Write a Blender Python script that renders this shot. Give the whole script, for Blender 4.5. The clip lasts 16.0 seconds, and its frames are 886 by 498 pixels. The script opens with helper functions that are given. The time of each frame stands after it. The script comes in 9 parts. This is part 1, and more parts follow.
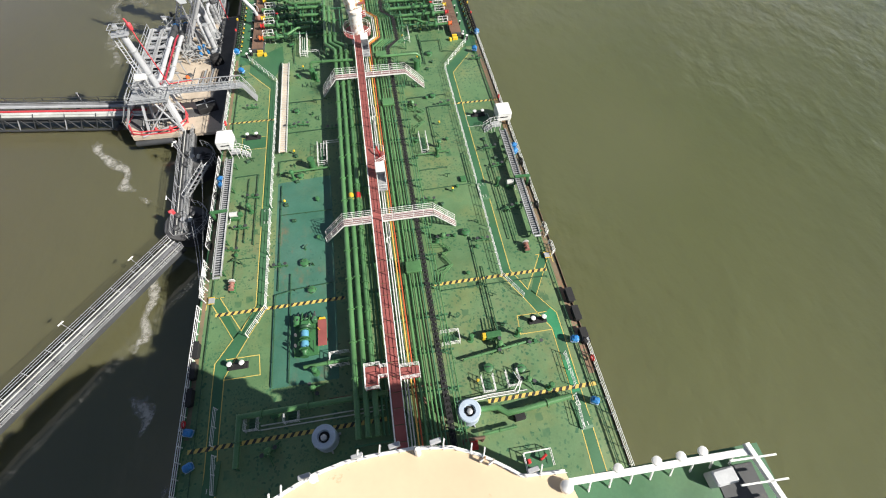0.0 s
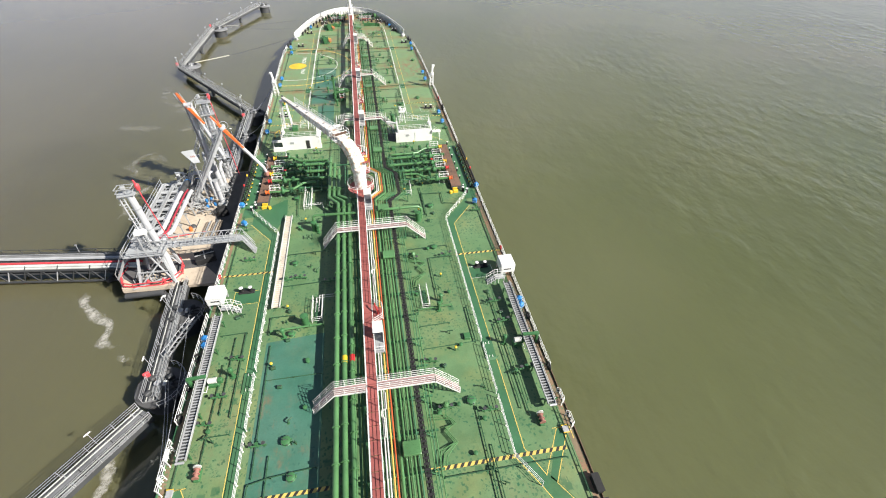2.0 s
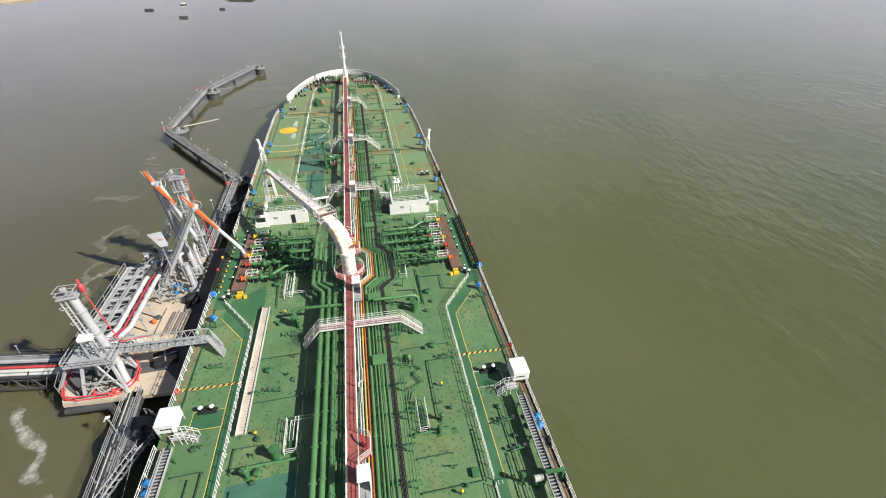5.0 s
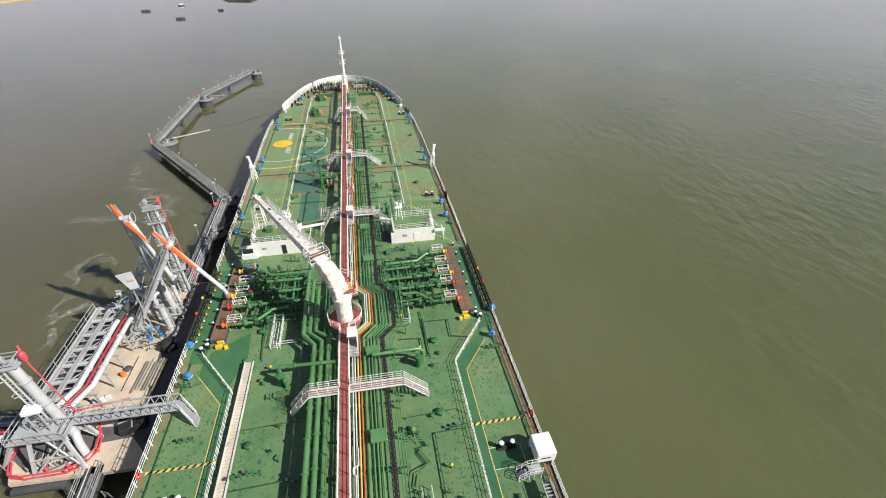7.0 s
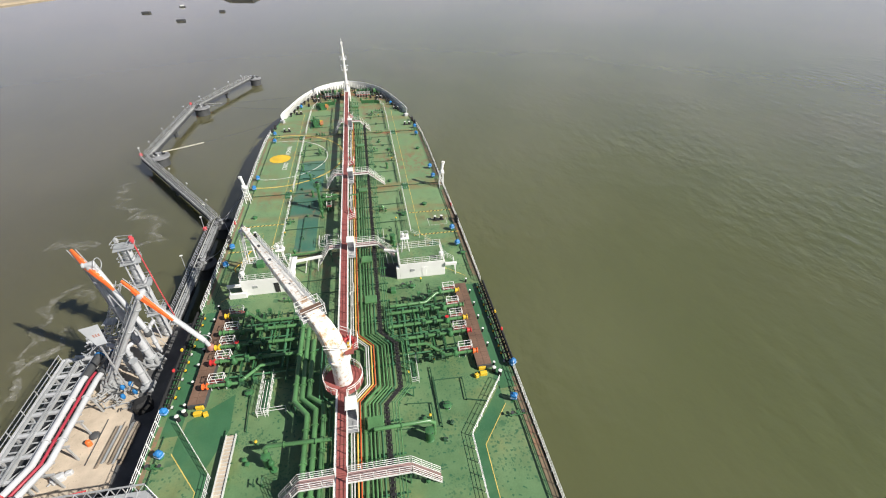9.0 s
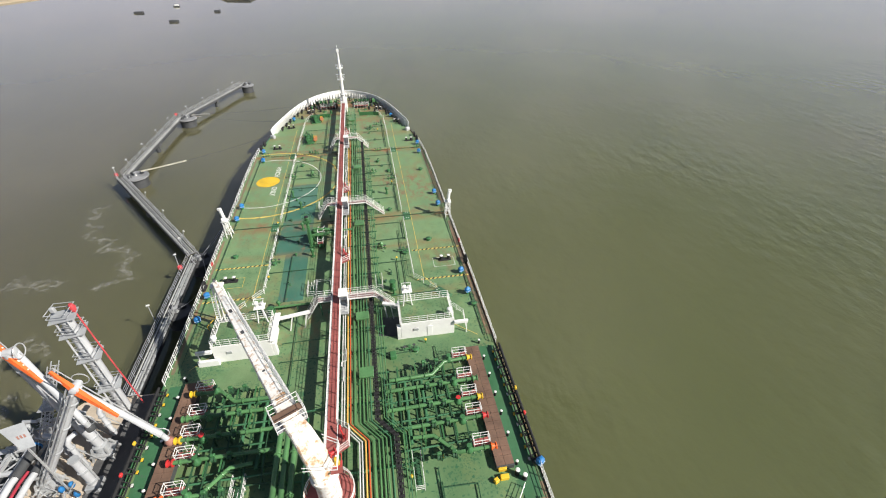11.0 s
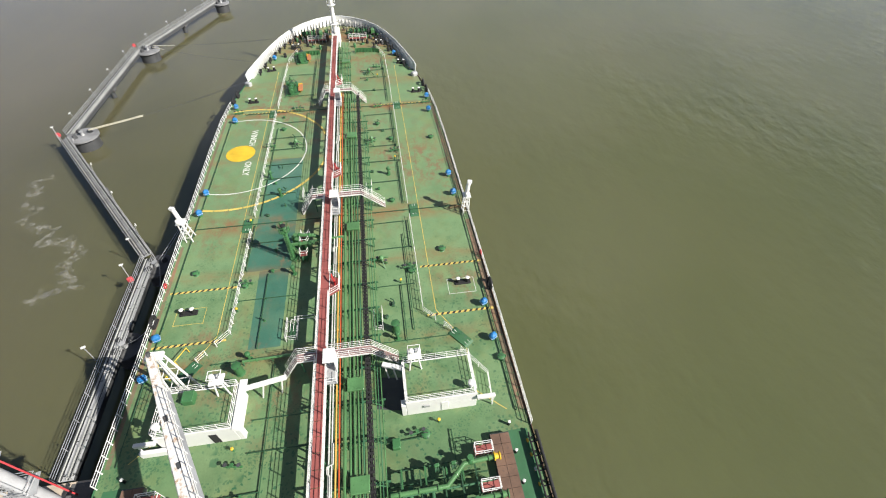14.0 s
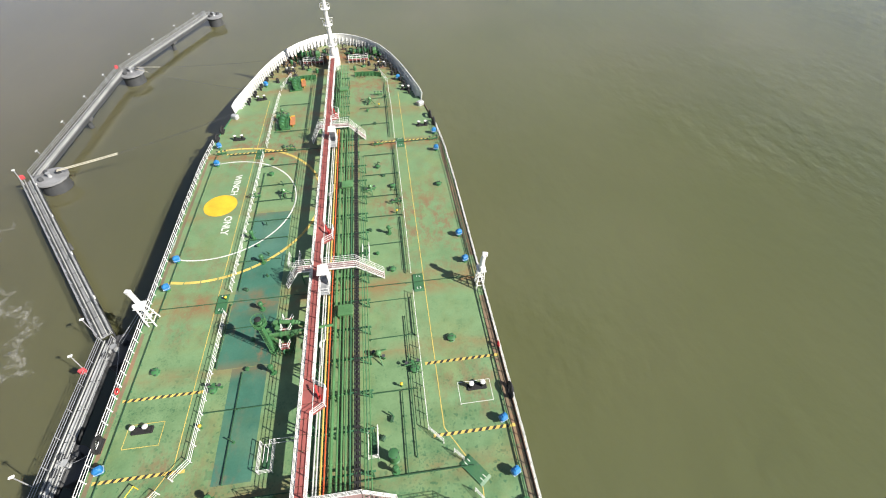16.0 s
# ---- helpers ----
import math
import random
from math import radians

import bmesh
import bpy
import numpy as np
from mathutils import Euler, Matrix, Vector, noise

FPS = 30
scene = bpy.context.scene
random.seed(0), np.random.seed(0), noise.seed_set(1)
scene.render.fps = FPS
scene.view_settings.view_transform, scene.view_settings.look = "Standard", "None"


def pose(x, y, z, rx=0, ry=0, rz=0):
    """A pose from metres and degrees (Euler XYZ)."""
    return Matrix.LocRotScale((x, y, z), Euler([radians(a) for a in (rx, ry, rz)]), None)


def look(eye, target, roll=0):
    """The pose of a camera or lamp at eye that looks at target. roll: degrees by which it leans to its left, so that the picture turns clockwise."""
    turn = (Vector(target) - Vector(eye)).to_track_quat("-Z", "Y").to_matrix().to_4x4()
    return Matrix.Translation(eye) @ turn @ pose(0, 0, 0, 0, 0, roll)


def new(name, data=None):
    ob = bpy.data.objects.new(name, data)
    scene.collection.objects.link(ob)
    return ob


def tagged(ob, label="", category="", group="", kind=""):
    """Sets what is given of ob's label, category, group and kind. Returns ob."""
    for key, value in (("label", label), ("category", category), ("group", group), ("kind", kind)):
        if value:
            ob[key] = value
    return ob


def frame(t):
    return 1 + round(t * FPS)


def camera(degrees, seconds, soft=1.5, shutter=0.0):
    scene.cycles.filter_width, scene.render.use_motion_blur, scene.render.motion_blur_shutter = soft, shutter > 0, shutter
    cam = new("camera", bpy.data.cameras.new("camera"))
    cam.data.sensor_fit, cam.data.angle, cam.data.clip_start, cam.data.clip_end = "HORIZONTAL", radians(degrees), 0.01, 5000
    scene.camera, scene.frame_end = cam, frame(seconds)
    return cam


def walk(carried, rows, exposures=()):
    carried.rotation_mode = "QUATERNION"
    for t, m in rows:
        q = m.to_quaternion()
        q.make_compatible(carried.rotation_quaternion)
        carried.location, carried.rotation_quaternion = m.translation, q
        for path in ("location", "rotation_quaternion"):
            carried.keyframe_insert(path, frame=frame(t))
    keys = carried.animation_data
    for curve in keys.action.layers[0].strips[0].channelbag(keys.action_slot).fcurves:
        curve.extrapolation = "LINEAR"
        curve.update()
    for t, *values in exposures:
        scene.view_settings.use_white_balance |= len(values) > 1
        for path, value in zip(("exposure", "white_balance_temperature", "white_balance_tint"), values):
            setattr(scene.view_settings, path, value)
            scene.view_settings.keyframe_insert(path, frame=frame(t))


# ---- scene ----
cam = camera(89.91, 16.0, soft=1.08)
PATH = [
    (0.0, (1.749, -24.495, 46.236), (6.878, 2.130, 4.226), 1.63),
    (0.5, (1.943, -23.106, 46.101), (7.341, 5.783, 5.650), 1.45),
    (1.0, (2.091, -21.726, 45.960), (7.972, 10.157, 7.896), 1.22),
    (1.5, (2.255, -20.258, 45.821), (8.709, 14.379, 10.343), 1.02),
    (2.0, (2.468, -18.743, 45.685), (9.236, 18.388, 12.890), 0.89),
    (2.5, (2.700, -17.317, 45.560), (9.693, 22.003, 15.476), 0.60),
    (3.0, (2.975, -15.667, 45.457), (10.088, 24.507, 16.552), 0.44),
    (3.5, (3.236, -13.909, 45.382), (10.590, 26.273, 16.549), 0.39),
    (4.0, (3.495, -11.978, 45.331), (11.135, 28.174, 16.530), 0.41),
    (6.5, (4.806, 0.311, 45.267), (12.363, 40.478, 16.466), 0.50),
    (7.0, (4.992, 2.922, 45.269), (12.423, 43.079, 16.422), 0.38),
    (7.5, (5.227, 5.492, 45.261), (12.466, 45.695, 16.429), 0.33),
    (8.0, (5.447, 8.101, 45.249), (12.555, 48.269, 16.335), 0.15),
    (8.5, (5.635, 10.674, 45.250), (12.657, 50.823, 16.289), 0.04),
    (9.0, (5.814, 13.457, 45.272), (12.674, 53.594, 16.256), -0.15),
    (11.5, (7.220, 30.364, 45.400), (13.980, 70.366, 16.175), -0.07),
    (12.0, (7.517, 34.090, 45.426), (14.266, 74.070, 16.167), 0.03),
    (12.5, (7.842, 37.792, 45.453), (14.576, 77.727, 16.131), 0.05),
    (13.0, (8.184, 41.590, 45.494), (14.778, 80.414, 14.685), 0.06),
    (13.5, (8.565, 45.481, 45.524), (14.447, 81.351, 11.192), 0.23),
    (14.0, (8.980, 49.346, 45.504), (14.239, 83.466, 9.335), 0.27),
    (14.5, (9.396, 53.116, 45.472), (14.662, 87.044, 9.124), 0.06),
    (15.0, (9.912, 56.922, 45.408), (15.154, 90.815, 9.024), -0.08),
    (15.5, (10.456, 60.715, 45.340), (15.416, 94.607, 8.915), -0.25),
    (16.0, (10.970, 64.471, 45.293), (15.330, 98.427, 8.851), -0.62),
]
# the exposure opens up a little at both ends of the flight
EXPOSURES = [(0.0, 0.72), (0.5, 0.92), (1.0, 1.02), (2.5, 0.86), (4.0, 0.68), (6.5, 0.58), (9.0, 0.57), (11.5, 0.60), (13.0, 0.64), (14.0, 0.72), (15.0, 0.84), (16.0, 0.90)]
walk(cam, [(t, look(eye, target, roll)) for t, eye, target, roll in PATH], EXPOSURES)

# ---- light ----
SUN = Vector((1.12, -0.70, 1.0)).normalized()
world = bpy.data.worlds.new("sky")
scene.world = world
world.use_nodes = True
wn = world.node_tree.nodes
sky = wn.new("ShaderNodeTexSky")
sky.sky_type, sky.sun_disc = "NISHITA", False
sky.sun_elevation = math.asin(SUN.z)
sky.sun_rotation = math.atan2(SUN.x, SUN.y)
sky.air_density, sky.dust_density, sky.ozone_density = 1.3, 0.4, 4.0
wn["Background"].inputs["Strength"].default_value = 0.036
# broken cloud drifting over the whole sky, flattened towards the horizon
wl = world.node_tree.links
way = wn.new("ShaderNodeTexCoord").outputs["Generated"]
axes = wn.new("ShaderNodeSeparateXYZ")
wl.new(way, axes.inputs[0])
lift = wn.new("ShaderNodeMath")
lift.operation = "MAXIMUM"
wl.new(axes.outputs[2], lift.inputs[0])
lift.inputs[1].default_value = 0.0
lift2 = wn.new("ShaderNodeMath")
lift2.operation = "ADD"
wl.new(lift.outputs[0], lift2.inputs[0])
lift2.inputs[1].default_value = 0.22
flat = wn.new("ShaderNodeVectorMath")
flat.operation = "DIVIDE"
wl.new(way, flat.inputs[0])
wl.new(lift2.outputs[0], flat.inputs[1])
billow = wn.new("ShaderNodeTexNoise")
wl.new(flat.outputs[0], billow.inputs["Vector"])
billow.inputs["Scale"].default_value, billow.inputs["Detail"].default_value, billow.inputs["Roughness"].default_value = 0.9, 5.0, 0.55
cover = wn.new("ShaderNodeMapRange")
cover.interpolation_type = "SMOOTHSTEP"
wl.new(billow.outputs[0], cover.inputs[0])
cover.inputs[1].default_value, cover.inputs[2].default_value, cover.inputs[4].default_value = 0.44, 0.68, 0.6
cloud = wn.new("ShaderNodeMix")
cloud.data_type = "RGBA"
wl.new(cover.outputs[0], cloud.inputs["Factor"])
wl.new(sky.outputs[0], cloud.inputs[6])
cloud.inputs[7].default_value = (10.4, 10.4, 11.2, 1.0)
# pale haze low over the horizon
low = wn.new("ShaderNodeMapRange")
low.interpolation_type = "SMOOTHSTEP"
wl.new(axes.outputs[2], low.inputs[0])
low.inputs[1].default_value, low.inputs[2].default_value, low.inputs[3].default_value, low.inputs[4].default_value = 0.02, 0.52, 0.85, 0.0
haze = wn.new("ShaderNodeMix")
haze.data_type = "RGBA"
wl.new(low.outputs[0], haze.inputs["Factor"])
wl.new(cloud.outputs[2], haze.inputs[6])
haze.inputs[7].default_value = (12.6, 12.6, 15.0, 1.0)
wl.new(haze.outputs[2], wn["Background"].inputs["Color"])
lamp = bpy.data.lights.new("sun", "SUN")
lamp.energy, lamp.angle, lamp.color = 5.0, radians(0.6), (1.0, 0.95, 0.86)
sun = new("sun", lamp)
sun.matrix_world = look(SUN * 200, (0, 0, 0))


# ---- materials ----
def shade(name):
    m = bpy.data.materials.new(name)
    m.use_nodes = True
    nt = m.node_tree
    b = nt.nodes["Principled BSDF"]
    return m, nt, b


def nod(nt, kind, **kw):
    n = nt.nodes.new(kind)
    for k, v in kw.items():
        n.inputs[k].default_value = v
    return n


def ramp(nt, fac, stops):
    r = nt.nodes.new("ShaderNodeValToRGB")
    nt.links.new(fac, r.inputs[0])
    els = r.color_ramp.elements
    while len(els) < len(stops):
        els.new(0.5)
    for e, (p, c) in zip(els, stops):
        e.position = p
        e.color = c if len(c) == 4 else (*c, 1)
    return r


def mixc(nt, fac, a, b, mode="MIX"):
    n = nt.nodes.new("ShaderNodeMix")
    n.data_type, n.blend_type = "RGBA", mode
    for sock, v in ((n.inputs[0], fac), (n.inputs[6], a), (n.inputs[7], b)):
        if hasattr(v, "links"):
            nt.links.new(v, sock)
        else:
            sock.default_value = v if isinstance(v, (int, float)) else (*v[:3], 1)
    return n.outputs[2]


def pos(nt):
    return nt.nodes.new("ShaderNodeNewGeometry").outputs["Position"]


def noise_of(nt, vec, scale, detail=4.0, rough=0.55, stretch=None):
    if stretch:
        mp = nt.nodes.new("ShaderNodeMapping")
        mp.inputs["Scale"].default_value = stretch
        nt.links.new(vec, mp.inputs[0])
        vec = mp.outputs[0]
    n = nod(nt, "ShaderNodeTexNoise", Scale=scale, Detail=detail, Roughness=rough)
    nt.links.new(vec, n.inputs["Vector"])
    return n.outputs["Fac"]


def bump(nt, b, height, strength=0.3, dist=0.02):
    n = nod(nt, "ShaderNodeBump", Strength=strength, Distance=dist)
    nt.links.new(height, n.inputs["Height"])
    nt.links.new(n.outputs[0], b.inputs["Normal"])


def paint(name, col, rough=0.45, metal=0.0, wear=None, amount=0.35, vary=0.18, scale=1.2, objvary=0.0):
    """Painted or bare surface: tone drifts at two scales, with worn or rusty spots of colour `wear`."""
    m, nt, b = shade(name)
    p = pos(nt)
    n1 = noise_of(nt, p, scale * 0.35, 3.0)
    n2 = noise_of(nt, p, scale * 6.0, 5.0, 0.65)
    lo, hi = [c * (1 - vary) for c in col], [min(1, c * (1 + vary)) for c in col]
    base = ramp(nt, n1, [(0.3, lo), (0.7, hi)]).outputs[0]
    grain = ramp(nt, n2, [(0.3, (1 - vary * 0.8,) * 3), (0.7, (1, 1, 1))]).outputs[0]
    c = mixc(nt, 0.8, base, grain, "MULTIPLY")
    if wear:
        n3 = noise_of(nt, p, scale * 2.1, 6.0, 0.7)
        f = ramp(nt, n3, [(0.72 - amount * 0.3, (0, 0, 0)), (0.80 - amount * 0.2, (1, 1, 1))]).outputs[0]
        c = mixc(nt, f, c, wear)
    if objvary:
        oi = nt.nodes.new("ShaderNodeObjectInfo").outputs["Random"]
        g = ramp(nt, oi, [(0, (1 - objvary,) * 3), (1, (1, 1, 1))]).outputs[0]
        c = mixc(nt, 1.0, c, g, "MULTIPLY")
    nt.links.new(c, b.inputs["Base Color"])
    r = ramp(nt, n2, [(0.2, (max(0.05, rough - 0.1),) * 3), (0.8, (min(1, rough + 0.15),) * 3)]).outputs[0]
    nt.links.new(r, b.inputs["Roughness"])
    b.inputs["Metallic"].default_value = metal
    bump(nt, b, n2, 0.25, 0.01)
    return m


RUST = (0.20, 0.085, 0.04)


def deck_paint(name, col, stain, spots=0.5, rust=0.3, rough=0.5, fore_pale=0.0):
    """Weathered deck paint: large faded fields, dark scattered blotches, seams and rust bleeding."""
    m, nt, b = shade(name)
    p = pos(nt)
    big = noise_of(nt, p, 0.06, 3.0, 0.5)
    mid = noise_of(nt, p, 0.45, 5.0, 0.6)
    fine = noise_of(nt, p, 5.0, 4.0, 0.6)
    base = ramp(nt, big, [(0.30, [c * 0.78 for c in col]), (0.5, col), (0.68, [col[0] * 1.45, col[1] * 1.12, col[2] * 1.2])]).outputs[0]
    tone = ramp(nt, mid, [(0.25, (0.78, 0.80, 0.78)), (0.6, (1, 1, 1)), (0.8, (1.0, 1.0, 0.94))]).outputs[0]
    # coat turns paler towards the bow
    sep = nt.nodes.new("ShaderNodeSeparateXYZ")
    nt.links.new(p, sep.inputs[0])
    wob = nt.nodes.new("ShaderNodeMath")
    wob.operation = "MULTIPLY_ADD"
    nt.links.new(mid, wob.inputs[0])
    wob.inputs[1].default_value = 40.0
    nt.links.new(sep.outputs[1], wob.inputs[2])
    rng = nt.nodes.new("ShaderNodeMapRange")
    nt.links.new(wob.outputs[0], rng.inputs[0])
    rng.inputs[1].default_value, rng.inputs[2].default_value, rng.inputs[4].default_value = 88.0, 112.0, fore_pale
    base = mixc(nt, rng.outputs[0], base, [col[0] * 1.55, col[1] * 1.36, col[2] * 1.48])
    # yellowed, walked-on areas
    old = ramp(nt, noise_of(nt, p, 0.16, 5.0, 0.65), [(0.5, (0, 0, 0)), (0.66, (0.42,) * 3)]).outputs[0]
    base = mixc(nt, old, base, [col[0] * 1.9, col[1] * 1.12, col[2] * 0.92])
    c = mixc(nt, 1.0, base, tone, "MULTIPLY")
    g = ramp(nt, fine, [(0.25, (0.84,) * 3), (0.75, (1,) * 3)]).outputs[0]
    c = mixc(nt, 1.0, c, g, "MULTIPLY")
    # blotches of darker touch-up paint
    v = nod(nt, "ShaderNodeTexVoronoi", Scale=1.05, Randomness=1.0)
    v.voronoi_dimensions = "2D"
    warp = nt.nodes.new("ShaderNodeVectorMath")
    warp.operation = "ADD"
    nz = nod(nt, "ShaderNodeTexNoise", Scale=1.6, Detail=3.0)
    nt.links.new(p, nz.inputs["Vector"])
    nt.links.new(p, warp.inputs[0])
    nt.links.new(nz.outputs["Color"], warp.inputs[1])
    nt.links.new(warp.outputs[0], v.inputs["Vector"])
    blot = ramp(nt, v.outputs["Distance"], [(0.11, (1, 1, 1)), (0.15, (0, 0, 0))]).outputs[0]
    where = ramp(nt, noise_of(nt, p, 0.11, 2.0), [(0.62 - 0.25 * spots, (0, 0, 0)), (0.68 - 0.2 * spots, (1, 1, 1))]).outputs[0]
    f = mixc(nt, 1.0, blot, where, "MULTIPLY")
    f2 = mixc(nt, 1.0, f, (0.92, 0.92, 0.92), "MULTIPLY")
    if fore_pale:
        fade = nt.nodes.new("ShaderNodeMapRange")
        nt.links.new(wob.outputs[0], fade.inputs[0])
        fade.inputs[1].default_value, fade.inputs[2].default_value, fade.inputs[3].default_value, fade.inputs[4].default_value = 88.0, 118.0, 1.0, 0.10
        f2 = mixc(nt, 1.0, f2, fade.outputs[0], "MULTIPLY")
    c = mixc(nt, f2, c, stain)
    # worn paint showing primer and rust
    rn = noise_of(nt, p, 0.7, 8.0, 0.75, (1.0, 0.6, 1.0))
    rw = ramp(nt, noise_of(nt, p, 0.05, 2.0), [(0.45, (0, 0, 0)), (0.62, (1, 1, 1))]).outputs[0]
    rf = ramp(nt, rn, [(0.70 - rust * 0.16, (0, 0, 0)), (0.84 - rust * 0.16, (0.8,) * 3)]).outputs[0]
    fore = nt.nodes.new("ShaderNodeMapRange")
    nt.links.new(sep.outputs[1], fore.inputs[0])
    fore.inputs[1].default_value, fore.inputs[2].default_value, fore.inputs[3].default_value, fore.inputs[4].default_value = 58.0, 84.0, 0.3 if fore_pale > 0.1 else 0.8, 1.0
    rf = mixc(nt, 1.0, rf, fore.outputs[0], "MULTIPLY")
    c = mixc(nt, mixc(nt, 1.0, rf, rw, "MULTIPLY"), c, (0.21, 0.115, 0.065))
    # rust bleeding along the transverse lines of the fore deck
    if fore_pale:
        for line, half, top in ((101.2, 2.6, 0.75), (134.0, 1.9, 1.0), (78.2, 1.6, 0.5), (91.5, 1.5, 0.45), (146.0, 3.0, 0.5), (172.0, 9.0, 1.0), (163.5, 3.0, 0.7), (157.0, 2.5, 0.6), (118.0, 1.5, 0.4)):
            d = nt.nodes.new("ShaderNodeMath")
            d.operation = "SUBTRACT"
            nt.links.new(sep.outputs[1], d.inputs[0])
            d.inputs[1].default_value = line
            ab = nt.nodes.new("ShaderNodeMath")
            ab.operation = "ABSOLUTE"
            nt.links.new(d.outputs[0], ab.inputs[0])
            near = nt.nodes.new("ShaderNodeMapRange")
            nt.links.new(ab.outputs[0], near.inputs[0])
            near.inputs[1].default_value, near.inputs[2].default_value = half, 0.1
            near.inputs[3].default_value, near.inputs[4].default_value = 0.0, top
            lo = 0.32 if line > 170 else 0.40
            patch = ramp(nt, noise_of(nt, p, 0.33, 6.0, 0.68, (0.7, 1.0, 1.0)), [(lo, (0, 0, 0)), (lo + 0.16, (1, 1, 1))]).outputs[0]
            c = mixc(nt, mixc(nt, 1.0, patch, near.outputs[0], "MULTIPLY"), c, (0.245, 0.115, 0.05))
    # square touch-up dabs
    for sc, lim, keep in ((1.7, 0.17, 0.50), (3.2, 0.2, 0.54), (0.5, 0.17, 0.58)):
        v2 = nod(nt, "ShaderNodeTexVoronoi", Scale=sc, Randomness=1.0)
        v2.voronoi_dimensions, v2.distance = "2D", "CHEBYCHEV"
        soft = nt.nodes.new("ShaderNodeVectorMath")
        soft.operation = "MULTIPLY_ADD"
        nz2 = nod(nt, "ShaderNodeTexNoise", Scale=2.5, Detail=2.0)
        nt.links.new(p, nz2.inputs["Vector"])
        nt.links.new(nz2.outputs["Color"], soft.inputs[0])
        soft.inputs[1].default_value = (0.35, 0.35, 0.0)
        nt.links.new(p, soft.inputs[2])
        nt.links.new(soft.outputs[0], v2.inputs["Vector"])
        dab = ramp(nt, v2.outputs["Distance"], [(lim, (1, 1, 1)), (lim + 0.04, (0, 0, 0))]).outputs[0]
        wh = ramp(nt, noise_of(nt, p, 0.13 + sc * 0.04, 3.0), [(keep, (0, 0, 0)), (keep + 0.06, (0.72 * spots,) * 3)]).outputs[0]
        if fore_pale:
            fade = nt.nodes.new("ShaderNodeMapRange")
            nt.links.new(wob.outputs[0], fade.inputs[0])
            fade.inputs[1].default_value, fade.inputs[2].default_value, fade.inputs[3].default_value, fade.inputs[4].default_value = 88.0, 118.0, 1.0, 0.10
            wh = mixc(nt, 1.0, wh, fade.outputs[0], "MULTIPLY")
        c = mixc(nt, mixc(nt, 1.0, dab, wh, "MULTIPLY"), c, stain)
    nt.links.new(c, b.inputs["Base Color"])
    rr = ramp(nt, mid, [(0.2, (rough - 0.12,) * 3), (0.8, (rough + 0.18,) * 3)]).outputs[0]
    nt.links.new(rr, b.inputs["Roughness"])
    bump(nt, b, mid, 0.25, 0.03)
    return m


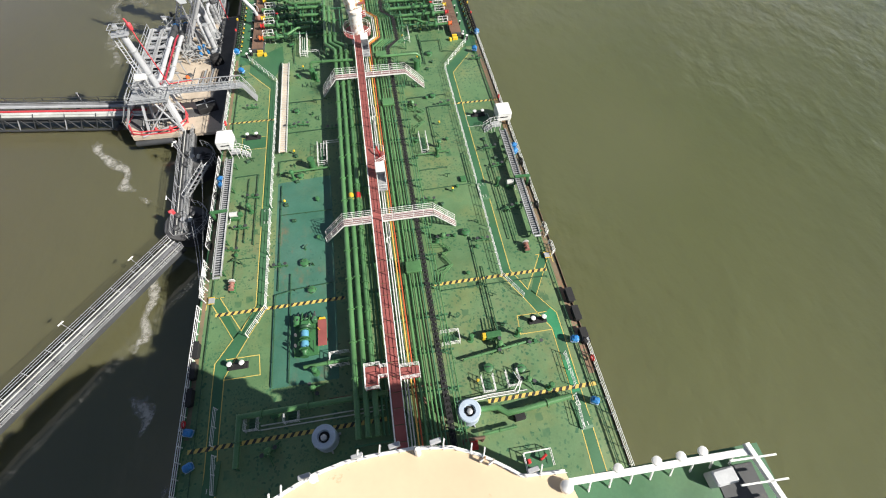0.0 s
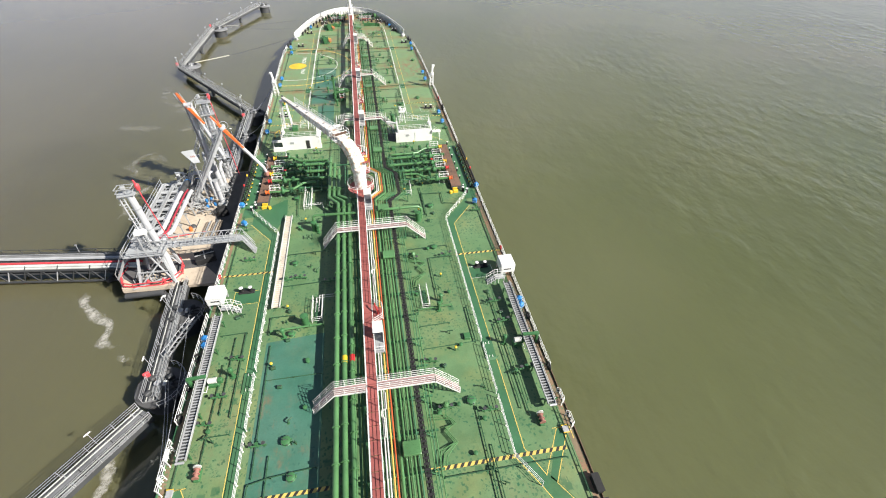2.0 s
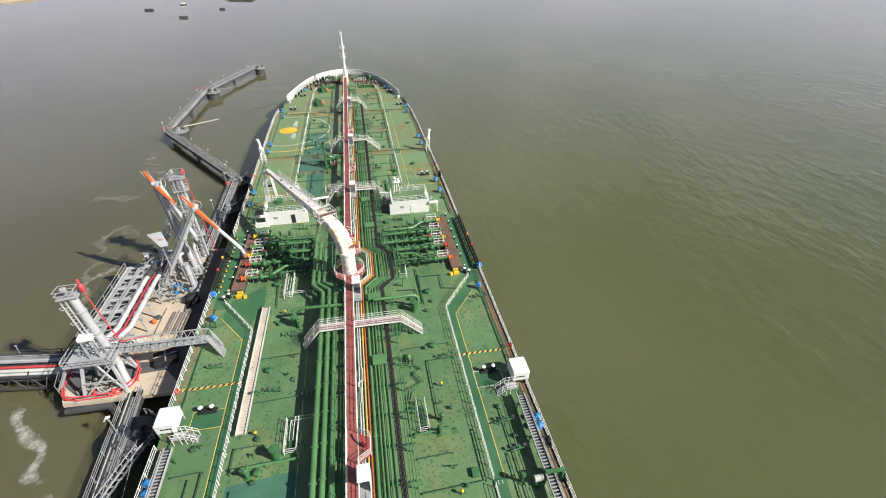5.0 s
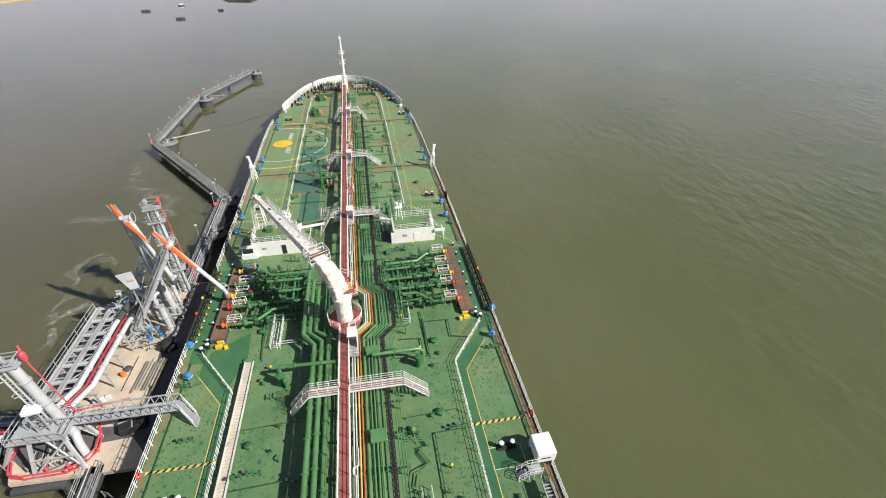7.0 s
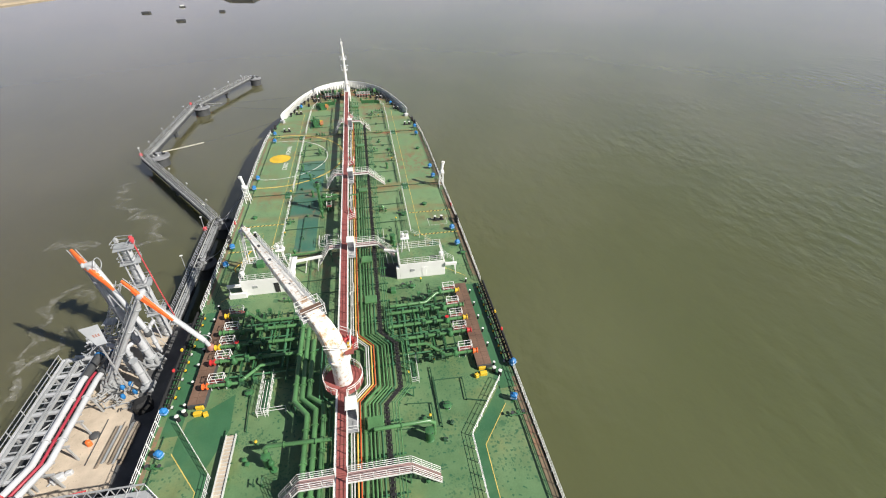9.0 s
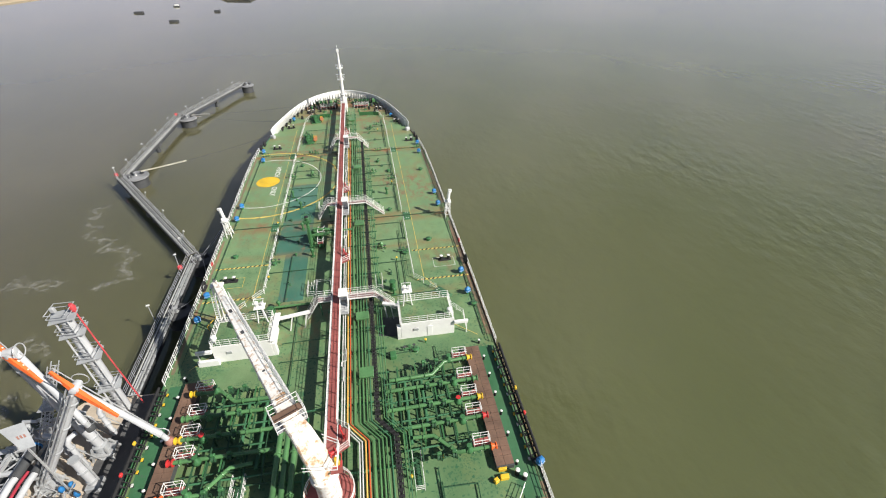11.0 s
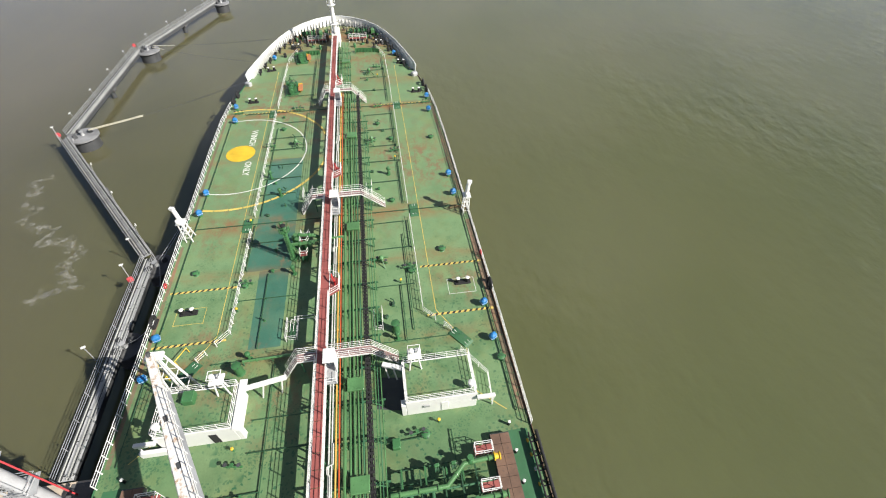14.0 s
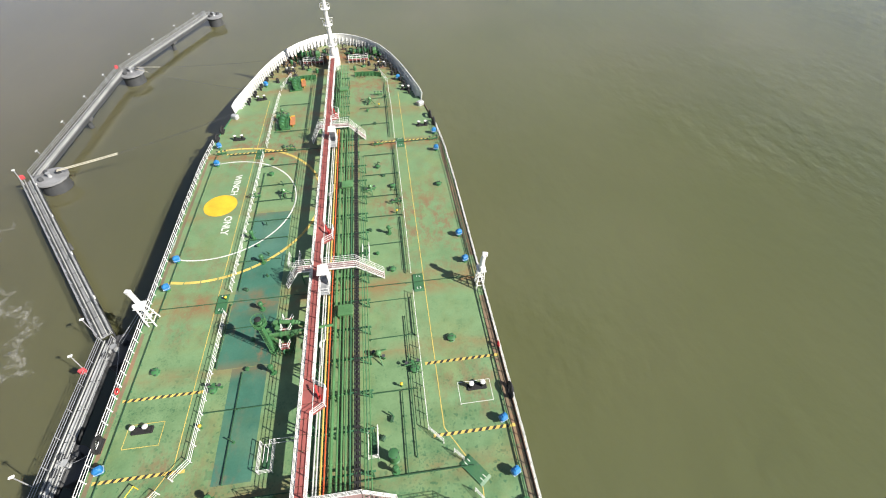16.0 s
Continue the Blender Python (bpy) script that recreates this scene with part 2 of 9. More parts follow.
def water_surface():
    m, nt, b = shade("river_water")
    p = pos(nt)
    silt = noise_of(nt, p, 0.006, 4.0, 0.6)
    streak = noise_of(nt, p, 0.03, 4.0, 0.6, (1.0, 0.35, 1.0))
    c = ramp(nt, silt, [(0.3, (0.082, 0.094, 0.036)), (0.55, (0.098, 0.103, 0.046)), (0.75, (0.124, 0.114, 0.062))]).outputs[0]
    # greyer-brown to port: the brighter sky mirrored on that side, put into the colour
    side = nt.nodes.new("ShaderNodeSeparateXYZ")
    nt.links.new(p, side.inputs[0])
    bank = nt.nodes.new("ShaderNodeMapRange")
    nt.links.new(side.outputs[0], bank.inputs[0])
    bank.inputs[1].default_value, bank.inputs[2].default_value, bank.inputs[3].default_value, bank.inputs[4].default_value = 10.0, -70.0, 0.0, 0.85
    c = mixc(nt, bank.outputs[0], c, (0.104, 0.092, 0.060))
    c = mixc(nt, 0.35, c, ramp(nt, streak, [(0.3, (0.8, 0.82, 0.8)), (0.7, (1.1, 1.08, 1.05))]).outputs[0], "MULTIPLY")
    nt.links.new(c, b.inputs["Base Color"])
    b.inputs["Roughness"].default_value = 0.06
    b.inputs["IOR"].default_value = 1.45
    # light scatters about in the silt and softens shadows
    b.subsurface_method = "BURLEY"
    b.inputs["Subsurface Weight"].default_value = 0.7
    b.inputs["Subsurface Scale"].default_value = 1.0
    b.inputs["Subsurface Radius"].default_value = (1.1, 1.0, 0.7)
    b.inputs["Specular IOR Level"].default_value = 0.9
    w1 = noise_of(nt, p, 0.26, 2.0, 0.45, (1.1, 0.7, 1.0))
    w2 = noise_of(nt, p, 0.62, 2.0, 0.5, (1.1, 0.7, 1.0))
    w3 = noise_of(nt, p, 0.035, 2.0, 0.5)
    add = nt.nodes.new("ShaderNodeMath")
    add.operation = "MULTIPLY_ADD"
    nt.links.new(w2, add.inputs[0])
    add.inputs[1].default_value = 0.30
    nt.links.new(w1, add.inputs[2])
    w4 = noise_of(nt, p, 2.8, 2.0, 0.5, (0.8, 1.0, 1.0))
    chop = nt.nodes.new("ShaderNodeMath")
    chop.operation = "MULTIPLY_ADD"
    nt.links.new(w4, chop.inputs[0])
    chop.inputs[1].default_value = 0.05
    nt.links.new(add.outputs[0], chop.inputs[2])
    # calm in the lee between ship and jetty, livelier on the open side
    sep = nt.nodes.new("ShaderNodeSeparateXYZ")
    nt.links.new(p, sep.inputs[0])
    lee = nt.nodes.new("ShaderNodeMapRange")
    nt.links.new(sep.outputs[0], lee.inputs[0])
    lee.inputs[1].default_value, lee.inputs[2].default_value, lee.inputs[3].default_value, lee.inputs[4].default_value = -40.0, 70.0, 0.30, 1.0
    reach = nt.nodes.new("ShaderNodeMapRange")
    nt.links.new(sep.outputs[1], reach.inputs[0])
    reach.inputs[1].default_value, reach.inputs[2].default_value, reach.inputs[3].default_value, reach.inputs[4].default_value = -20.0, 230.0, 1.7, 0.12
    gusts = mixc(nt, 1.0, reach.outputs[0], ramp(nt, w3, [(0.35, (0.3,) * 3), (0.65, (1,) * 3)]).outputs[0], "MULTIPLY")
    gusts = mixc(nt, 1.0, gusts, lee.outputs[0], "MULTIPLY")
    amp = nt.nodes.new("ShaderNodeMath")
    amp.operation = "MULTIPLY"
    nt.links.new(chop.outputs[0], amp.inputs[0])
    nt.links.new(gusts, amp.inputs[1])
    bump(nt, b, amp.outputs[0], 0.8, 0.36)
    return m


WATER = water_surface()
DECK = deck_paint("green_deck_paint", (0.120, 0.222, 0.100), (0.026, 0.105, 0.050), 0.85, 1.5, fore_pale=0.75)
PATCH = deck_paint("blue_green_deck_paint", (0.055, 0.168, 0.118), (0.035, 0.115, 0.085), 0.25, 1.1, fore_pale=0.01)
FRESH = deck_paint("fresh_emerald_deck_paint", (0.03, 0.235, 0.105), (0.02, 0.15, 0.07), 0.2, 0.2)
EDGEP = deck_paint("worn_primer_strip", (0.21, 0.165, 0.105), (0.10, 0.17, 0.08), 0.9, 0.5)
PLATF = paint("brown_timber_platform", (0.42, 0.17, 0.07), 0.6, wear=(0.25, 0.12, 0.06), amount=0.4, vary=0.2)
LGREY = paint("pale_grey_steel_paint", (0.45, 0.46, 0.48), 0.45, wear=(0.30, 0.30, 0.29), amount=0.3, vary=0.14)
JDECK = paint("grey_walkway_grating", (0.22, 0.225, 0.235), 0.7, wear=(0.26, 0.26, 0.25), amount=0.4, vary=0.25)
CRUST = paint("rust_stained_crane_paint", (0.78, 0.76, 0.70), 0.5, wear=(0.40, 0.22, 0.10), amount=0.85, vary=0.1, scale=0.7)
PINK = paint("worn_pinkish_grating", (0.31, 0.20, 0.19), 0.7, wear=(0.42, 0.34, 0.32), amount=0.5, vary=0.15)
REDD = paint("dark_red_pipe_paint", (0.33, 0.03, 0.05), 0.45)
# green deepened so the deck lines' thin shadows sit in the colour too
LINEP = paint("dark_deck_line_paint", (0.028, 0.085, 0.04), 0.5, wear=(0.10, 0.07, 0.04), amount=0.4)
PRIMER = paint("dull_red_primer", (0.30, 0.14, 0.11), 0.6, wear=(0.2, 0.15, 0.1), amount=0.4)
PATHG = deck_paint("dark_green_walkway_paint", (0.045, 0.150, 0.068), (0.06, 0.12, 0.075), 0.3, 0.3)
PIPEG = paint("green_pipe_paint", (0.085, 0.205, 0.080), 0.3, wear=(0.13, 0.16, 0.05), amount=0.3, vary=0.22)
PIPED = paint("dark_green_pipe_paint", (0.05, 0.155, 0.075), 0.45, wear=(0.10, 0.12, 0.06), amount=0.3)
GREEN = paint("green_machinery_paint", (0.045, 0.15, 0.055), 0.45, wear=RUST, amount=0.25)
WHITE = paint("white_paint", (0.71, 0.71, 0.69), 0.45, wear=(0.42, 0.30, 0.20), amount=0.10, vary=0.06)
CRANE = paint("white_crane_paint", (0.78, 0.77, 0.74), 0.45, wear=(0.42, 0.27, 0.16), amount=0.72, vary=0.10, scale=0.9)
GALV = paint("galvanised_steel", (0.44, 0.45, 0.46), 0.45, 0.3, wear=(0.32, 0.31, 0.29), amount=0.3)
GREY = paint("grey_jetty_paint", (0.34, 0.355, 0.37), 0.5, wear=(0.25, 0.24, 0.22), amount=0.3)
DARKST = paint("dark_weathered_steel", (0.055, 0.058, 0.062), 0.6, wear=(0.13, 0.10, 0.08), amount=0.4)
BLACK = paint("black_rubber", (0.014, 0.014, 0.015), 0.75)
HULLP = paint("black_hull_paint", (0.022, 0.023, 0.027), 0.45, wear=(0.07, 0.06, 0.055), amount=0.3, scale=0.5)
CATRED = paint("oxide_red_grating", (0.30, 0.085, 0.075), 0.65, wear=(0.22, 0.11, 0.09), amount=0.4, vary=0.2)
RED = paint("signal_red_paint", (0.52, 0.035, 0.035), 0.4)
JRED = paint("faded_fire_red_paint", (0.56, 0.065, 0.075), 0.42, wear=(0.55, 0.2, 0.18), amount=0.3)
ORANGE = paint("orange_paint", (0.80, 0.155, 0.035), 0.4, wear=(0.6, 0.2, 0.06), amount=0.15)
YELLOW = paint("yellow_paint", (0.70, 0.45, 0.03), 0.5, wear=(0.45, 0.30, 0.05), amount=0.2)
LINEY = paint("worn_yellow_line", (0.62, 0.47, 0.12), 0.55, wear=(0.2, 0.24, 0.08), amount=0.4)
LINEW = paint("worn_white_line", (0.66, 0.68, 0.62), 0.55, wear=(0.2, 0.3, 0.2), amount=0.35)
LINEK = paint("black_line", (0.03, 0.03, 0.028), 0.6)
BLUE = paint("bright_blue_cover", (0.02, 0.18, 0.46), 0.5, vary=0.25)
LBLUE = paint("pale_blue_paint", (0.42, 0.50, 0.60), 0.45)
SKYBL = paint("light_blue_drum_paint", (0.10, 0.30, 0.44), 0.45)
CREAM = paint("beige_roof_paint", (0.66, 0.51, 0.34), 0.6, wear=(0.45, 0.30, 0.17), amount=0.25, vary=0.07, scale=0.5)
PIPEY = paint("yellow_pipe_paint", (0.70, 0.42, 0.10), 0.4)
PIPEO = paint("orange_red_pipe_paint", (0.50, 0.10, 0.03), 0.4)
PIPEC = paint("pale_pipe_paint", (0.55, 0.56, 0.53), 0.4, wear=(0.4, 0.32, 0.25), amount=0.25)
TRAYBR = paint("brown_wooden_grating", (0.16, 0.095, 0.065), 0.75, wear=(0.09, 0.06, 0.045), amount=0.5, vary=0.3)
CONC = paint("pale_concrete", (0.50, 0.42, 0.33), 0.85, wear=(0.30, 0.26, 0.21), amount=0.45, vary=0.16)
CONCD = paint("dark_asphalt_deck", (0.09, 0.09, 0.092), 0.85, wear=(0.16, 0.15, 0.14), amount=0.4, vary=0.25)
SHORE = paint("far_shore_ground", (0.36, 0.30, 0.22), 0.95, vary=0.3, scale=0.05)
TIMBER = paint("weathered_timber", (0.27, 0.22, 0.17), 0.85, wear=(0.16, 0.13, 0.11), amount=0.5, vary=0.25)
HOLE = paint("dark_recess", (0.02, 0.02, 0.02), 0.9)
ROPE = paint("pale_rope", (0.62, 0.58, 0.47), 0.85, vary=0.15)


def foam_film():
    """Broken film of bubbles, see-through between its strands."""
    m, nt, b = shade("river_foam")
    p = pos(nt)
    b.inputs["Base Color"].default_value = (0.46, 0.45, 0.41, 1)
    b.inputs["Roughness"].default_value = 0.8
    lace = noise_of(nt, p, 1.2, 7.0, 0.78)
    body = nt.nodes.new("ShaderNodeAttribute")
    body.attribute_name = "body"
    sum_ = nt.nodes.new("ShaderNodeMath")
    sum_.operation = "MULTIPLY_ADD"
    nt.links.new(body.outputs["Fac"], sum_.inputs[0])
    sum_.inputs[1].default_value = 0.30
    nt.links.new(lace, sum_.inputs[2])
    film = ramp(nt, sum_.outputs[0], [(0.70, (0, 0, 0)), (1.0, (0.8,) * 3)]).outputs[0]
    nt.links.new(film, b.inputs["Alpha"])
    return m


FOAMM = foam_film()


# ---- mesh tools ----
class Geo:
    """Collects vertices and faces of one part."""

    def __init__(self):
        self.v, self.f, self.smooth = [], [], False

    def add(self, vs, fs):
        o = len(self.v)
        self.v += [tuple(p) for p in vs]
        self.f += [tuple(i + o for i in q) for q in fs]
        return self

    def box(self, c, s, rz=0.0, bev=0.0):
        """A box with bevelled upright and top edges; c: its centre."""
        x, y, z = s[0] / 2, s[1] / 2, s[2] / 2
        b = min(bev, x * 0.9, y * 0.9, z * 0.9)
        ca, sa = math.cos(radians(rz)), math.sin(radians(rz))
        if b <= 0:
            ring = [(-x, -y), (x, -y), (x, y), (-x, y)]
            layers = [(-z, 0), (z, 0)]
        else:
            ring = [(-x, -y + b), (-x + b, -y), (x - b, -y), (x, -y + b), (x, y - b), (x - b, y), (-x + b, y), (-x, y - b)]
            layers = [(-z, 0), (z - b, 0), (z, b)]
        vs = []
        for h, ins in layers:
            for px, py in ring:
                qx = px - math.copysign(min(ins, abs(px)), px)
                qy = py - math.copysign(min(ins, abs(py)), py)
                vs.append((c[0] + qx * ca - qy * sa, c[1] + qx * sa + qy * ca, c[2] + h))
        n = len(ring)
        fs = [tuple(range(n))[::-1], tuple(range((len(layers) - 1) * n, len(layers) * n))]
        for k in range(len(layers) - 1):
            for i in range(n):
                j = (i + 1) % n
                fs.append((k * n + i, k * n + j, (k + 1) * n + j, (k + 1) * n + i))
        return self.add(vs, fs)

    def tube(self, pts, r, seg=8, cap=True):
        """A pipe along a polyline, mitred at the bends."""
        pts = [Vector(p) for p in pts]
        n = len(pts)
        dirs = [(pts[i + 1] - pts[i]).normalized() for i in range(n - 1)]
        ref = Vector((0, 0, 1)) if abs(dirs[0].z) < 0.9 else Vector((1, 0, 0))
        side = dirs[0].cross(ref).normalized()
        vs, fs = [], []
        for i in range(n):
            d0, d1 = dirs[max(0, i - 1)], dirs[min(n - 2, i)]
            t = (d0 + d1)
            t = t.normalized() if t.length > 1e-4 else d1
            if i:
                side = (side - d0 * side.dot(d0)).normalized()
            up = d0.cross(side).normalized()
            for k in range(seg):
                a = 2 * math.pi * k / seg
                o = side * math.cos(a) * r + up * math.sin(a) * r
                den = d0.dot(t)
                o = o - d0 * (o.dot(t) / den if abs(den) > 0.2 else 0)
                vs.append(pts[i] + o)
            if i and i < n - 1:
                side = (d0.rotation_difference(d1) @ side).normalized()
        for i in range(n - 1):
            for k in range(seg):
                j = (k + 1) % seg
                fs.append((i * seg + k, i * seg + j, (i + 1) * seg + j, (i + 1) * seg + k))
        if cap:
            fs.append(tuple(range(seg))[::-1])
            fs.append(tuple(range((n - 1) * seg, n * seg)))
        return self.add(vs, fs)

    def bar(self, a, b, w, h=None):
        """A square bar between two points."""
        a, b = Vector(a), Vector(b)
        h = h or w
        d = (b - a).normalized()
        s = d.cross(Vector((0, 0, 1)) if abs(d.z) < 0.95 else Vector((0, 1, 0))).normalized()
        u = s.cross(d)
        vs = [p + s * i * w / 2 + u * j * h / 2 for p in (a, b) for i, j in ((-1, -1), (1, -1), (1, 1), (-1, 1))]
        return self.add(vs, [(3, 2, 1, 0), (4, 5, 6, 7)] + [(i, (i + 1) % 4, (i + 1) % 4 + 4, i + 4) for i in range(4)])

    def lathe(self, c, prof, seg=16, axis=(0, 0, 1), cap=True):
        """A turned body: prof is a list of (radius, height along the axis)."""
        ax = Vector(axis).normalized()
        s = ax.cross(Vector((0, 1, 0)) if abs(ax.y) < 0.9 else Vector((1, 0, 0))).normalized()
        u = ax.cross(s)
        vs, fs = [], []
        for r, h in prof:
            for k in range(seg):
                a = 2 * math.pi * k / seg
                vs.append(Vector(c) + ax * h + (s * math.cos(a) + u * math.sin(a)) * r)
        for i in range(len(prof) - 1):
            for k in range(seg):
                j = (k + 1) % seg
                fs.append((i * seg + k, i * seg + j, (i + 1) * seg + j, (i + 1) * seg + k))
        if cap:
            fs.append(tuple(range(seg))[::-1])
            fs.append(tuple(range((len(prof) - 1) * seg, len(prof) * seg)))
        return self.add(vs, fs)

    def prism(self, poly, z0, z1):
        n = len(poly)
        vs = [(x, y, z0) for x, y in poly] + [(x, y, z1) for x, y in poly]
        return self.add(vs, [tuple(range(n))[::-1], tuple(range(n, 2 * n))] + [(i, (i + 1) % n, (i + 1) % n + n, i + n) for i in range(n)])

    def line(self, pts, w, z=0.008):
        """A flat painted band along a polyline, with mitred corners, a few millimetres thick."""
        pts = [Vector((p[0], p[1], 0)) for p in pts]
        n = len(pts)
        up = Vector((0, 0, 1))
        vs = []
        for i in range(n):
            d0 = (pts[i] - pts[max(0, i - 1)] if i else pts[1] - pts[0]).normalized()
            d1 = (pts[min(n - 1, i + 1)] - pts[i] if i < n - 1 else pts[i] - pts[i - 1]).normalized()
            s = up.cross((d0 + d1).normalized())
            k = w / 2 / max(0.4, s.dot(up.cross(d0)))
            for sg in (-1, 1):
                q = pts[i] + s * sg * k
                vs.append((q.x, q.y, z))
        return self.add(vs, [(2 * i, 2 * i + 2, 2 * i + 3, 2 * i + 1)[::-1] for i in range(n - 1)])

    def mesh(self, name, mat):
        me = bpy.data.meshes.new(name)
        me.from_pydata(self.v, [], self.f)
        me.materials.append(mat)
        me.validate()
        if self.smooth:
            for q in me.polygons:
                q.use_smooth = len(q.vertices) <= 4
            me.set_sharp_from_angle(angle=radians(42))
        me.update()
        return me


def G(smooth=False):
    g = Geo()
    g.smooth = smooth
    return g


def empty(name, at=(0, 0, 0), label="", category="", group="", kind=""):
    e = new(name)
    e.empty_display_size = 0.3
    e.location = at
    return tagged(e, label, category, group, kind)


def part(name, geo, mat, parent, label=""):
    ob = new(name, geo if isinstance(geo, bpy.types.Mesh) else geo.mesh(name, mat))
    ob.parent = parent
    return tagged(ob, label)


def thing(name, geo, mat, label="", category="", group="", kind="", at=(0, 0, 0), rz=0.0):
    ob = new(name, geo if isinstance(geo, bpy.types.Mesh) else geo.mesh(name, mat))
    ob.matrix_basis = pose(*at, 0, 0, rz)
    return tagged(ob, label, category, group, kind)


MESHES = {}


def shared(key, make, mat):
    """Alike pieces share one mesh."""
    if key not in MESHES:
        MESHES[key] = make().mesh(key, mat)
    return MESHES[key]


def along(pts, step):
    """Points at even steps on a polyline, ends included."""
    out = []
    for a, b in zip(pts, pts[1:]):
        a, b = Vector(a), Vector(b)
        k = max(1, round((b - a).length / step))
        out += [a.lerp(b, i / k) for i in range(k)]
    out.append(Vector(pts[-1]))
    return out


def guard_rail(pts, label, h=1.05, bars=3, step=1.6, r=0.025, mat=None, group="", name="guard_rail", close=False, postmat=None):
    """A pipe railing: one thing with its posts and bars; pts lie at its foot."""
    mat = mat or WHITE
    e = empty(name, pts[0], label, "railing", group)
    o = Vector(pts[0])
    q = [Vector(p) - o for p in pts]
    if close:
        q.append(q[0])
    for i in range(bars):
        z = h * (i + 1) / bars
        part("rail_bar", G(True).tube([p + Vector((0, 0, z)) for p in q], r, 5), mat, e)
    key = f"post_{h:.2f}_{r:.3f}_{mat.name}"
    me = shared(key, lambda: G().box((0, 0, h / 2), (r * 2.2, r * 2.2, h)).box((0, 0, 0.012), (0.12, 0.12, 0.024)), mat)
    for p in along(q, step):
        ob = part("post", me, mat, e)
        ob.location = p
    return e
# ---- river, hull and deck ----
SEA = -7.0


def half_beam(y):
    ks = [(-72, 17.7), (-45, 20.6), (-30, 21.2), (128, 21.2), (135, 20.8), (141, 20.1), (147, 19.1), (152, 17.95), (158, 16.5), (163, 15.1), (168, 13.2), (172.5, 10.9), (176, 8.0), (178.3, 5.0), (179.6, 2.2), (180.0, 0.0)]
    for (a, x), (b, w) in zip(ks, ks[1:]):
        if y <= b:
            return x + (w - x) * (y - a) / (b - a)
    return 0.0


def edge_x(s, y):
    """Deck edge on one side; the fore part lies a little to port."""
    return s * (half_beam(y) - 0.12) - 0.05 - 0.75 * min(1.0, max(0.0, (y - 80) / 55))


STATIONS = [-72, -58, -45, -30, -10, 20, 60, 100, 128, 135, 141, 147, 152, 155, 158, 160.5, 163, 165.5, 168, 170.3, 172.5, 174.3, 176, 177.3, 178.3, 179.1, 179.6, 179.9]


def build_hull():
    rows = []
    for z, inset, rake in ((SEA - 4, 0.9, 6.0), (SEA, 0.55, 5.0), (-3.0, 0.15, 2.2), (-0.25, 0.0, 0.0), (0.0, 0.12, 0.0)):
        row = []
        for y in STATIONS:
            f = max(0.0, (y - 128) / 52)
            hw = max(0.05, half_beam(y) - inset - f * f * rake * (1.0 if y < 179 else 0.4))
            row.append((hw, y - f * rake * 0.9, z))
        mid = [edge_x(1, y) - half_beam(y) for y in STATIONS]
        rows.append([(m - x, y, zz) for m, (x, y, zz) in zip(mid, row)] + [(m + x, y, zz) for m, (x, y, zz) in zip(mid[::-1], row[::-1])])
    n = len(rows[0])
    g = G(True)
    vs = [p for r in rows for p in r]
    fs = []
    for k in range(len(rows) - 1):
        for i in range(n):
            j = (i + 1) % n
            fs.append((k * n + j, k * n + i, (k + 1) * n + i, (k + 1) * n + j))
    g.add(vs, fs)
    thing("hull", g, HULLP, "black-painted steel tanker hull with scuffed sides", "hull", kind="structure")
    d = G()
    d.prism([(x * 0.994, y) for x, y, _ in rows[-1]], -0.2, 0.0)
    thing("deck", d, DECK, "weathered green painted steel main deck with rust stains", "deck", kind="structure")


build_hull()
wg = G()
wg.add([(-4000, -2500, SEA), (4000, -2500, SEA), (4000, 4500, SEA), (-4000, 4500, SEA)], [(0, 1, 2, 3)])
thing("water", wg, WATER, "silty olive-brown river water with small ripples", "water", kind="structure")


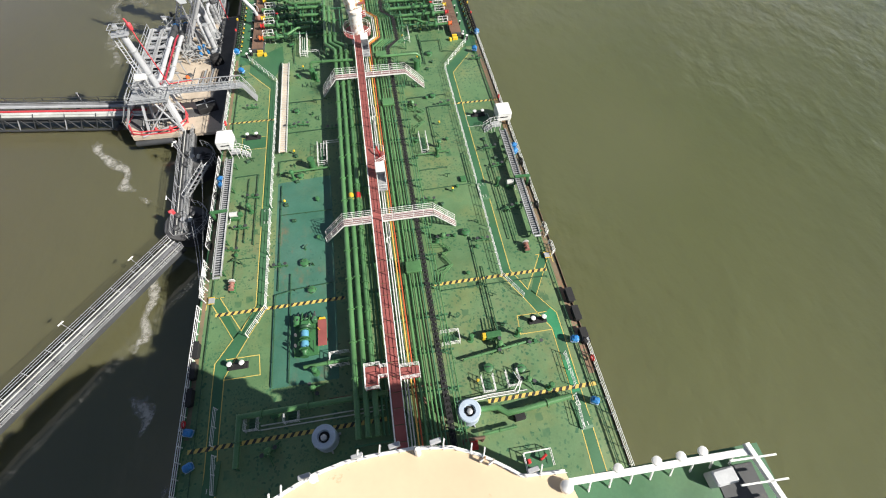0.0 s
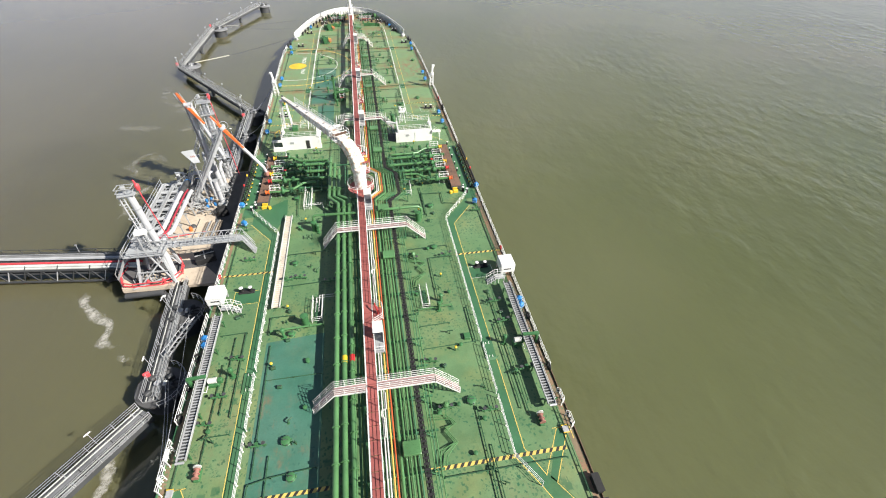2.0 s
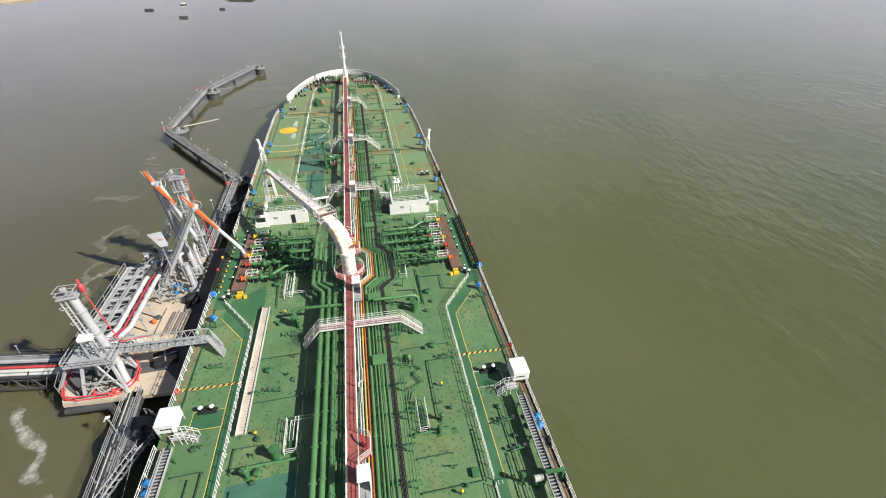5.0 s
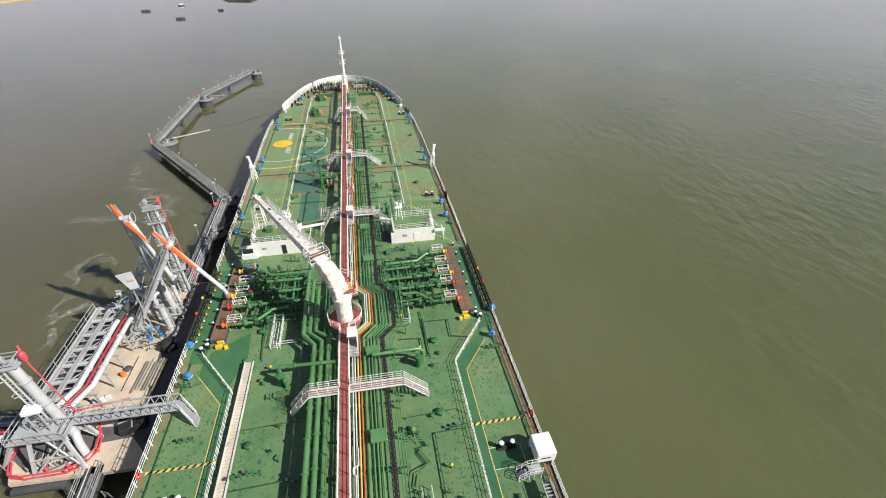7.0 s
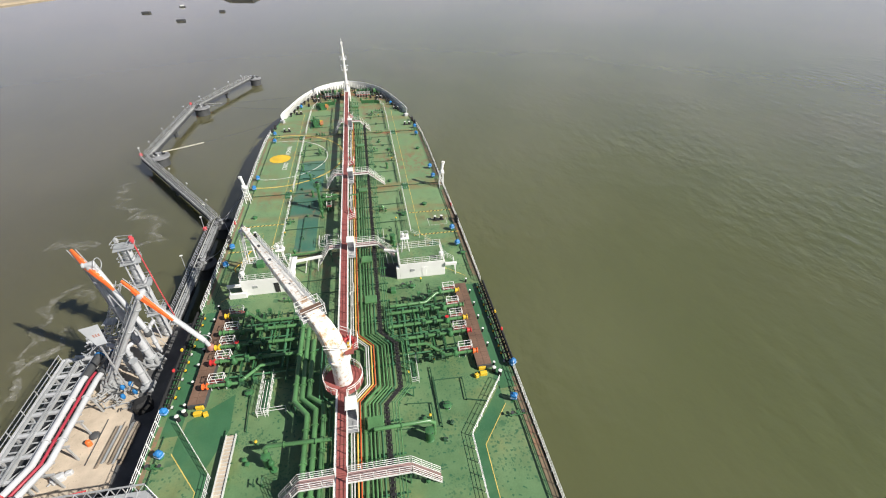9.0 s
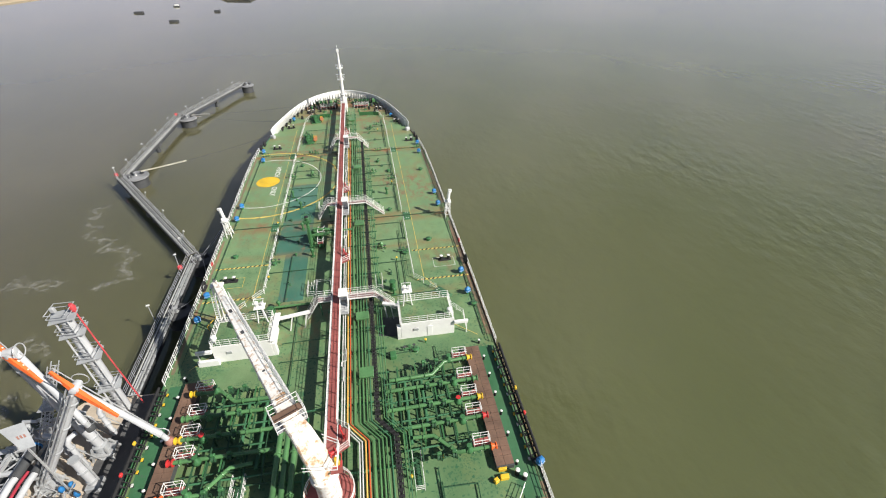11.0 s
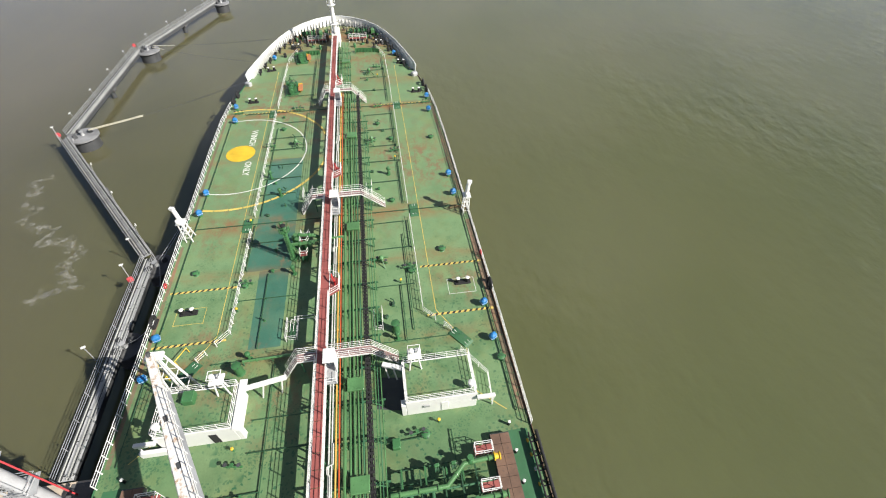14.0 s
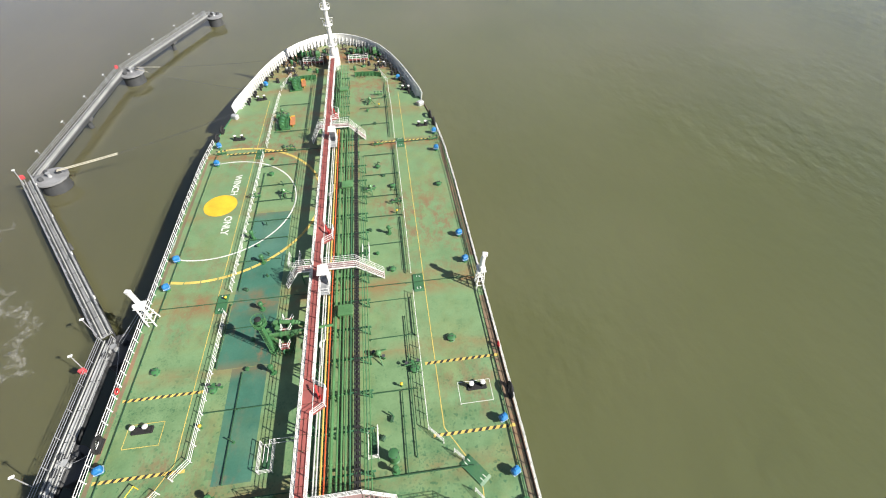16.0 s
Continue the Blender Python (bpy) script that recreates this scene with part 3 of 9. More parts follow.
# bulwark round the bow, with inner brackets
def build_bulwark():
    e = empty("bulwark", (0, 150, 0), "white painted steel bulwark curving round the bow", "bulwark", kind="structure")
    ys = [149, 150.5] + [y for y in STATIONS if y > 151]
    edge = [(edge_x(-1, y), y) for y in ys] + [(edge_x(1, y), y) for y in ys[::-1]]
    top = 1.7
    g, n = G(True), len(edge)
    vs = []
    for x, y in edge:
        d = Vector((x, y - 150, 0)).normalized()
        hgt = 1.4 if y < 150 else top + 0.55 * max(0.0, (y - 160) / 20)
        vs += [(x + 0.02 * d.x, y - 150, -0.05), (x + 0.24 * d.x, y - 150 + 0.24 * d.y, hgt), (x + 0.06 * d.x, y - 150 + 0.06 * d.y, hgt), (x - 0.10 * d.x, y - 150 - 0.10 * d.y, -0.05)]
    fs = []
    for i in range(n - 1):
        a, b = 4 * i, 4 * i + 4
        for k in range(4):
            m = (k + 1) % 4
            fs.append((a + k, b + k, b + m, a + m))
    fs += [(0, 1, 2, 3), tuple(4 * (n - 1) + k for k in (3, 2, 1, 0))]
    g.add(vs, fs)
    part("plating", g, WHITE, e)
    cap = G(True).tube([(vs[4 * i + 1][0] * 0.995, vs[4 * i + 1][1] - 0.08, vs[4 * i + 1][2] + 0.05) for i in range(n)], 0.13, 6)
    part("cap_rail", cap, WHITE, e)
    pts = along([(x, y - 150, 0) for x, y in edge], 0.95)
    for p in pts[2:-2]:
        d = Vector((p.x, p.y, 0)).normalized()
        b = G()
        s = Vector((-d.y, d.x, 0)) * 0.03
        a0, a1, a2, a3 = p - d * 0.1, p - d * 0.9, p - d * 0.34 + Vector((0, 0, 1.55)), p + d * 0.02 + Vector((0, 0, 1.55))
        q = [a0, a1, a2, a3]
        b.add([v + s for v in q] + [v - s for v in q], [(0, 1, 2, 3), (7, 6, 5, 4), (0, 4, 5, 1), (1, 5, 6, 2), (2, 6, 7, 3), (3, 7, 4, 0)])
        part("bracket", b, WHITE, e)


build_bulwark()

# raised gunwale plate and rails along both sides
for s in (-1, 1):
    side = "port" if s < 0 else "starboard"
    ys = [y for y in (-66, -58, -45, -30, -10, 20, 60, 100, 128, 135, 141, 147)]
    gg = G()
    pts = [(edge_x(s, y) - s * 0.14, y) for y in ys]
    for (x0, y0), (x1, y1) in zip(pts, pts[1:]):
        gg.bar((x0, y0, 0.10), (x1, y1, 0.10), 0.06, 0.24)
    thing("gunwale", gg, PIPED if s < 0 else TRAYBR, "low steel gunwale strip at the deck edge", "gunwale", kind="structure")
    spans = [(-66, -50), (-50, -36), (-36, -22), (-22, -9.5), (9.5, 24), (24, 38), (38, 49.2), (66.3, 80), (80, 94), (94, 108), (108, 121), (121, 131), (131, 138)]
    if s < 0:
        spans = [(-66, -50), (-50, -36), (-36, -22), (-22, -8), (-8, 1), (3, 7), (9, 24), (29, 38), (38, 49), (66.3, 80), (80, 94), (94, 108), (108, 121), (121, 131), (131, 138)]
    for a, b in spans:
        n = max(1, round((b - a) / 7))
        q = [(edge_x(s, a + (b - a) * i / n) - s * 0.2, a + (b - a) * i / n, 0.0) for i in range(n + 1)]
        guard_rail(q, "white pipe railing with three bars along the deck edge", 1.1, 3, 1.5, 0.036, WHITE, "deck edge railings", "ship_railing")


# ---- painted markings ----
def marking(name, geo, mat, label):
    return thing(name, geo, mat, label, "marking", kind="structure")


def hazard(x0, x1, y, w=0.42, z=0.012, label="yellow and black hazard stripe painted on the deck"):
    marking("hazard_stripe", G().line([(x0, y), (x1, y)], w, z), LINEY, label)
    g = G()
    n = int((x1 - x0) / 0.72)
    for i in range(n):
        x = x0 + 0.15 + i * 0.72
        g.add([(x, y - w / 2, z + 0.005), (x + 0.33, y - w / 2, z + 0.005), (x + 0.60, y + w / 2, z + 0.005), (x + 0.27, y + w / 2, z + 0.005)], [(0, 1, 2, 3)])
    marking("hazard_bars", g, LINEK, "black slanting bars of a hazard stripe")


for s in (-1, 1):
    def X(*p):
        return [(s * a, b) for a, b in p]
    # aft walkway: dark green lane between a rail and a yellow line
    lane = G()
    for poly in ([(13.75, 0.2), (14.85, 0.2), (14.85, 39.2), (18.4, 43.9), (18.4, 46.5), (13.75, 40.4)],
                 [(13.75, 0.2), (14.85, 0.2), (18.7, -5.3), (18.7, -8.4), (17.7, -7.6)],
                 [(17.7, -7.6), (18.7, -8.4), (18.5, -24), (17.2, -24)],
                 [(16.6, -2.6), (19.0, 2.2), (20.2, 2.2), (17.2, -3.3)],
                 [(18.3, 46.0), (20.3, 46.0), (20.3, 66), (18.3, 66)]):
        lane.prism(X(*(poly if s > 0 else poly[::-1])), 0.0, 0.007)
    marking("walkway_lane", lane, PATHG, "dark green painted walkway lane on the deck")
    g = G()
    for pl in ([(14.9, 0.6), (14.9, 39.2), (18.5, 43.9)], [(14.9, 0.6), (16.3, -2.3), (19.0, 2.2), (20.2, 2.1), (17.1, -3.2), (18.75, -5.7), (18.75, -8.6), (18.5, -24)],
               [(13.6, 0.1), (15.5, -3.2), (17.65, -7.4), (17.6, -14), (17.2, -24)], [(17.65, -5.4), (14.2, -5.4), (14.0, -7.6), (17.6, -7.6)], [(18.5, 2.2), (20.4, 2.2), (20.4, 0.8)]):
        g.line(X(*pl), 0.085, 0.014)
    for pl in ([(13.15, 82), (13.15, 153)], [(13.15, 82), (16.0, 77), (15.7, 71), (18.8, 68.2)]):
        g.line(X(*pl), 0.08, 0.014)
    marking("yellow_lane_line", g, LINEY, "worn yellow line beside the walkway")
    g = G()
    for x, y in ((17.0, 85.4), (16.6, 27.1)):
        g.line(X((x - 1.75, y - 1.2), (x + 1.75, y - 1.2), (x + 1.75, y + 1.2), (x - 1.75, y + 1.2), (x - 1.75, y - 1.3)), 0.06, 0.014)
    marking("bollard_frame_line", g, LINEY if s < 0 else LINEW, "painted outline round a pair of bollards")
    g = G()
    for x, y in ((16.6, 27.1),):
        g.prism(X(*([(x - 1.7, y - 1.15), (x + 1.7, y - 1.15), (x + 1.7, y + 1.15), (x - 1.7, y + 1.15)][::s])), 0, 0.007)
    marking("bollard_pad", g, PATHG, "dark green painted pad under bollards")
    a, b = sorted((s * 13.6, s * 20.6))
    hazard(a, b, 31.4 if s > 0 else 31.8, 0.36)
    a, b = sorted((s * 4.9, s * 19.3))
    hazard(a, b, 0.0, 0.42)
    a, b = sorted((s * (8.9 if s > 0 else 1.4), s * 20.4))
    hazard(a, b, -14.1, 0.42)
    a, b = sorted((s * 12.0, s * 20.4))
    hazard(a, b, 89.4, 0.34)
    hazard(a, b, 81.3, 0.34)
    a, b = sorted((s * 7.5, s * 18.2))
    hazard(a, b, 134.6, 0.34)
def field(poly, z0=0.0):
    return marking("repainted_patch", G().prism(poly, z0, z0 + 0.005), PATCH, "bluish green repainted field of deck with rust marks")


field([(-13.0, -9.3), (-5.9, -9.3), (-5.9, 19.2), (-13.0, 18.7)])
field([(-11.3, 91.8), (-5.4, 91.8), (-5.4, 118), (-10.8, 118)])
field([(-9.3, 79.5), (-5.6, 79.5), (-5.6, 91.7), (-9.5, 91.7)])
marking("walkway_lane", G().prism([(-18.0, 45.4), (-14.4, 41.6), (-12.9, 46.0), (-13.2, 50.6), (-17.9, 47.6)], 0.008, 0.0125), PATHG, "dark green repainted field beside the manifold")
for s in (-1, 1):
    for a, b in ((-13.0, 47.5), (68.0, 98.0), (105.0, 133.0)):
        q = [(edge_x(s, y) - s * d, y) for d, y in ((0.28, a), (1.0 if s > 0 else 0.7, a), (1.0 if s > 0 else 0.7, b), (0.28, b))]
        marking("edge_strip", G().prism(q if s < 0 else q[::-1], 0.0, 0.006), EDGEP, "worn brownish primer strip along the deck edge")

for s, poly in ((1, [(18.4, -4.9), (18.7, -5.7), (18.68, -8.8), (17.75, -8.6), (17.75, -7.4), (16.9, -5.9)]), (1, [(17.65, -11.2), (17.45, -14.6), (18.5, -14.6), (18.62, -11.2)])):
    marking("fresh_lane", G().prism(poly[::-1], 0.0, 0.0115), FRESH, "freshly painted bright green stretch of walkway")

# winching area: yellow disc, white ring, broken yellow ring
CX, CY = -16.5, 120.7
g = G()
g.add([(CX + 2.5 * math.cos(i * math.pi / 24), CY + 2.5 * math.sin(i * math.pi / 24), 0.014) for i in range(48)], [tuple(range(48))])
marking("winch_disc", g, YELLOW, "solid yellow disc of a helicopter winching spot")


def arc(r, a0, a1, w, z, n=40):
    p = [(CX + r * math.cos(radians(a0 + (a1 - a0) * i / n)), CY + r * math.sin(radians(a0 + (a1 - a0) * i / n))) for i in range(n + 1)]
    return [q for q in p if q[0] > -20.7]


g = G()
g.line(arc(11.45, -112, 108, 0.2, 0, 60), 0.22, 0.016)
marking("winch_ring", g, LINEW, "thin white ring round the winching spot")
g = G()
for i in range(-13, 13):
    p = arc(15.4, i * 8 + 0.25, i * 8 + 7.75, 0.3, 0, 5)
    if len(p) > 2:
        g.line(p, 0.42, 0.015)
marking("winch_outer_ring", g, LINEY, "broken yellow outer ring of the winching area")


def lettering(text, at, size, rz, mat, label):
    c = bpy.data.curves.new("lettering", "FONT")
    c.body, c.size, c.align_x, c.align_y, c.extrude = text, size, "CENTER", "CENTER", 0.003
    c.offset = 0.035
    c.materials.append(mat)
    ob = new("deck_lettering", c)
    ob.matrix_basis = pose(*at, 0, 0, rz)
    return tagged(ob, label, "lettering", kind="structure")


lettering("WINCH", (-15.0, 125.6, 0.018), 1.5, -90, LINEW, "white word WINCH painted on the deck")
lettering("ONLY", (-14.8, 116.0, 0.018), 1.5, -90, LINEW, "white word ONLY painted on the deck")
# ---- superstructure front with wings ----
def superstructure():
    e = empty("superstructure", (0, -30, 0), "white ship superstructure with a beige wheelhouse roof", "deckhouse")
    b = G()
    b.box((0, -11, 8.6), (34, 34, 17.2), 0, 0.15)
    b.box((0, -12.5, 18.3), (16, 16, 2.2), 0, 0.1)
    part("body", b, WHITE, e)
    front = [(-10.2, 3.9), (-8.2, 6.3), (-6.6, 7.7), (-5.5, 8.3), (-3.7, 9.0), (-2.2, 9.3), (-0.8, 9.38), (1.3, 9.38), (3.2, 9.1), (4.6, 8.5), (5.8, 7.7), (6.4, 7.25), (8.6, 7.1)]
    r = G()
    r.prism([(9.4, 3.5), (9.6, -6), (-12, -6)] + front, 21.3, 21.6)
    part("wheelhouse_roof", r, CREAM, e, "beige painted roof with rust streaks")
    w = G()
    w.prism([(9.0, 3.2), (9.0, -6), (-11, -6)] + [(x * 0.96, y - 0.25) for x, y in front], 18.6, 21.3)
    part("wheelhouse", w, WHITE, e)
    d = G()
    d.box((15.0, 4.1, 18.5), (12.0, 5.6, 0.2))
    part("wing_deck", d, PATHG, e, "green bridge wing deck")
    k = G()
    k.bar((9.2, 6.80, 19.1), (19.8, 6.62, 19.1), 0.10, 1.15)
    k.bar((9.2, 6.62, 19.66), (19.8, 6.44, 19.66), 0.26, 0.06)
    part("wing_bulwark", k, WHITE, e)
    k = G()
    for yy in (6.2, 5.0, 3.7):
        k.bar((18.2, yy, 19.8), (20.9, yy - 0.1, 19.8), 0.10)
    k.bar((19.6, 6.9, 19.7), (20.3, 3.0, 19.7), 0.28, 0.3)
    part("wing_frame", k, WHITE, e)
    # flat dark patch added for the darker, lower deck level here
    part("wing_floor_patch", G().box((18.9, 4.4, 18.62), (2.4, 3.2, 0.05)), DARKST, e, "dark floor patch at the wing end")
    for x in (10.4, 11.6, 12.8, 14.0, 15.2, 16.4, 17.6, 18.8):
        part("wing_bracket", G().bar((x, 6.55, 19.6), (x, 6.1, 18.6), 0.08), WHITE, e)
    part("wing_cable", G(True).tube([(10.0, 4.6, 18.63), (13.0, 5.2, 18.63), (15.2, 4.4, 18.63), (17.0, 4.0, 18.63)], 0.03, 5), DARKST, e)
    k = G().box((17.75, 5.55, 19.1), (1.35, 0.8, 0.9), 4, 0.08)
    part("console", k, GALV, e, "grey covered wing console")
    k = G(True).lathe((14.6, 3.2, 18.6), [(0.55, 0), (0.55, 0.35), (0.35, 0.6), (0.1, 0.7)], 14)
    part("dome", k, GREEN, e)
    for x, y in ((11.9, 6.85), (14.1, 6.85), (15.5, 6.85), (16.8, 6.9), (20.4, 3.6)):
        k = G(True).lathe((x, y, 19.7), [(0.1, 0), (0.1, 0.2), (0.24, 0.24), (0.26, 0.45), (0.12, 0.52)], 12)
        part("wing_lamp", k, WHITE, e)
    for i, ((x0, y0), (x1, y1)) in enumerate(zip(front, front[1:])):
        part("roof_gutter", G().bar((x0, y0, 21.62), (x1, y1, 21.62), 0.16, 0.14), WHITE, e)
        g = G().bar((x0, y0 - 0.1, 21.95), (x1, y1 - 0.1, 21.95), 0.035)
        n = 3 if i % 2 else 2
        for j in range(n):
            t = (j + 0.3) / n
            x, y = x0 + (x1 - x0) * t, y0 + (y1 - y0) * t
            g.bar((x, y - 0.1, 21.6), (x + 0.04, y - 0.08, 21.95), 0.05)
            if (i + j) % 3 == 0:
                g.bar((x, y, 21.7), (x + 0.1, y + 0.35, 22.1), 0.07)
        part("roof_rail", g, WHITE, e)
    for x, y, w in ((-7.6, 6.2, 0.5), (-7.0, 6.7, 0.35), (-6.2, 7.4, 0.6), (-5.9, 7.5, 0.3), (4.5, 8.2, 0.4), (4.9, 8.0, 0.3)):
        part("roof_fitting", G(True).tube([(x, y, 21.6), (x, y, 21.8 + w * 0.5), (x + 0.25, y + 0.12, 21.9 + w * 0.6)], 0.07, 6), CRUST, e, "small rust-stained roof fitting")
    part("roof_seam", G().box((8.4, 0.2, 21.61), (0.05, 7.0, 0.03)), WHITE, e)
    part("roof_cable", G(True).tube([(-1.5, 5.4, 21.63), (1.2, 4.6, 21.63), (2.8, 3.4, 21.63), (3.4, 1.0, 21.63)], 0.03, 5), GREY, e)
    k = G(True).lathe((1.45, 9.1, 21.6), [(0.16, 0), (0.16, 1.3), (0.1, 1.4)], 10)
    part("post", k, WHITE, e)
    k = G(True).lathe((-3.6, 8.7, 21.6), [(0.06, 0), (0.06, 0.5), (0.22, 0.8), (0.22, 0.85)], 12)
    part("horn", k, WHITE, e)
    k = G(True).lathe((8.4, 6.4, 21.6), [(0.25, 0), (0.33, 0.2), (0.3, 0.45), (0.12, 0.6)], 14)
    part("antenna_dome", k, WHITE, e)
    for x, y in ((-1.6, 9.45), (0.3, 9.65), (2.4, 9.5), (-4.2, 8.95), (7.0, 7.4)):
        k = G().box((x, y, 21.75), (0.6, 0.24, 0.3), 8, 0.03)
        part("floodlight", k, GALV, e)


superstructure()


def drum_vent(x, y):
    e = empty("vent_drum", (x, y, 0), "large pale blue ventilation drum with a dark slot on top", "ventilator", "aft vents")
    part("drum", G(True).lathe((0, 0, 0), [(1.0, 0), (1.0, 0.25), (1.12, 0.3), (1.12, 2.1), (1.02, 2.2), (0.6, 2.2), (0.55, 1.9)], 28), LBLUE, e)
    part("opening", G(True).lathe((0, 0, 1.85), [(0.55, 0), (0.5, 0.06)], 20), HOLE, e)
    part("motor", G(True).lathe((0, -0.1, 1.8), [(0.28, 0), (0.28, 0.45), (0.16, 0.55)], 14), GALV, e)
    for a in range(0, 360, 90):
        part("lug", G().box((1.18 * math.cos(radians(a + 20)), 1.18 * math.sin(radians(a + 20)), 0.2), (0.3, 0.12, 0.4), a + 20), GALV, e)


drum_vent(-7.2, -15.2)
drum_vent(6.6, -15.1)

# ---- catwalk ----
CZ = 3.0
CROSS = [(8.5, -4.15, -6.7, 6.75, 9.6), (36.5, -4.1, -6.4, 6.65, 9.55), (75.7, -2.7, -4.5, 5.2, 8.0), (103.0, -2.5, -4.4, 4.7, 8.1), (136.4, -1.6, -3.3, 3.5, 6.2)]


def build_catwalk():
    e = empty("catwalk", (0, 0, CZ), "raised oxide-red grating catwalk on steel legs along the ship", "catwalk", kind="structure")
    pl = shared("panel", lambda: G().box((0, 0, -0.04), (1.04, 1.44, 0.08)), CATRED)
    for i in range(125):
        y = -23 + i * 1.5 + 0.75
        if 45.9 < y < 50.5:
            continue
        part("panel", pl, CATRED, e).location = (-0.1, y, 0)
    for x in (-0.66, 0.46):
        for a, b in ((-23, 46.0), (50.6, 164)):
            part("stringer", G().bar((x, a, -0.06), (x, b, -0.06), 0.07, 0.2), WHITE, e)
    leg = shared("leg", lambda: G().bar((-0.6, 0, -0.1), (-0.85, 0, -CZ), 0.12).bar((0.4, 0, -0.1), (0.65, 0, -CZ), 0.12).bar((-0.75, 0, -2.2), (0.55, 0, -2.2), 0.1).bar((-0.6, 0, -0.2), (0.5, 0, -2.1), 0.07), PIPED)
    for i in range(31):
        part("leg", leg, PIPED, e).location = (0, -20 + i * 6.05, 0)


build_catwalk()


def catwalk_rails():
    gaps = [y for y, *_ in CROSS]
    stops = [-22.5] + [v for y in gaps for v in (y - 0.55, y + 0.55)] + [163.5]
    label = "white pipe railing along the red catwalk"
    for a, b in zip(stops[::2], stops[1::2]):
        cuts = [a] + [m for m in (45.9, 50.7) if a < m < b] + [b]
        for p, q in ([(cuts[0], cuts[1])] if len(cuts) == 2 else [(cuts[0], cuts[1]), (cuts[2], cuts[3])]):
            for x in (-0.68, 0.48):
                n = max(1, round((q - p) / 14))
                for i in range(n):
                    s, t = p + (q - p) * i / n, p + (q - p) * (i + 1) / n
                    line = [(x, s, CZ), (x, t, CZ)]
                    if x > 0:
                        for bump_y in (18.7, 53.7, 85.4, 108.7, 139.8):
                            if s + 2 < bump_y < t - 2:
                                line = [(x, s, CZ), (x, bump_y - 1.7, CZ), (x + 1.25, bump_y - 0.9, CZ), (x + 1.25, bump_y + 0.9, CZ), (x, bump_y + 1.7, CZ), (x, t, CZ)]
                    guard_rail(line, label, 1.05, 3, 1.9, 0.031, WHITE, "catwalk railings", "catwalk_railing")


catwalk_rails()


def monitor(x, y, z, label="red fire monitor on a railed bump of the catwalk"):
    e = empty("fire_monitor", (x, y, z), label, "monitor", "fire monitors")
    part("riser", G(True).tube([(0, 0, -0.02), (0, 0, 0.55)], 0.11, 10), RED, e)
    part("barrel", G(True).tube([(0, 0, 0.6), (-0.25, 0.5, 0.85), (-0.35, 1.0, 0.95)], 0.09, 8), RED, e)
    part("handwheel", G(True).lathe((0.18, 0, 0.55), [(0.22, -0.02), (0.22, 0.02)], 14, (1, 0, 0)), RED, e)


for y in (18.7, 53.7, 85.4, 108.7, 139.8):
    pf = G().prism([(0.46, y - 1.7), (1.75, y - 0.9), (1.75, y + 0.9), (0.46, y + 1.7)], CZ - 0.09, CZ - 0.02)
    thing("monitor_platform", pf, CATRED, "red grating bump beside the catwalk", "platform", "monitor platforms")
    monitor(1.15, y, CZ - 0.02)


def shelter(y, x=1.0):
    e = empty("shelter", (x, y, CZ), "small white open-sided shelter with steps beside the catwalk", "shelter", "catwalk shelters")
    part("roof", G().box((0, 0.3, 2.1), (1.2, 1.7, 0.12), 0, 0.04), WHITE, e)
    part("back_wall", G().box((0.56, 0.3, 1.0), (0.06, 1.6, 2.05)), WHITE, e)
    part("end_wall", G().box((0, 1.1, 1.0), (1.1, 0.06, 2.05)), WHITE, e)
    part("floor", G().box((0, 0, -0.06), (1.25, 3.6, 0.08)), GALV, e)
    for h in (0.5, 1.0):
        part("guard_bar", G(True).tube([(-0.55, -1.75, h), (0.58, -1.75, h), (0.58, -0.8, h)], 0.03, 5), WHITE, e)
    part("post", G().bar((0.58, -1.75, -0.1), (0.58, -1.75, 1.0), 0.06), WHITE, e)
    part("post", G().bar((-0.55, -1.75, -0.1), (-0.55, -1.75, 1.0), 0.06), WHITE, e)
    part("strut", G().bar((0.5, 1.3, -0.1), (0.5, 1.3, -CZ), 0.1), PIPED, e)
    part("strut", G().bar((0.5, -1.6, -0.1), (0.5, -1.6, -CZ), 0.1), PIPED, e)


for y in (14.6, 43.0, 74.0, 100.3, 131.6):
    shelter(y)


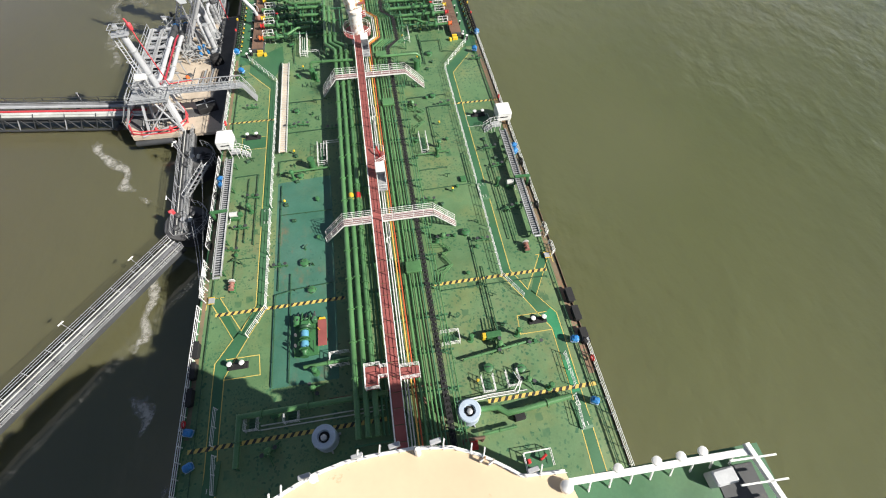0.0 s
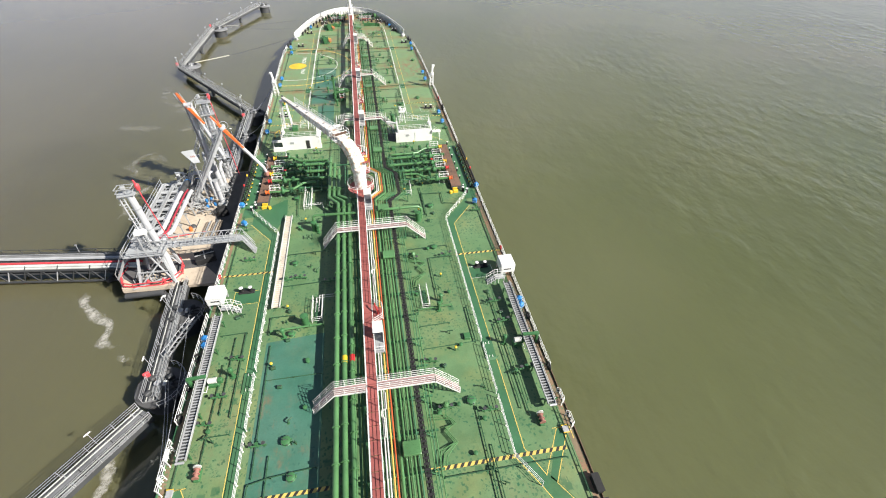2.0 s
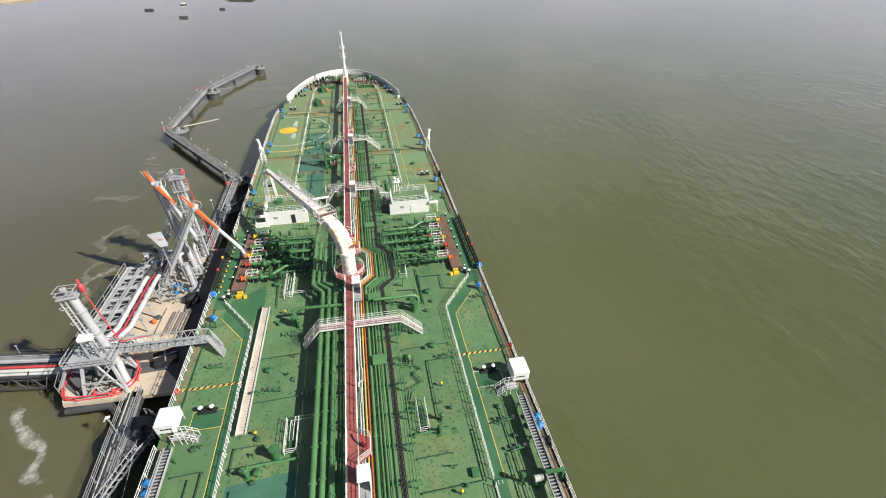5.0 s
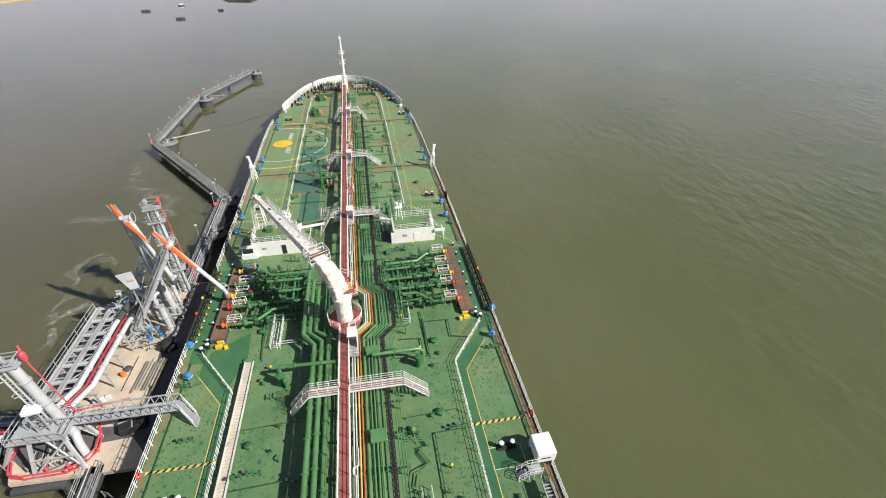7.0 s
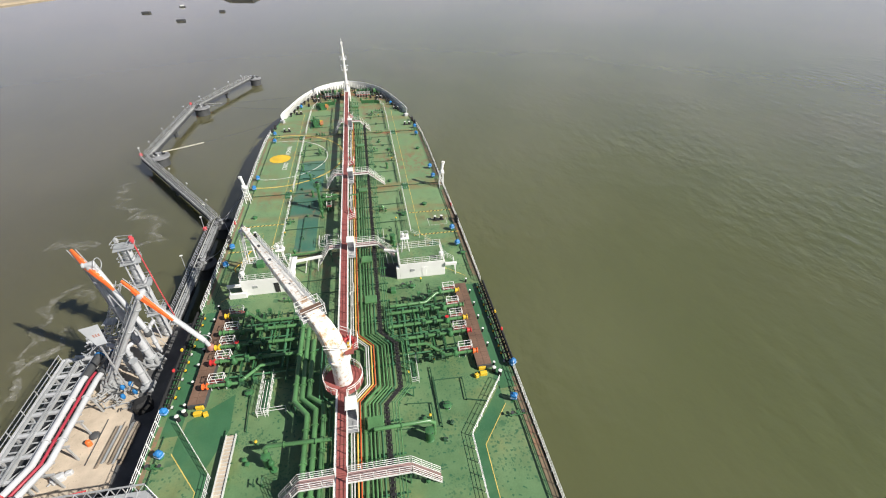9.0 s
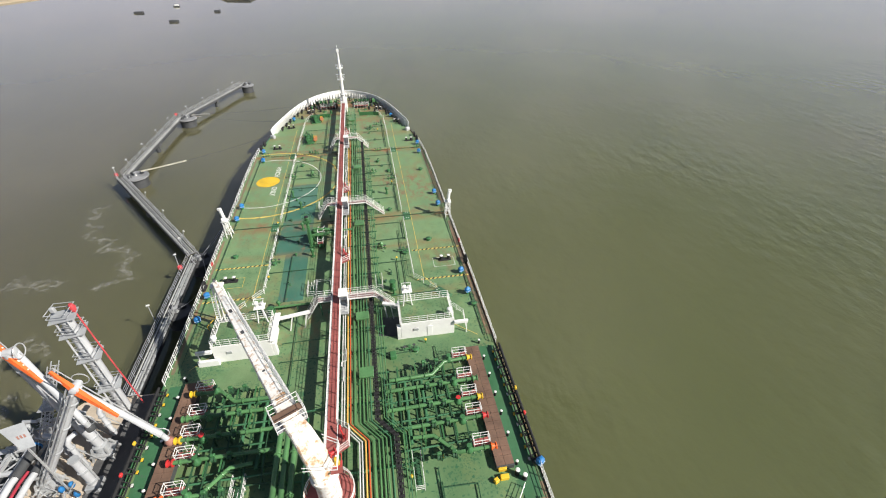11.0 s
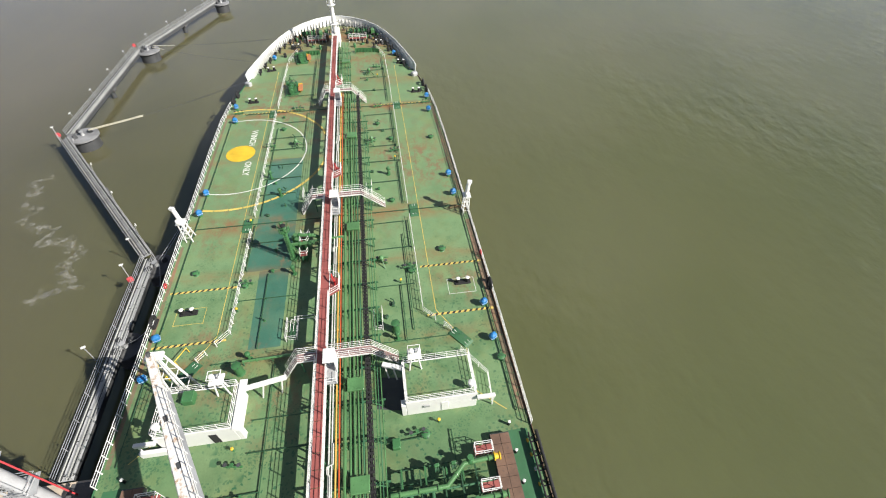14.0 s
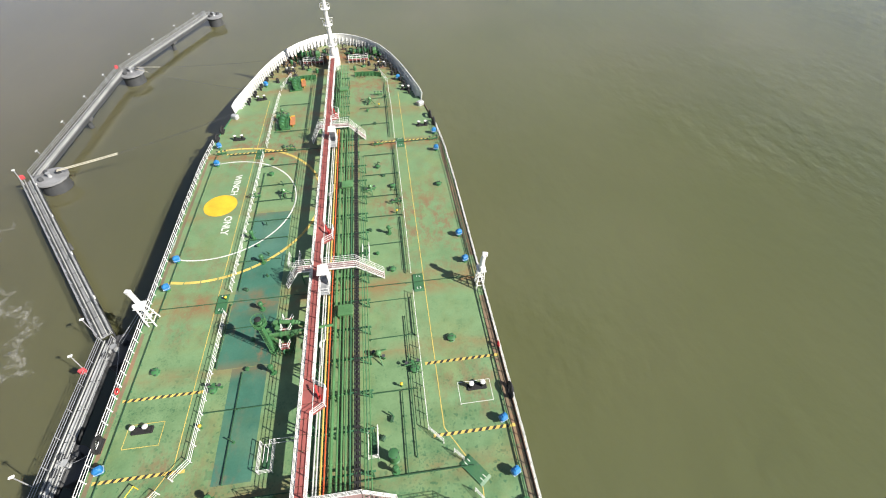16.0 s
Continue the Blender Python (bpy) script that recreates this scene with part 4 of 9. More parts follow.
def crossover(y, lt, lf, rt, rf):
    e = empty("crossover_bridge", (0, y, 0), "white railed footbridge across the pipes with stairs at both ends", "footbridge", "crossover bridges")
    for a, b in ((lt, -0.72), (0.52, rt)):
        part("walkway", G().box(((a + b) / 2, 0, CZ - 0.05), (b - a, 0.95, 0.08)), PINK, e, "pinkish worn grating")
        for s in (-0.5, 0.5):
            part("stringer", G().bar((a, s, CZ - 0.06), (b, s, CZ - 0.06), 0.06, 0.2), WHITE, e)
            for h in (0.36, 0.72, 1.08):
                part("handrail", G(True).tube([(a, s, CZ + h), (b, s, CZ + h)], 0.027, 5), WHITE, e)
            n = max(2, round((b - a) / 1.3))
            for i in range(n + 1):
                part("post", G().box((a + (b - a) * i / n, s, CZ + 0.5), (0.05, 0.05, 1.1)), WHITE, e)
    for t, f in ((lt, lf), (rt, rf)):
        for s in (-0.5, 0.5):
            part("stair_string", G().bar((t, s, CZ - 0.05), (f, s, 0.02), 0.05, 0.15), WHITE, e)
            for h in (0.36, 0.72, 1.08):
                part("stair_rail", G(True).tube([(t, s, CZ + h), (f, s, 0.02 + h)], 0.027, 5), WHITE, e)
            for i in range(4):
                k = i / 3
                part("post", G().box((t + (f - t) * k, s, CZ * (1 - k) + 0.52), (0.05, 0.05, 1.08)), WHITE, e)
        n = 14
        tr = shared("tread", lambda: G().box((0, 0, 0), (0.17, 0.9, 0.035)), PINK)
        for i in range(n):
            k = (i + 0.7) / n
            part("tread", tr, GALV, e).location = (t + (f - t) * k, 0, CZ * (1 - k))
    for x in (lt + 0.2, rt - 0.2):
        part("leg", G().bar((x, 0, CZ - 0.1), (x, 0, 0), 0.14), PIPED, e)


for c in CROSS:
    crossover(*c)


# monitor tee at the aft end of the catwalk
tee = G()
tee.prism([(-2.9, -11.9), (-1.6, -11.9), (-1.6, -10.9), (-0.66, -10.9), (-0.66, -9.9), (-1.4, -9.9), (-1.4, -9.6), (-2.9, -9.6)], CZ - 0.1, CZ - 0.01)
tee.prism([(0.46, -11.4), (2.4, -11.4), (2.4, -10.2), (0.46, -10.2)], CZ - 0.1, CZ - 0.01)
thing("tee_platform", tee, CATRED, "red grating side platforms at the catwalk's aft end", "platform")
guard_rail([(-0.7, -10.9, CZ), (-1.6, -10.9, CZ), (-1.6, -11.9, CZ), (-2.9, -11.9, CZ), (-2.9, -9.6, CZ), (-1.4, -9.6, CZ), (-1.4, -9.9, CZ), (-0.7, -9.9, CZ)], "white railing round a side platform of the catwalk", 1.05, 3, 1.2, 0.03)
guard_rail([(0.5, -11.4, CZ), (2.4, -11.4, CZ), (2.4, -10.2, CZ), (0.5, -10.2, CZ)], "white railing round a side platform of the catwalk", 1.05, 3, 1.2, 0.03)
for x, y in ((-2.6, -9.8), (-2.6, -11.7), (2.2, -11.2), (2.2, -10.4)):
    thing("trestle", G().bar((0, 0, CZ - 0.1), (0, 0, 0), 0.12), PIPED, "green steel leg under a catwalk platform", "support", at=(x, y, 0))

# ---- pipe runs ----


def pipe_run(name, pts, r, mat, label, seg=10, flange=6.0, group="deck pipes", feet=0.0):
    o = Vector(pts[0])
    e = empty(name, o, label, "pipe", group)
    q = [Vector(p) - o for p in pts]
    part("tube", G(True).tube(q, r, seg), mat, e)
    if feet:
        for a, b in zip(q, q[1:]):
            for p in along([a, b], feet):
                g = o.z + p.z
                part("stool", G().box((p.x, p.y, p.z - g / 2), (0.09, 0.09, g)), PIPED, e)
    if flange:
        for a, b in zip(q, q[1:]):
            d = b - a
            n = int(d.length / flange)
            for i in range(n):
                p = a + d * (i + 0.5) / n
                ax = d.normalized()
                key = f"flange_{r:.2f}_{mat.name}"
                me = shared(key, lambda: G(True).lathe((0, 0, 0), [(r * 1.45, -0.05), (r * 1.45, 0.05)], 12), mat)
                ob = part("flange", me, mat, e)
                ob.matrix_basis = Matrix.Translation(p) @ ax.to_track_quat("Z", "Y").to_matrix().to_4x4()
    return e


PZ = 2.25
for i, (x, yend, xo) in enumerate(((-4.0, 60.4, -5.55), (-3.1, 58.0, -4.75), (-2.22, 55.7, -3.95))):
    pipe_run("cargo_pipe", [(x, -16, PZ), (x, 44.6 + 0.5 * i, PZ), (xo, 46.6 + 0.2 * i, PZ), (xo, yend, PZ)], 0.29, PIPEG, "thick green cargo pipe on supports beside the catwalk", 14, 3.6)
for x, c, n in ((-2.95, YELLOW, "yellow"), (-2.1, RED, "red")):
    thing("pipe_band", G(True).lathe((0, 0, 0), [(0.315, -0.45), (0.315, 0.45)], 16, (0, 1, 0)), c, n + " marking band painted round a cargo pipe", "band", at=(-3.1 if n == "yellow" else -2.22, 13.0, PZ))
pipe_run("cargo_pipe", [(-1.65, -16, 1.9), (-1.65, 45, 1.9), (-2.9, 46.6, 1.9), (-2.9, 57.5, 1.9)], 0.12, PIPED, "thin dark green pipe beside the catwalk", 8, 8.0)
pipe_run("cargo_pipe", [(-1.2, -16, 1.9), (-1.2, 45.4, 1.9), (-2.4, 47.0, 1.9), (-2.4, 56, 1.9)], 0.09, PIPED, "thin dark green pipe beside the catwalk", 8, 8.0)
RIGHT = [(0.78, 0.075, PIPEC, "pale"), (1.06, 0.075, PIPEC, "pale"), (1.42, 0.085, PIPEY, "yellow"), (1.74, 0.075, PIPEO, "orange-red"), (2.2, 0.17, PIPEG, "green"), (2.75, 0.10, PIPEG, "green"), (3.15, 0.10, PIPEG, "green"), (3.55, 0.09, PIPEG, "green"), (3.98, 0.08, PIPED, "dark green"), (5.35, 0.06, PIPEG, "green"), (5.62, 0.05, PIPED, "dark green"), (5.95, 0.06, PIPEG, "green")]
for x, r, mat, cn in RIGHT:
    k = 0.12 * (x - 1)
    z = 2.3 if x < 2 else 1.9
    off = 1.85
    yf = 136.2 if x < 5 else 128
    run = [(x, -19 + k, z), (x, 45.4 - k, z), (x + off, 47.5 - k, z), (x + off, 53.4 + k, z), (x, 55.6 + k, z), (x, yf, z)]
    if 2 < x < 5:
        xf = 1.55 + 0.8 * (x - 2.2)
        run += [(xf, 138.8, z), (xf, 163, z)]
    pipe_run("service_pipe", run, r, mat, cn + " painted service pipe running along the deck", 8, 6.6)
for x in (0.8, 1.15):
    pipe_run("service_pipe", [(x, 138.0, 1.2), (x, 138.4, 1.9), (x, 163, 1.9)], 0.09, PIPEG, "green painted service pipe running along the foredeck", 8, 5.0)
# zig-zag loops in the pale pipes
for y in (5.5, 27.0, 64.0, 92.0, 118.0):
    pipe_run("expansion_loop", [(0.92, y - 2.6, 2.42), (0.92, y - 0.5, 2.42), (0.66, y - 0.3, 2.42), (0.66, y + 0.3, 2.42), (1.2, y + 0.5, 2.42), (1.2, y + 2.4, 2.42)], 0.06, PIPEC, "pale looped pipe with a relief bend", 6, 0)

# cable tray: black ladder
def cable_tray():
    line = [(4.62, -18), (4.62, 44.9), (6.45, 47.0), (6.45, 54.0), (4.62, 56.2), (4.62, 137)]
    e = empty("cable_tray", (0, 0, 1.75), "black ladder-type cable tray with bundled cables", "cable tray")
    for s in (-0.27, 0.27):
        part("side_bar", G().tube([(x + s, y, 0) for x, y in line], 0.05, 4), BLACK, e)
    for d in (-0.14, 0.12):
        part("cable", G(True).tube([(x + d, y, -0.04) for x, y in line], 0.055, 5), BLACK, e)
    part("base_plate", G().tube([(x, y, -0.14) for x, y in line], 0.16, 4), BLACK, e)
    rg = shared("rung", lambda: G().box((0, 0, 0.03), (0.54, 0.24, 0.05)), BLACK)
    for p in along([(x, y, 0) for x, y in line], 0.56):
        part("rung", rg, BLACK, e).location = p


cable_tray()

for y in (1.5, 30.5, 42.4, 62.4, 72.2, 96.4, 120.3, 151.4):
    x = 3.6 if y == 62.4 else 2.3 if y > 138 else 3.35
    thing("junction_box", G().box((0, 0, 0), (1.75, 1.5, 0.25), 0, 0.05).box((0.75, 0, -0.45), (0.08, 1.4, 0.8)).box((-0.75, 0, -0.45), (0.08, 1.4, 0.8)), PIPEG, "flat green cover plate over the service pipes", "cover", "pipe covers", at=(x, y, 2.3))

for i in range(45):
    y = -16.5 + i * 3.95
    if 44 < y < 57:
        a, b = -6.0, 8.2
    elif y >= 57:
        a, b = (-6.0 if y < 61 else -1.4), (6.3 if y < 128 else 5.2 if y < 137 else 3.4)
    else:
        a, b = -4.5, 6.3
    e = empty("pipe_support", (0, y, 0), "green steel pipe support frame", "support", "pipe supports")
    part("beam", G().bar((a, 0, 1.62), (b, 0, 1.62), 0.16, 0.2), PIPED, e)
    for x in (a + 0.3, -1.1, 2.4, b - 0.3):
        if x < b:
            part("leg", G().bar((x, 0, 1.6), (x, 0, 0), 0.14), PIPED, e)
    if y < 128:
        part("brace", G().bar((b - 1.6, 0, 1.55), (b - 0.35, 0, 0.1), 0.08), PIPED, e)

# cross-deck pipes
pipe_run("cross_pipe", [(-15.4, -16.5, 1.1), (-15.4, -11.9, 1.1), (-2.2, -12.1, 1.9), (-1.0, -12.1, 1.9)], 0.28, PIPEG, "thick green pipe crossing the deck", 12, 4.0, "deck pipes", 3.0)
pipe_run("cross_pipe", [(7.6, -14.9, 0.9), (9.6, -15.0, 0.9), (10.4, -15.7, 0.9), (12.0, -15.6, 0.9), (17.0, -15.1, 0.9)], 0.3, PIPEG, "thick green pipe crossing the deck", 12, 3.0, "deck pipes", 3.0)
pipe_run("cross_pipe", [(-13.5, -12.9, 0.5), (-1.5, -12.9, 0.5)], 0.06, PIPEC, "thin white pipe crossing the deck", 6, 0, "deck pipes", 2.4)
pipe_run("cross_pipe", [(-13.5, -13.3, 0.5), (-1.5, -13.3, 0.5)], 0.06, PIPEC, "thin white pipe crossing the deck", 6, 0, "deck pipes", 2.4)
pipe_run("cross_pipe", [(5.5, -13.7, 0.5), (13.0, -13.7, 0.5)], 0.06, PIPEC, "thin white pipe crossing the deck", 6, 0, "deck pipes", 2.4)
pipe_run("cross_pipe", [(3.2, 41.4, 2.55), (9.0, 41.5, 2.5), (9.6, 41.5, 2.0), (9.6, 41.5, 0.0)], 0.22, PIPEG, "green pipe crossing over the service pipes", 10, 3.0)
pipe_run("cross_pipe", [(-8.0, 41.3, 0.0), (-8.0, 41.3, 2.4), (-7.6, 41.3, 2.7), (-1.2, 41.0, 2.7)], 0.22, PIPEG, "green pipe crossing over the cargo pipes", 10, 3.0)
pipe_run("cross_pipe", [(-9.3, -7.9, 1.0), (-4.2, -7.7, 1.0)], 0.2, PIPEG, "green pipe crossing the deck", 10, 3.0, "deck pipes", 3.0)
pipe_run("cross_pipe", [(7.2, -9.6, 0.6), (15.3, -8.6, 0.6)], 0.13, PIPEG, "green pipe crossing the deck", 8, 3.0, "deck pipes", 3.0)
pipe_run("cross_pipe", [(-5.2, 94.4, 1.9), (2.0, 94.4, 2.4)], 0.17, PIPEG, "green pipe crossing under the catwalk", 8, 3.0, "deck pipes", 3.5)
pipe_run("cross_pipe", [(-9.3, 77.5, 0.9), (-3.0, 77.6, 0.9)], 0.16, PIPEG, "green pipe crossing the deck", 8, 3.0, "deck pipes", 3.0)
pipe_run("cross_pipe", [(-12.6, 20.0, 0.6), (-6.0, 20.2, 0.6)], 0.13, PIPEG, "green pipe crossing the deck", 8, 3.0, "deck pipes", 3.0)
pipe_run("cross_pipe", [(6.4, 20.6, 0.6), (11.0, 20.9, 0.6)], 0.13, PIPEG, "green pipe crossing the deck", 8, 3.0, "deck pipes", 3.0)
for y, a, b in ((101.2, -19.8, 19.6), (134.0, -17.4, 17.6), (78.0, -13.0, 15.5), (70.8, -7.5, -1.5), (67.5, -7.5, -1.5), (114.5, 5.5, 11.3), (124.8, 5.5, 11.3), (146.8, 5.2, 10.8), (86.5, 5.4, 10.9), (86.8, -11.5, -4.5), (108.0, -11.5, -6.0), (116.0, -11.5, -5.5), (13.0, -12.4, -6.0), (7.0, -18.3, -15.3), (-1.0, 6.3, 19.0)):
    pipe_run("deck_line", [(a, y, 0.22), (b, y, 0.22)], 0.06, LINEP, "thin dark green line crossing the deck on low stools", 6, 6.0, "deck lines", 4.2)
for x, a, b in ((-10.7, 103, 128), (9.2, 78, 86.5), (-8.2, 79.5, 91), (10.2, 79.5, 96), (-12.4, 2, 18), (10.9, 103, 114), (-16.8, 9.5, 20), (-17.6, 4, 16), (16.6, 4, 23), (15.9, 5, 17), (-11.0, -9, 4), (11.0, -9, 6), (11.6, -9.5, 1.5), (-6.4, 47, 53), (10.6, 42.6, 49)):
    pipe_run("deck_line", [(x, a, 0.22), (x, b, 0.22)], 0.055, LINEP, "thin dark green line along the deck on low stools", 6, 2.6, "deck lines", 2.6)
for s in (-1, 1):
    for a, b in ((-22, 8), (8, 46), (68, 100), (100, 134)):
        pipe_run("deck_line", [(s * 19.75, a, 0.25), (s * 19.75, b, 0.25)], 0.05, LINEP, "thin dark line along the deck edge", 6, 3.2, "deck lines", 3.2)

# framed runs of small pipe on deck, valve drums at the crossing pipes
AFT_RUNS = ([(5.6, 42.4), (10.6, 42.1), (10.4, 50.5)], [(10.5, 48.4), (14.1, 48.3), (14.0, 45.1), (16.5, 44.4)], [(-11.0, 45.2), (-11.6, 54.1), (-6.3, 54.0)], [(7.0, 45.6), (9.8, 45.3), (9.8, 42.6)], [(-13.2, 45.6), (-12.9, 41.7)], [(-12.7, -9.2), (-12.7, 1.4), (-10.6, 1.8), (-6.2, 2.1)], [(-18.6, 20.5), (-15.6, 20.6), (-15.6, 9.0)], [(-12.8, 19.8), (-12.8, 22.6), (-9.8, 22.6)], [(9.4, 22.6), (9.4, 31.0), (12.8, 31.0)], [(6.4, 33.4), (12.6, 33.6)], [(-12.4, 28.2), (-6.2, 28.4)], [(-11.8, 35.0), (-6.0, 35.2)], [(6.3, 14.4), (12.9, 14.6), (12.9, 20.4)],)
MID_RUNS = ([(6.3, 18.0), (10.2, 18.1)], [(6.2, 63.6), (12.6, 63.8), (12.6, 66.9)], [(6.0, 66.4), (10.2, 66.6)], [(-11.6, 63.7), (-6.0, 63.8)], [(6.0, 93.2), (11.2, 93.3), (11.2, 98.8)], [(5.8, 98.6), (10.6, 98.7)], [(-11.3, 97.0), (-6.0, 97.1)], [(-11.2, 92.0), (-11.2, 100.8)], [(5.6, 108.6), (10.9, 108.7)], [(5.6, 119.2), (10.9, 119.3)], [(-11.2, 112.0), (-5.4, 112.1)], [(-11.2, 120.6), (-5.4, 120.7)], [(-11.2, 124.4), (-5.6, 124.5)],)
FORE_RUNS = ([(-11.1, 129.8), (-5.6, 129.9)], [(5.6, 130.4), (10.9, 130.5)], [(5.4, 140.6), (10.6, 140.7)], [(5.4, 150.4), (10.2, 150.5)], [(-10.6, 140.4), (-4.6, 140.5)], [(-10.6, 150.2), (-4.8, 150.3)], [(-5.9, 62.5), (-5.9, 77.0)], [(-5.4, 120.0), (-5.4, 133.0)], [(-4.9, 136.0), (-4.9, 157.0)], [(11.0, 117.0), (11.0, 133.0)], [(10.5, 136.0), (10.5, 157.0)],)
for pl in AFT_RUNS + MID_RUNS + FORE_RUNS:
    pipe_run("deck_line", [(x, y, 0.26) for x, y in pl], 0.06, LINEP, "thin dark green line on low stools across the deck", 6, 5.0, "deck lines", 5.0)
for x, y in ((9.0, 40.9), (-8.0, 40.9), (8.0, 79.6), (-9.6, 76.6), (-8.3, 21.0)):
    e = empty("valve_drum", (x, y, 0), "dark green upright drum at the end of a crossing pipe", "drum", "valve drums")
    part("drum", G(True).lathe((0, 0, 0), [(0.52, 0), (0.52, 0.1), (0.45, 0.14), (0.45, 1.5), (0.52, 1.54), (0.52, 1.7), (0.2, 1.8)], 16), GREEN, e)
    for k in range(6):
        part("bolt", G().box((0.5 * math.cos(k * 1.05), 0.5 * math.sin(k * 1.05), 1.72), (0.08, 0.08, 0.08)), DARKST, e)
# ---- deck crane ----
def deck_crane():
    e = empty("deck_crane", (0, 48.2, 0), "white hose-handling deck crane with rust-stained boom, stowed over the port side", "crane")
    part("pedestal", G(True).lathe((0, 0, 0), [(1.25, 0), (1.2, 0.2), (1.05, 3.6), (1.05, 6.4), (1.25, 6.5), (1.25, 6.9), (1.12, 6.95)], 28), CRANE, e)
    part("platform", G(True).lathe((0, 0, CZ - 0.12), [(2.25, 0), (2.25, 0.1)], 32), CATRED, e, "round red platform")
    for h in (0.4, 0.75, 1.1):
        part("platform_rail", G(True).tube([(2.25 * math.cos(radians(a)), 2.25 * math.sin(radians(a)), CZ + h) for a in range(-75, 256, 10)], 0.04, 6), CRANE if h > 0.5 else CATRED, e)
    for a in range(-75, 256, 22):
        part("post", G().box((2.25 * math.cos(radians(a)), 2.25 * math.sin(radians(a)), CZ + 0.5), (0.06, 0.06, 1.15)), CRANE, e)
    for a in range(30, 360, 60):
        c, s = math.cos(radians(a)), math.sin(radians(a))
        part("bracket", G().bar((1.0 * c, 1.0 * s, 2.4), (2.1 * c, 2.1 * s, CZ - 0.12), 0.12), CRANE, e)
    tip, knee, root = Vector((-14.4, 25.9, 9.1)), Vector((-2.6, 3.4, 10.6)), Vector((0.15, -0.6, 8.3))
    # slewing house: rises from the pedestal and leans into the boom
    def box_beam(secs, name, label=""):
        g, d = G(), (tip - knee)
        side = Vector((d.y, -d.x, 0)).normalized()
        vs, fs = [], []
        for p, w, h, slope in secs:
            up = (Vector((0, 0, 1)) - Vector((d.x, d.y, 0)).normalized() * slope).normalized()
            c = 0.14
            for i, j in ((-1, -1 + c), (-1 + c, -1), (1 - c, -1), (1, -1 + c), (1, 1 - c), (1 - c, 1), (-1 + c, 1), (-1, 1 - c)):
                vs.append(p + side * i * w / 2 + up * j * h / 2)
        n = 8
        for k in range(len(secs) - 1):
            for i in range(n):
                j = (i + 1) % n
                fs.append((k * n + i, k * n + j, (k + 1) * n + j, (k + 1) * n + i))
        fs += [tuple(range(n))[::-1], tuple(range((len(secs) - 1) * n, len(secs) * n))]
        g.add(vs, fs)
        return part(name, g, CRUST if name == "slewing_house" else CRANE, e, label)

    box_beam([(Vector((0, 0, 6.8)), 2.1, 2.1, 1.6), (Vector((-0.1, 0.1, 7.7)), 2.1, 2.1, 1.1), (Vector((-0.6, 0.7, 9.0)), 2.0, 2.0, 0.8), (Vector((-1.5, 2.0, 10.1)), 1.8, 1.7, 0.45), (knee + Vector((0, 0, 0.02)), 1.55, 1.5, 0.12), (knee.lerp(tip, 0.1), 1.34, 1.44, 0.0)], "slewing_house", "rust-stained crane house and boom root")
    box_beam([(knee + Vector((0.3, -0.5, 0)), 1.35, 1.5, 0), (knee.lerp(tip, 0.08), 1.3, 1.4, 0), (knee.lerp(tip, 0.55), 1.05, 1.05, 0), (tip, 0.62, 0.6, 0)], "boom", "white boom with rust streaks")
    side = Vector(((tip - knee).y, -(tip - knee).x, 0)).normalized()
    a0, a1 = knee.lerp(tip, 0.03) + side * 0.9, knee.lerp(tip, 0.8) + side * 0.65
    for h in (0.55, 1.0):
        part("boom_rail", G(True).tube([a0 + Vector((0, 0, 0.5 + h)), a1 + Vector((0, 0, 0.4 + h))], 0.03, 5), WHITE, e)
    part("boom_walkway", G().bar(a0 + Vector((0, 0, 0.5)), a1 + Vector((0, 0, 0.4)), 0.35, 0.05), GALV, e)
    for i in range(16):
        p = a0.lerp(a1, i / 15)
        part("boom_post", G().bar(p + Vector((0, 0, 0.45)), p + Vector((0, 0, 1.5)), 0.045), WHITE, e)
    f = (knee - root).normalized()
    cage = G(True)
    for z in (0.4, 1.0, 1.6):
        ring = [knee + side * sx * 1.35 + Vector((-0.46, 0.89, 0)) * sy + Vector((0, 0, z)) for sx, sy in ((-1, -1.0), (-1, 1.0), (1, 1.0), (1, -1.0), (-1, -1.0))]
        cage.tube(ring, 0.035, 5)
    part("knee_cage", cage, WHITE, e)
    part("knee_floor", G().bar(knee + side * -1.3 + Vector((0, 0, 0.84)), knee + side * 1.3 + Vector((0, 0, 0.84)), 0.8, 0.06), TRAYBR, e, "brown timber tread over the boom")
    part("knee_wing", G().bar(knee + side * -1.3, knee + side * 1.3, 1.9, 0.06), GALV, e)
    for sx in (-1, 1):
        for sy in (-1, 0, 1):
            p = knee + side * sx * 1.35 + Vector((-0.46, 0.89, 0)) * sy
            part("cage_post", G().bar(p, p + Vector((0, 0, 1.6)), 0.05), WHITE, e)
    part("winch", G(True).lathe(Vector((1.0, 0.5, 9.0)), [(0.25, -0.35), (0.38, -0.3), (0.38, -0.22), (0.2, -0.2), (0.2, 0.2), (0.38, 0.22), (0.38, 0.3), (0.25, 0.35)], 16, side), RED, e, "small red winch")
    part("house_cage", G(True).tube([(-1.3, -1.0, 9.4), (1.5, -1.3, 9.4), (1.6, 1.0, 9.4), (0.2, 1.7, 9.6)], 0.04, 5).tube([(-1.3, -1.0, 9.9), (1.5, -1.3, 9.9), (1.6, 1.0, 9.9), (0.2, 1.7, 10.1)], 0.04, 5), WHITE, e)
    part("luffing_cylinder", G(True).tube([Vector((-0.5, 1.2, 7.4)), knee.lerp(tip, 0.16) + Vector((0, 0, -0.7))], 0.17, 10), CRANE, e)
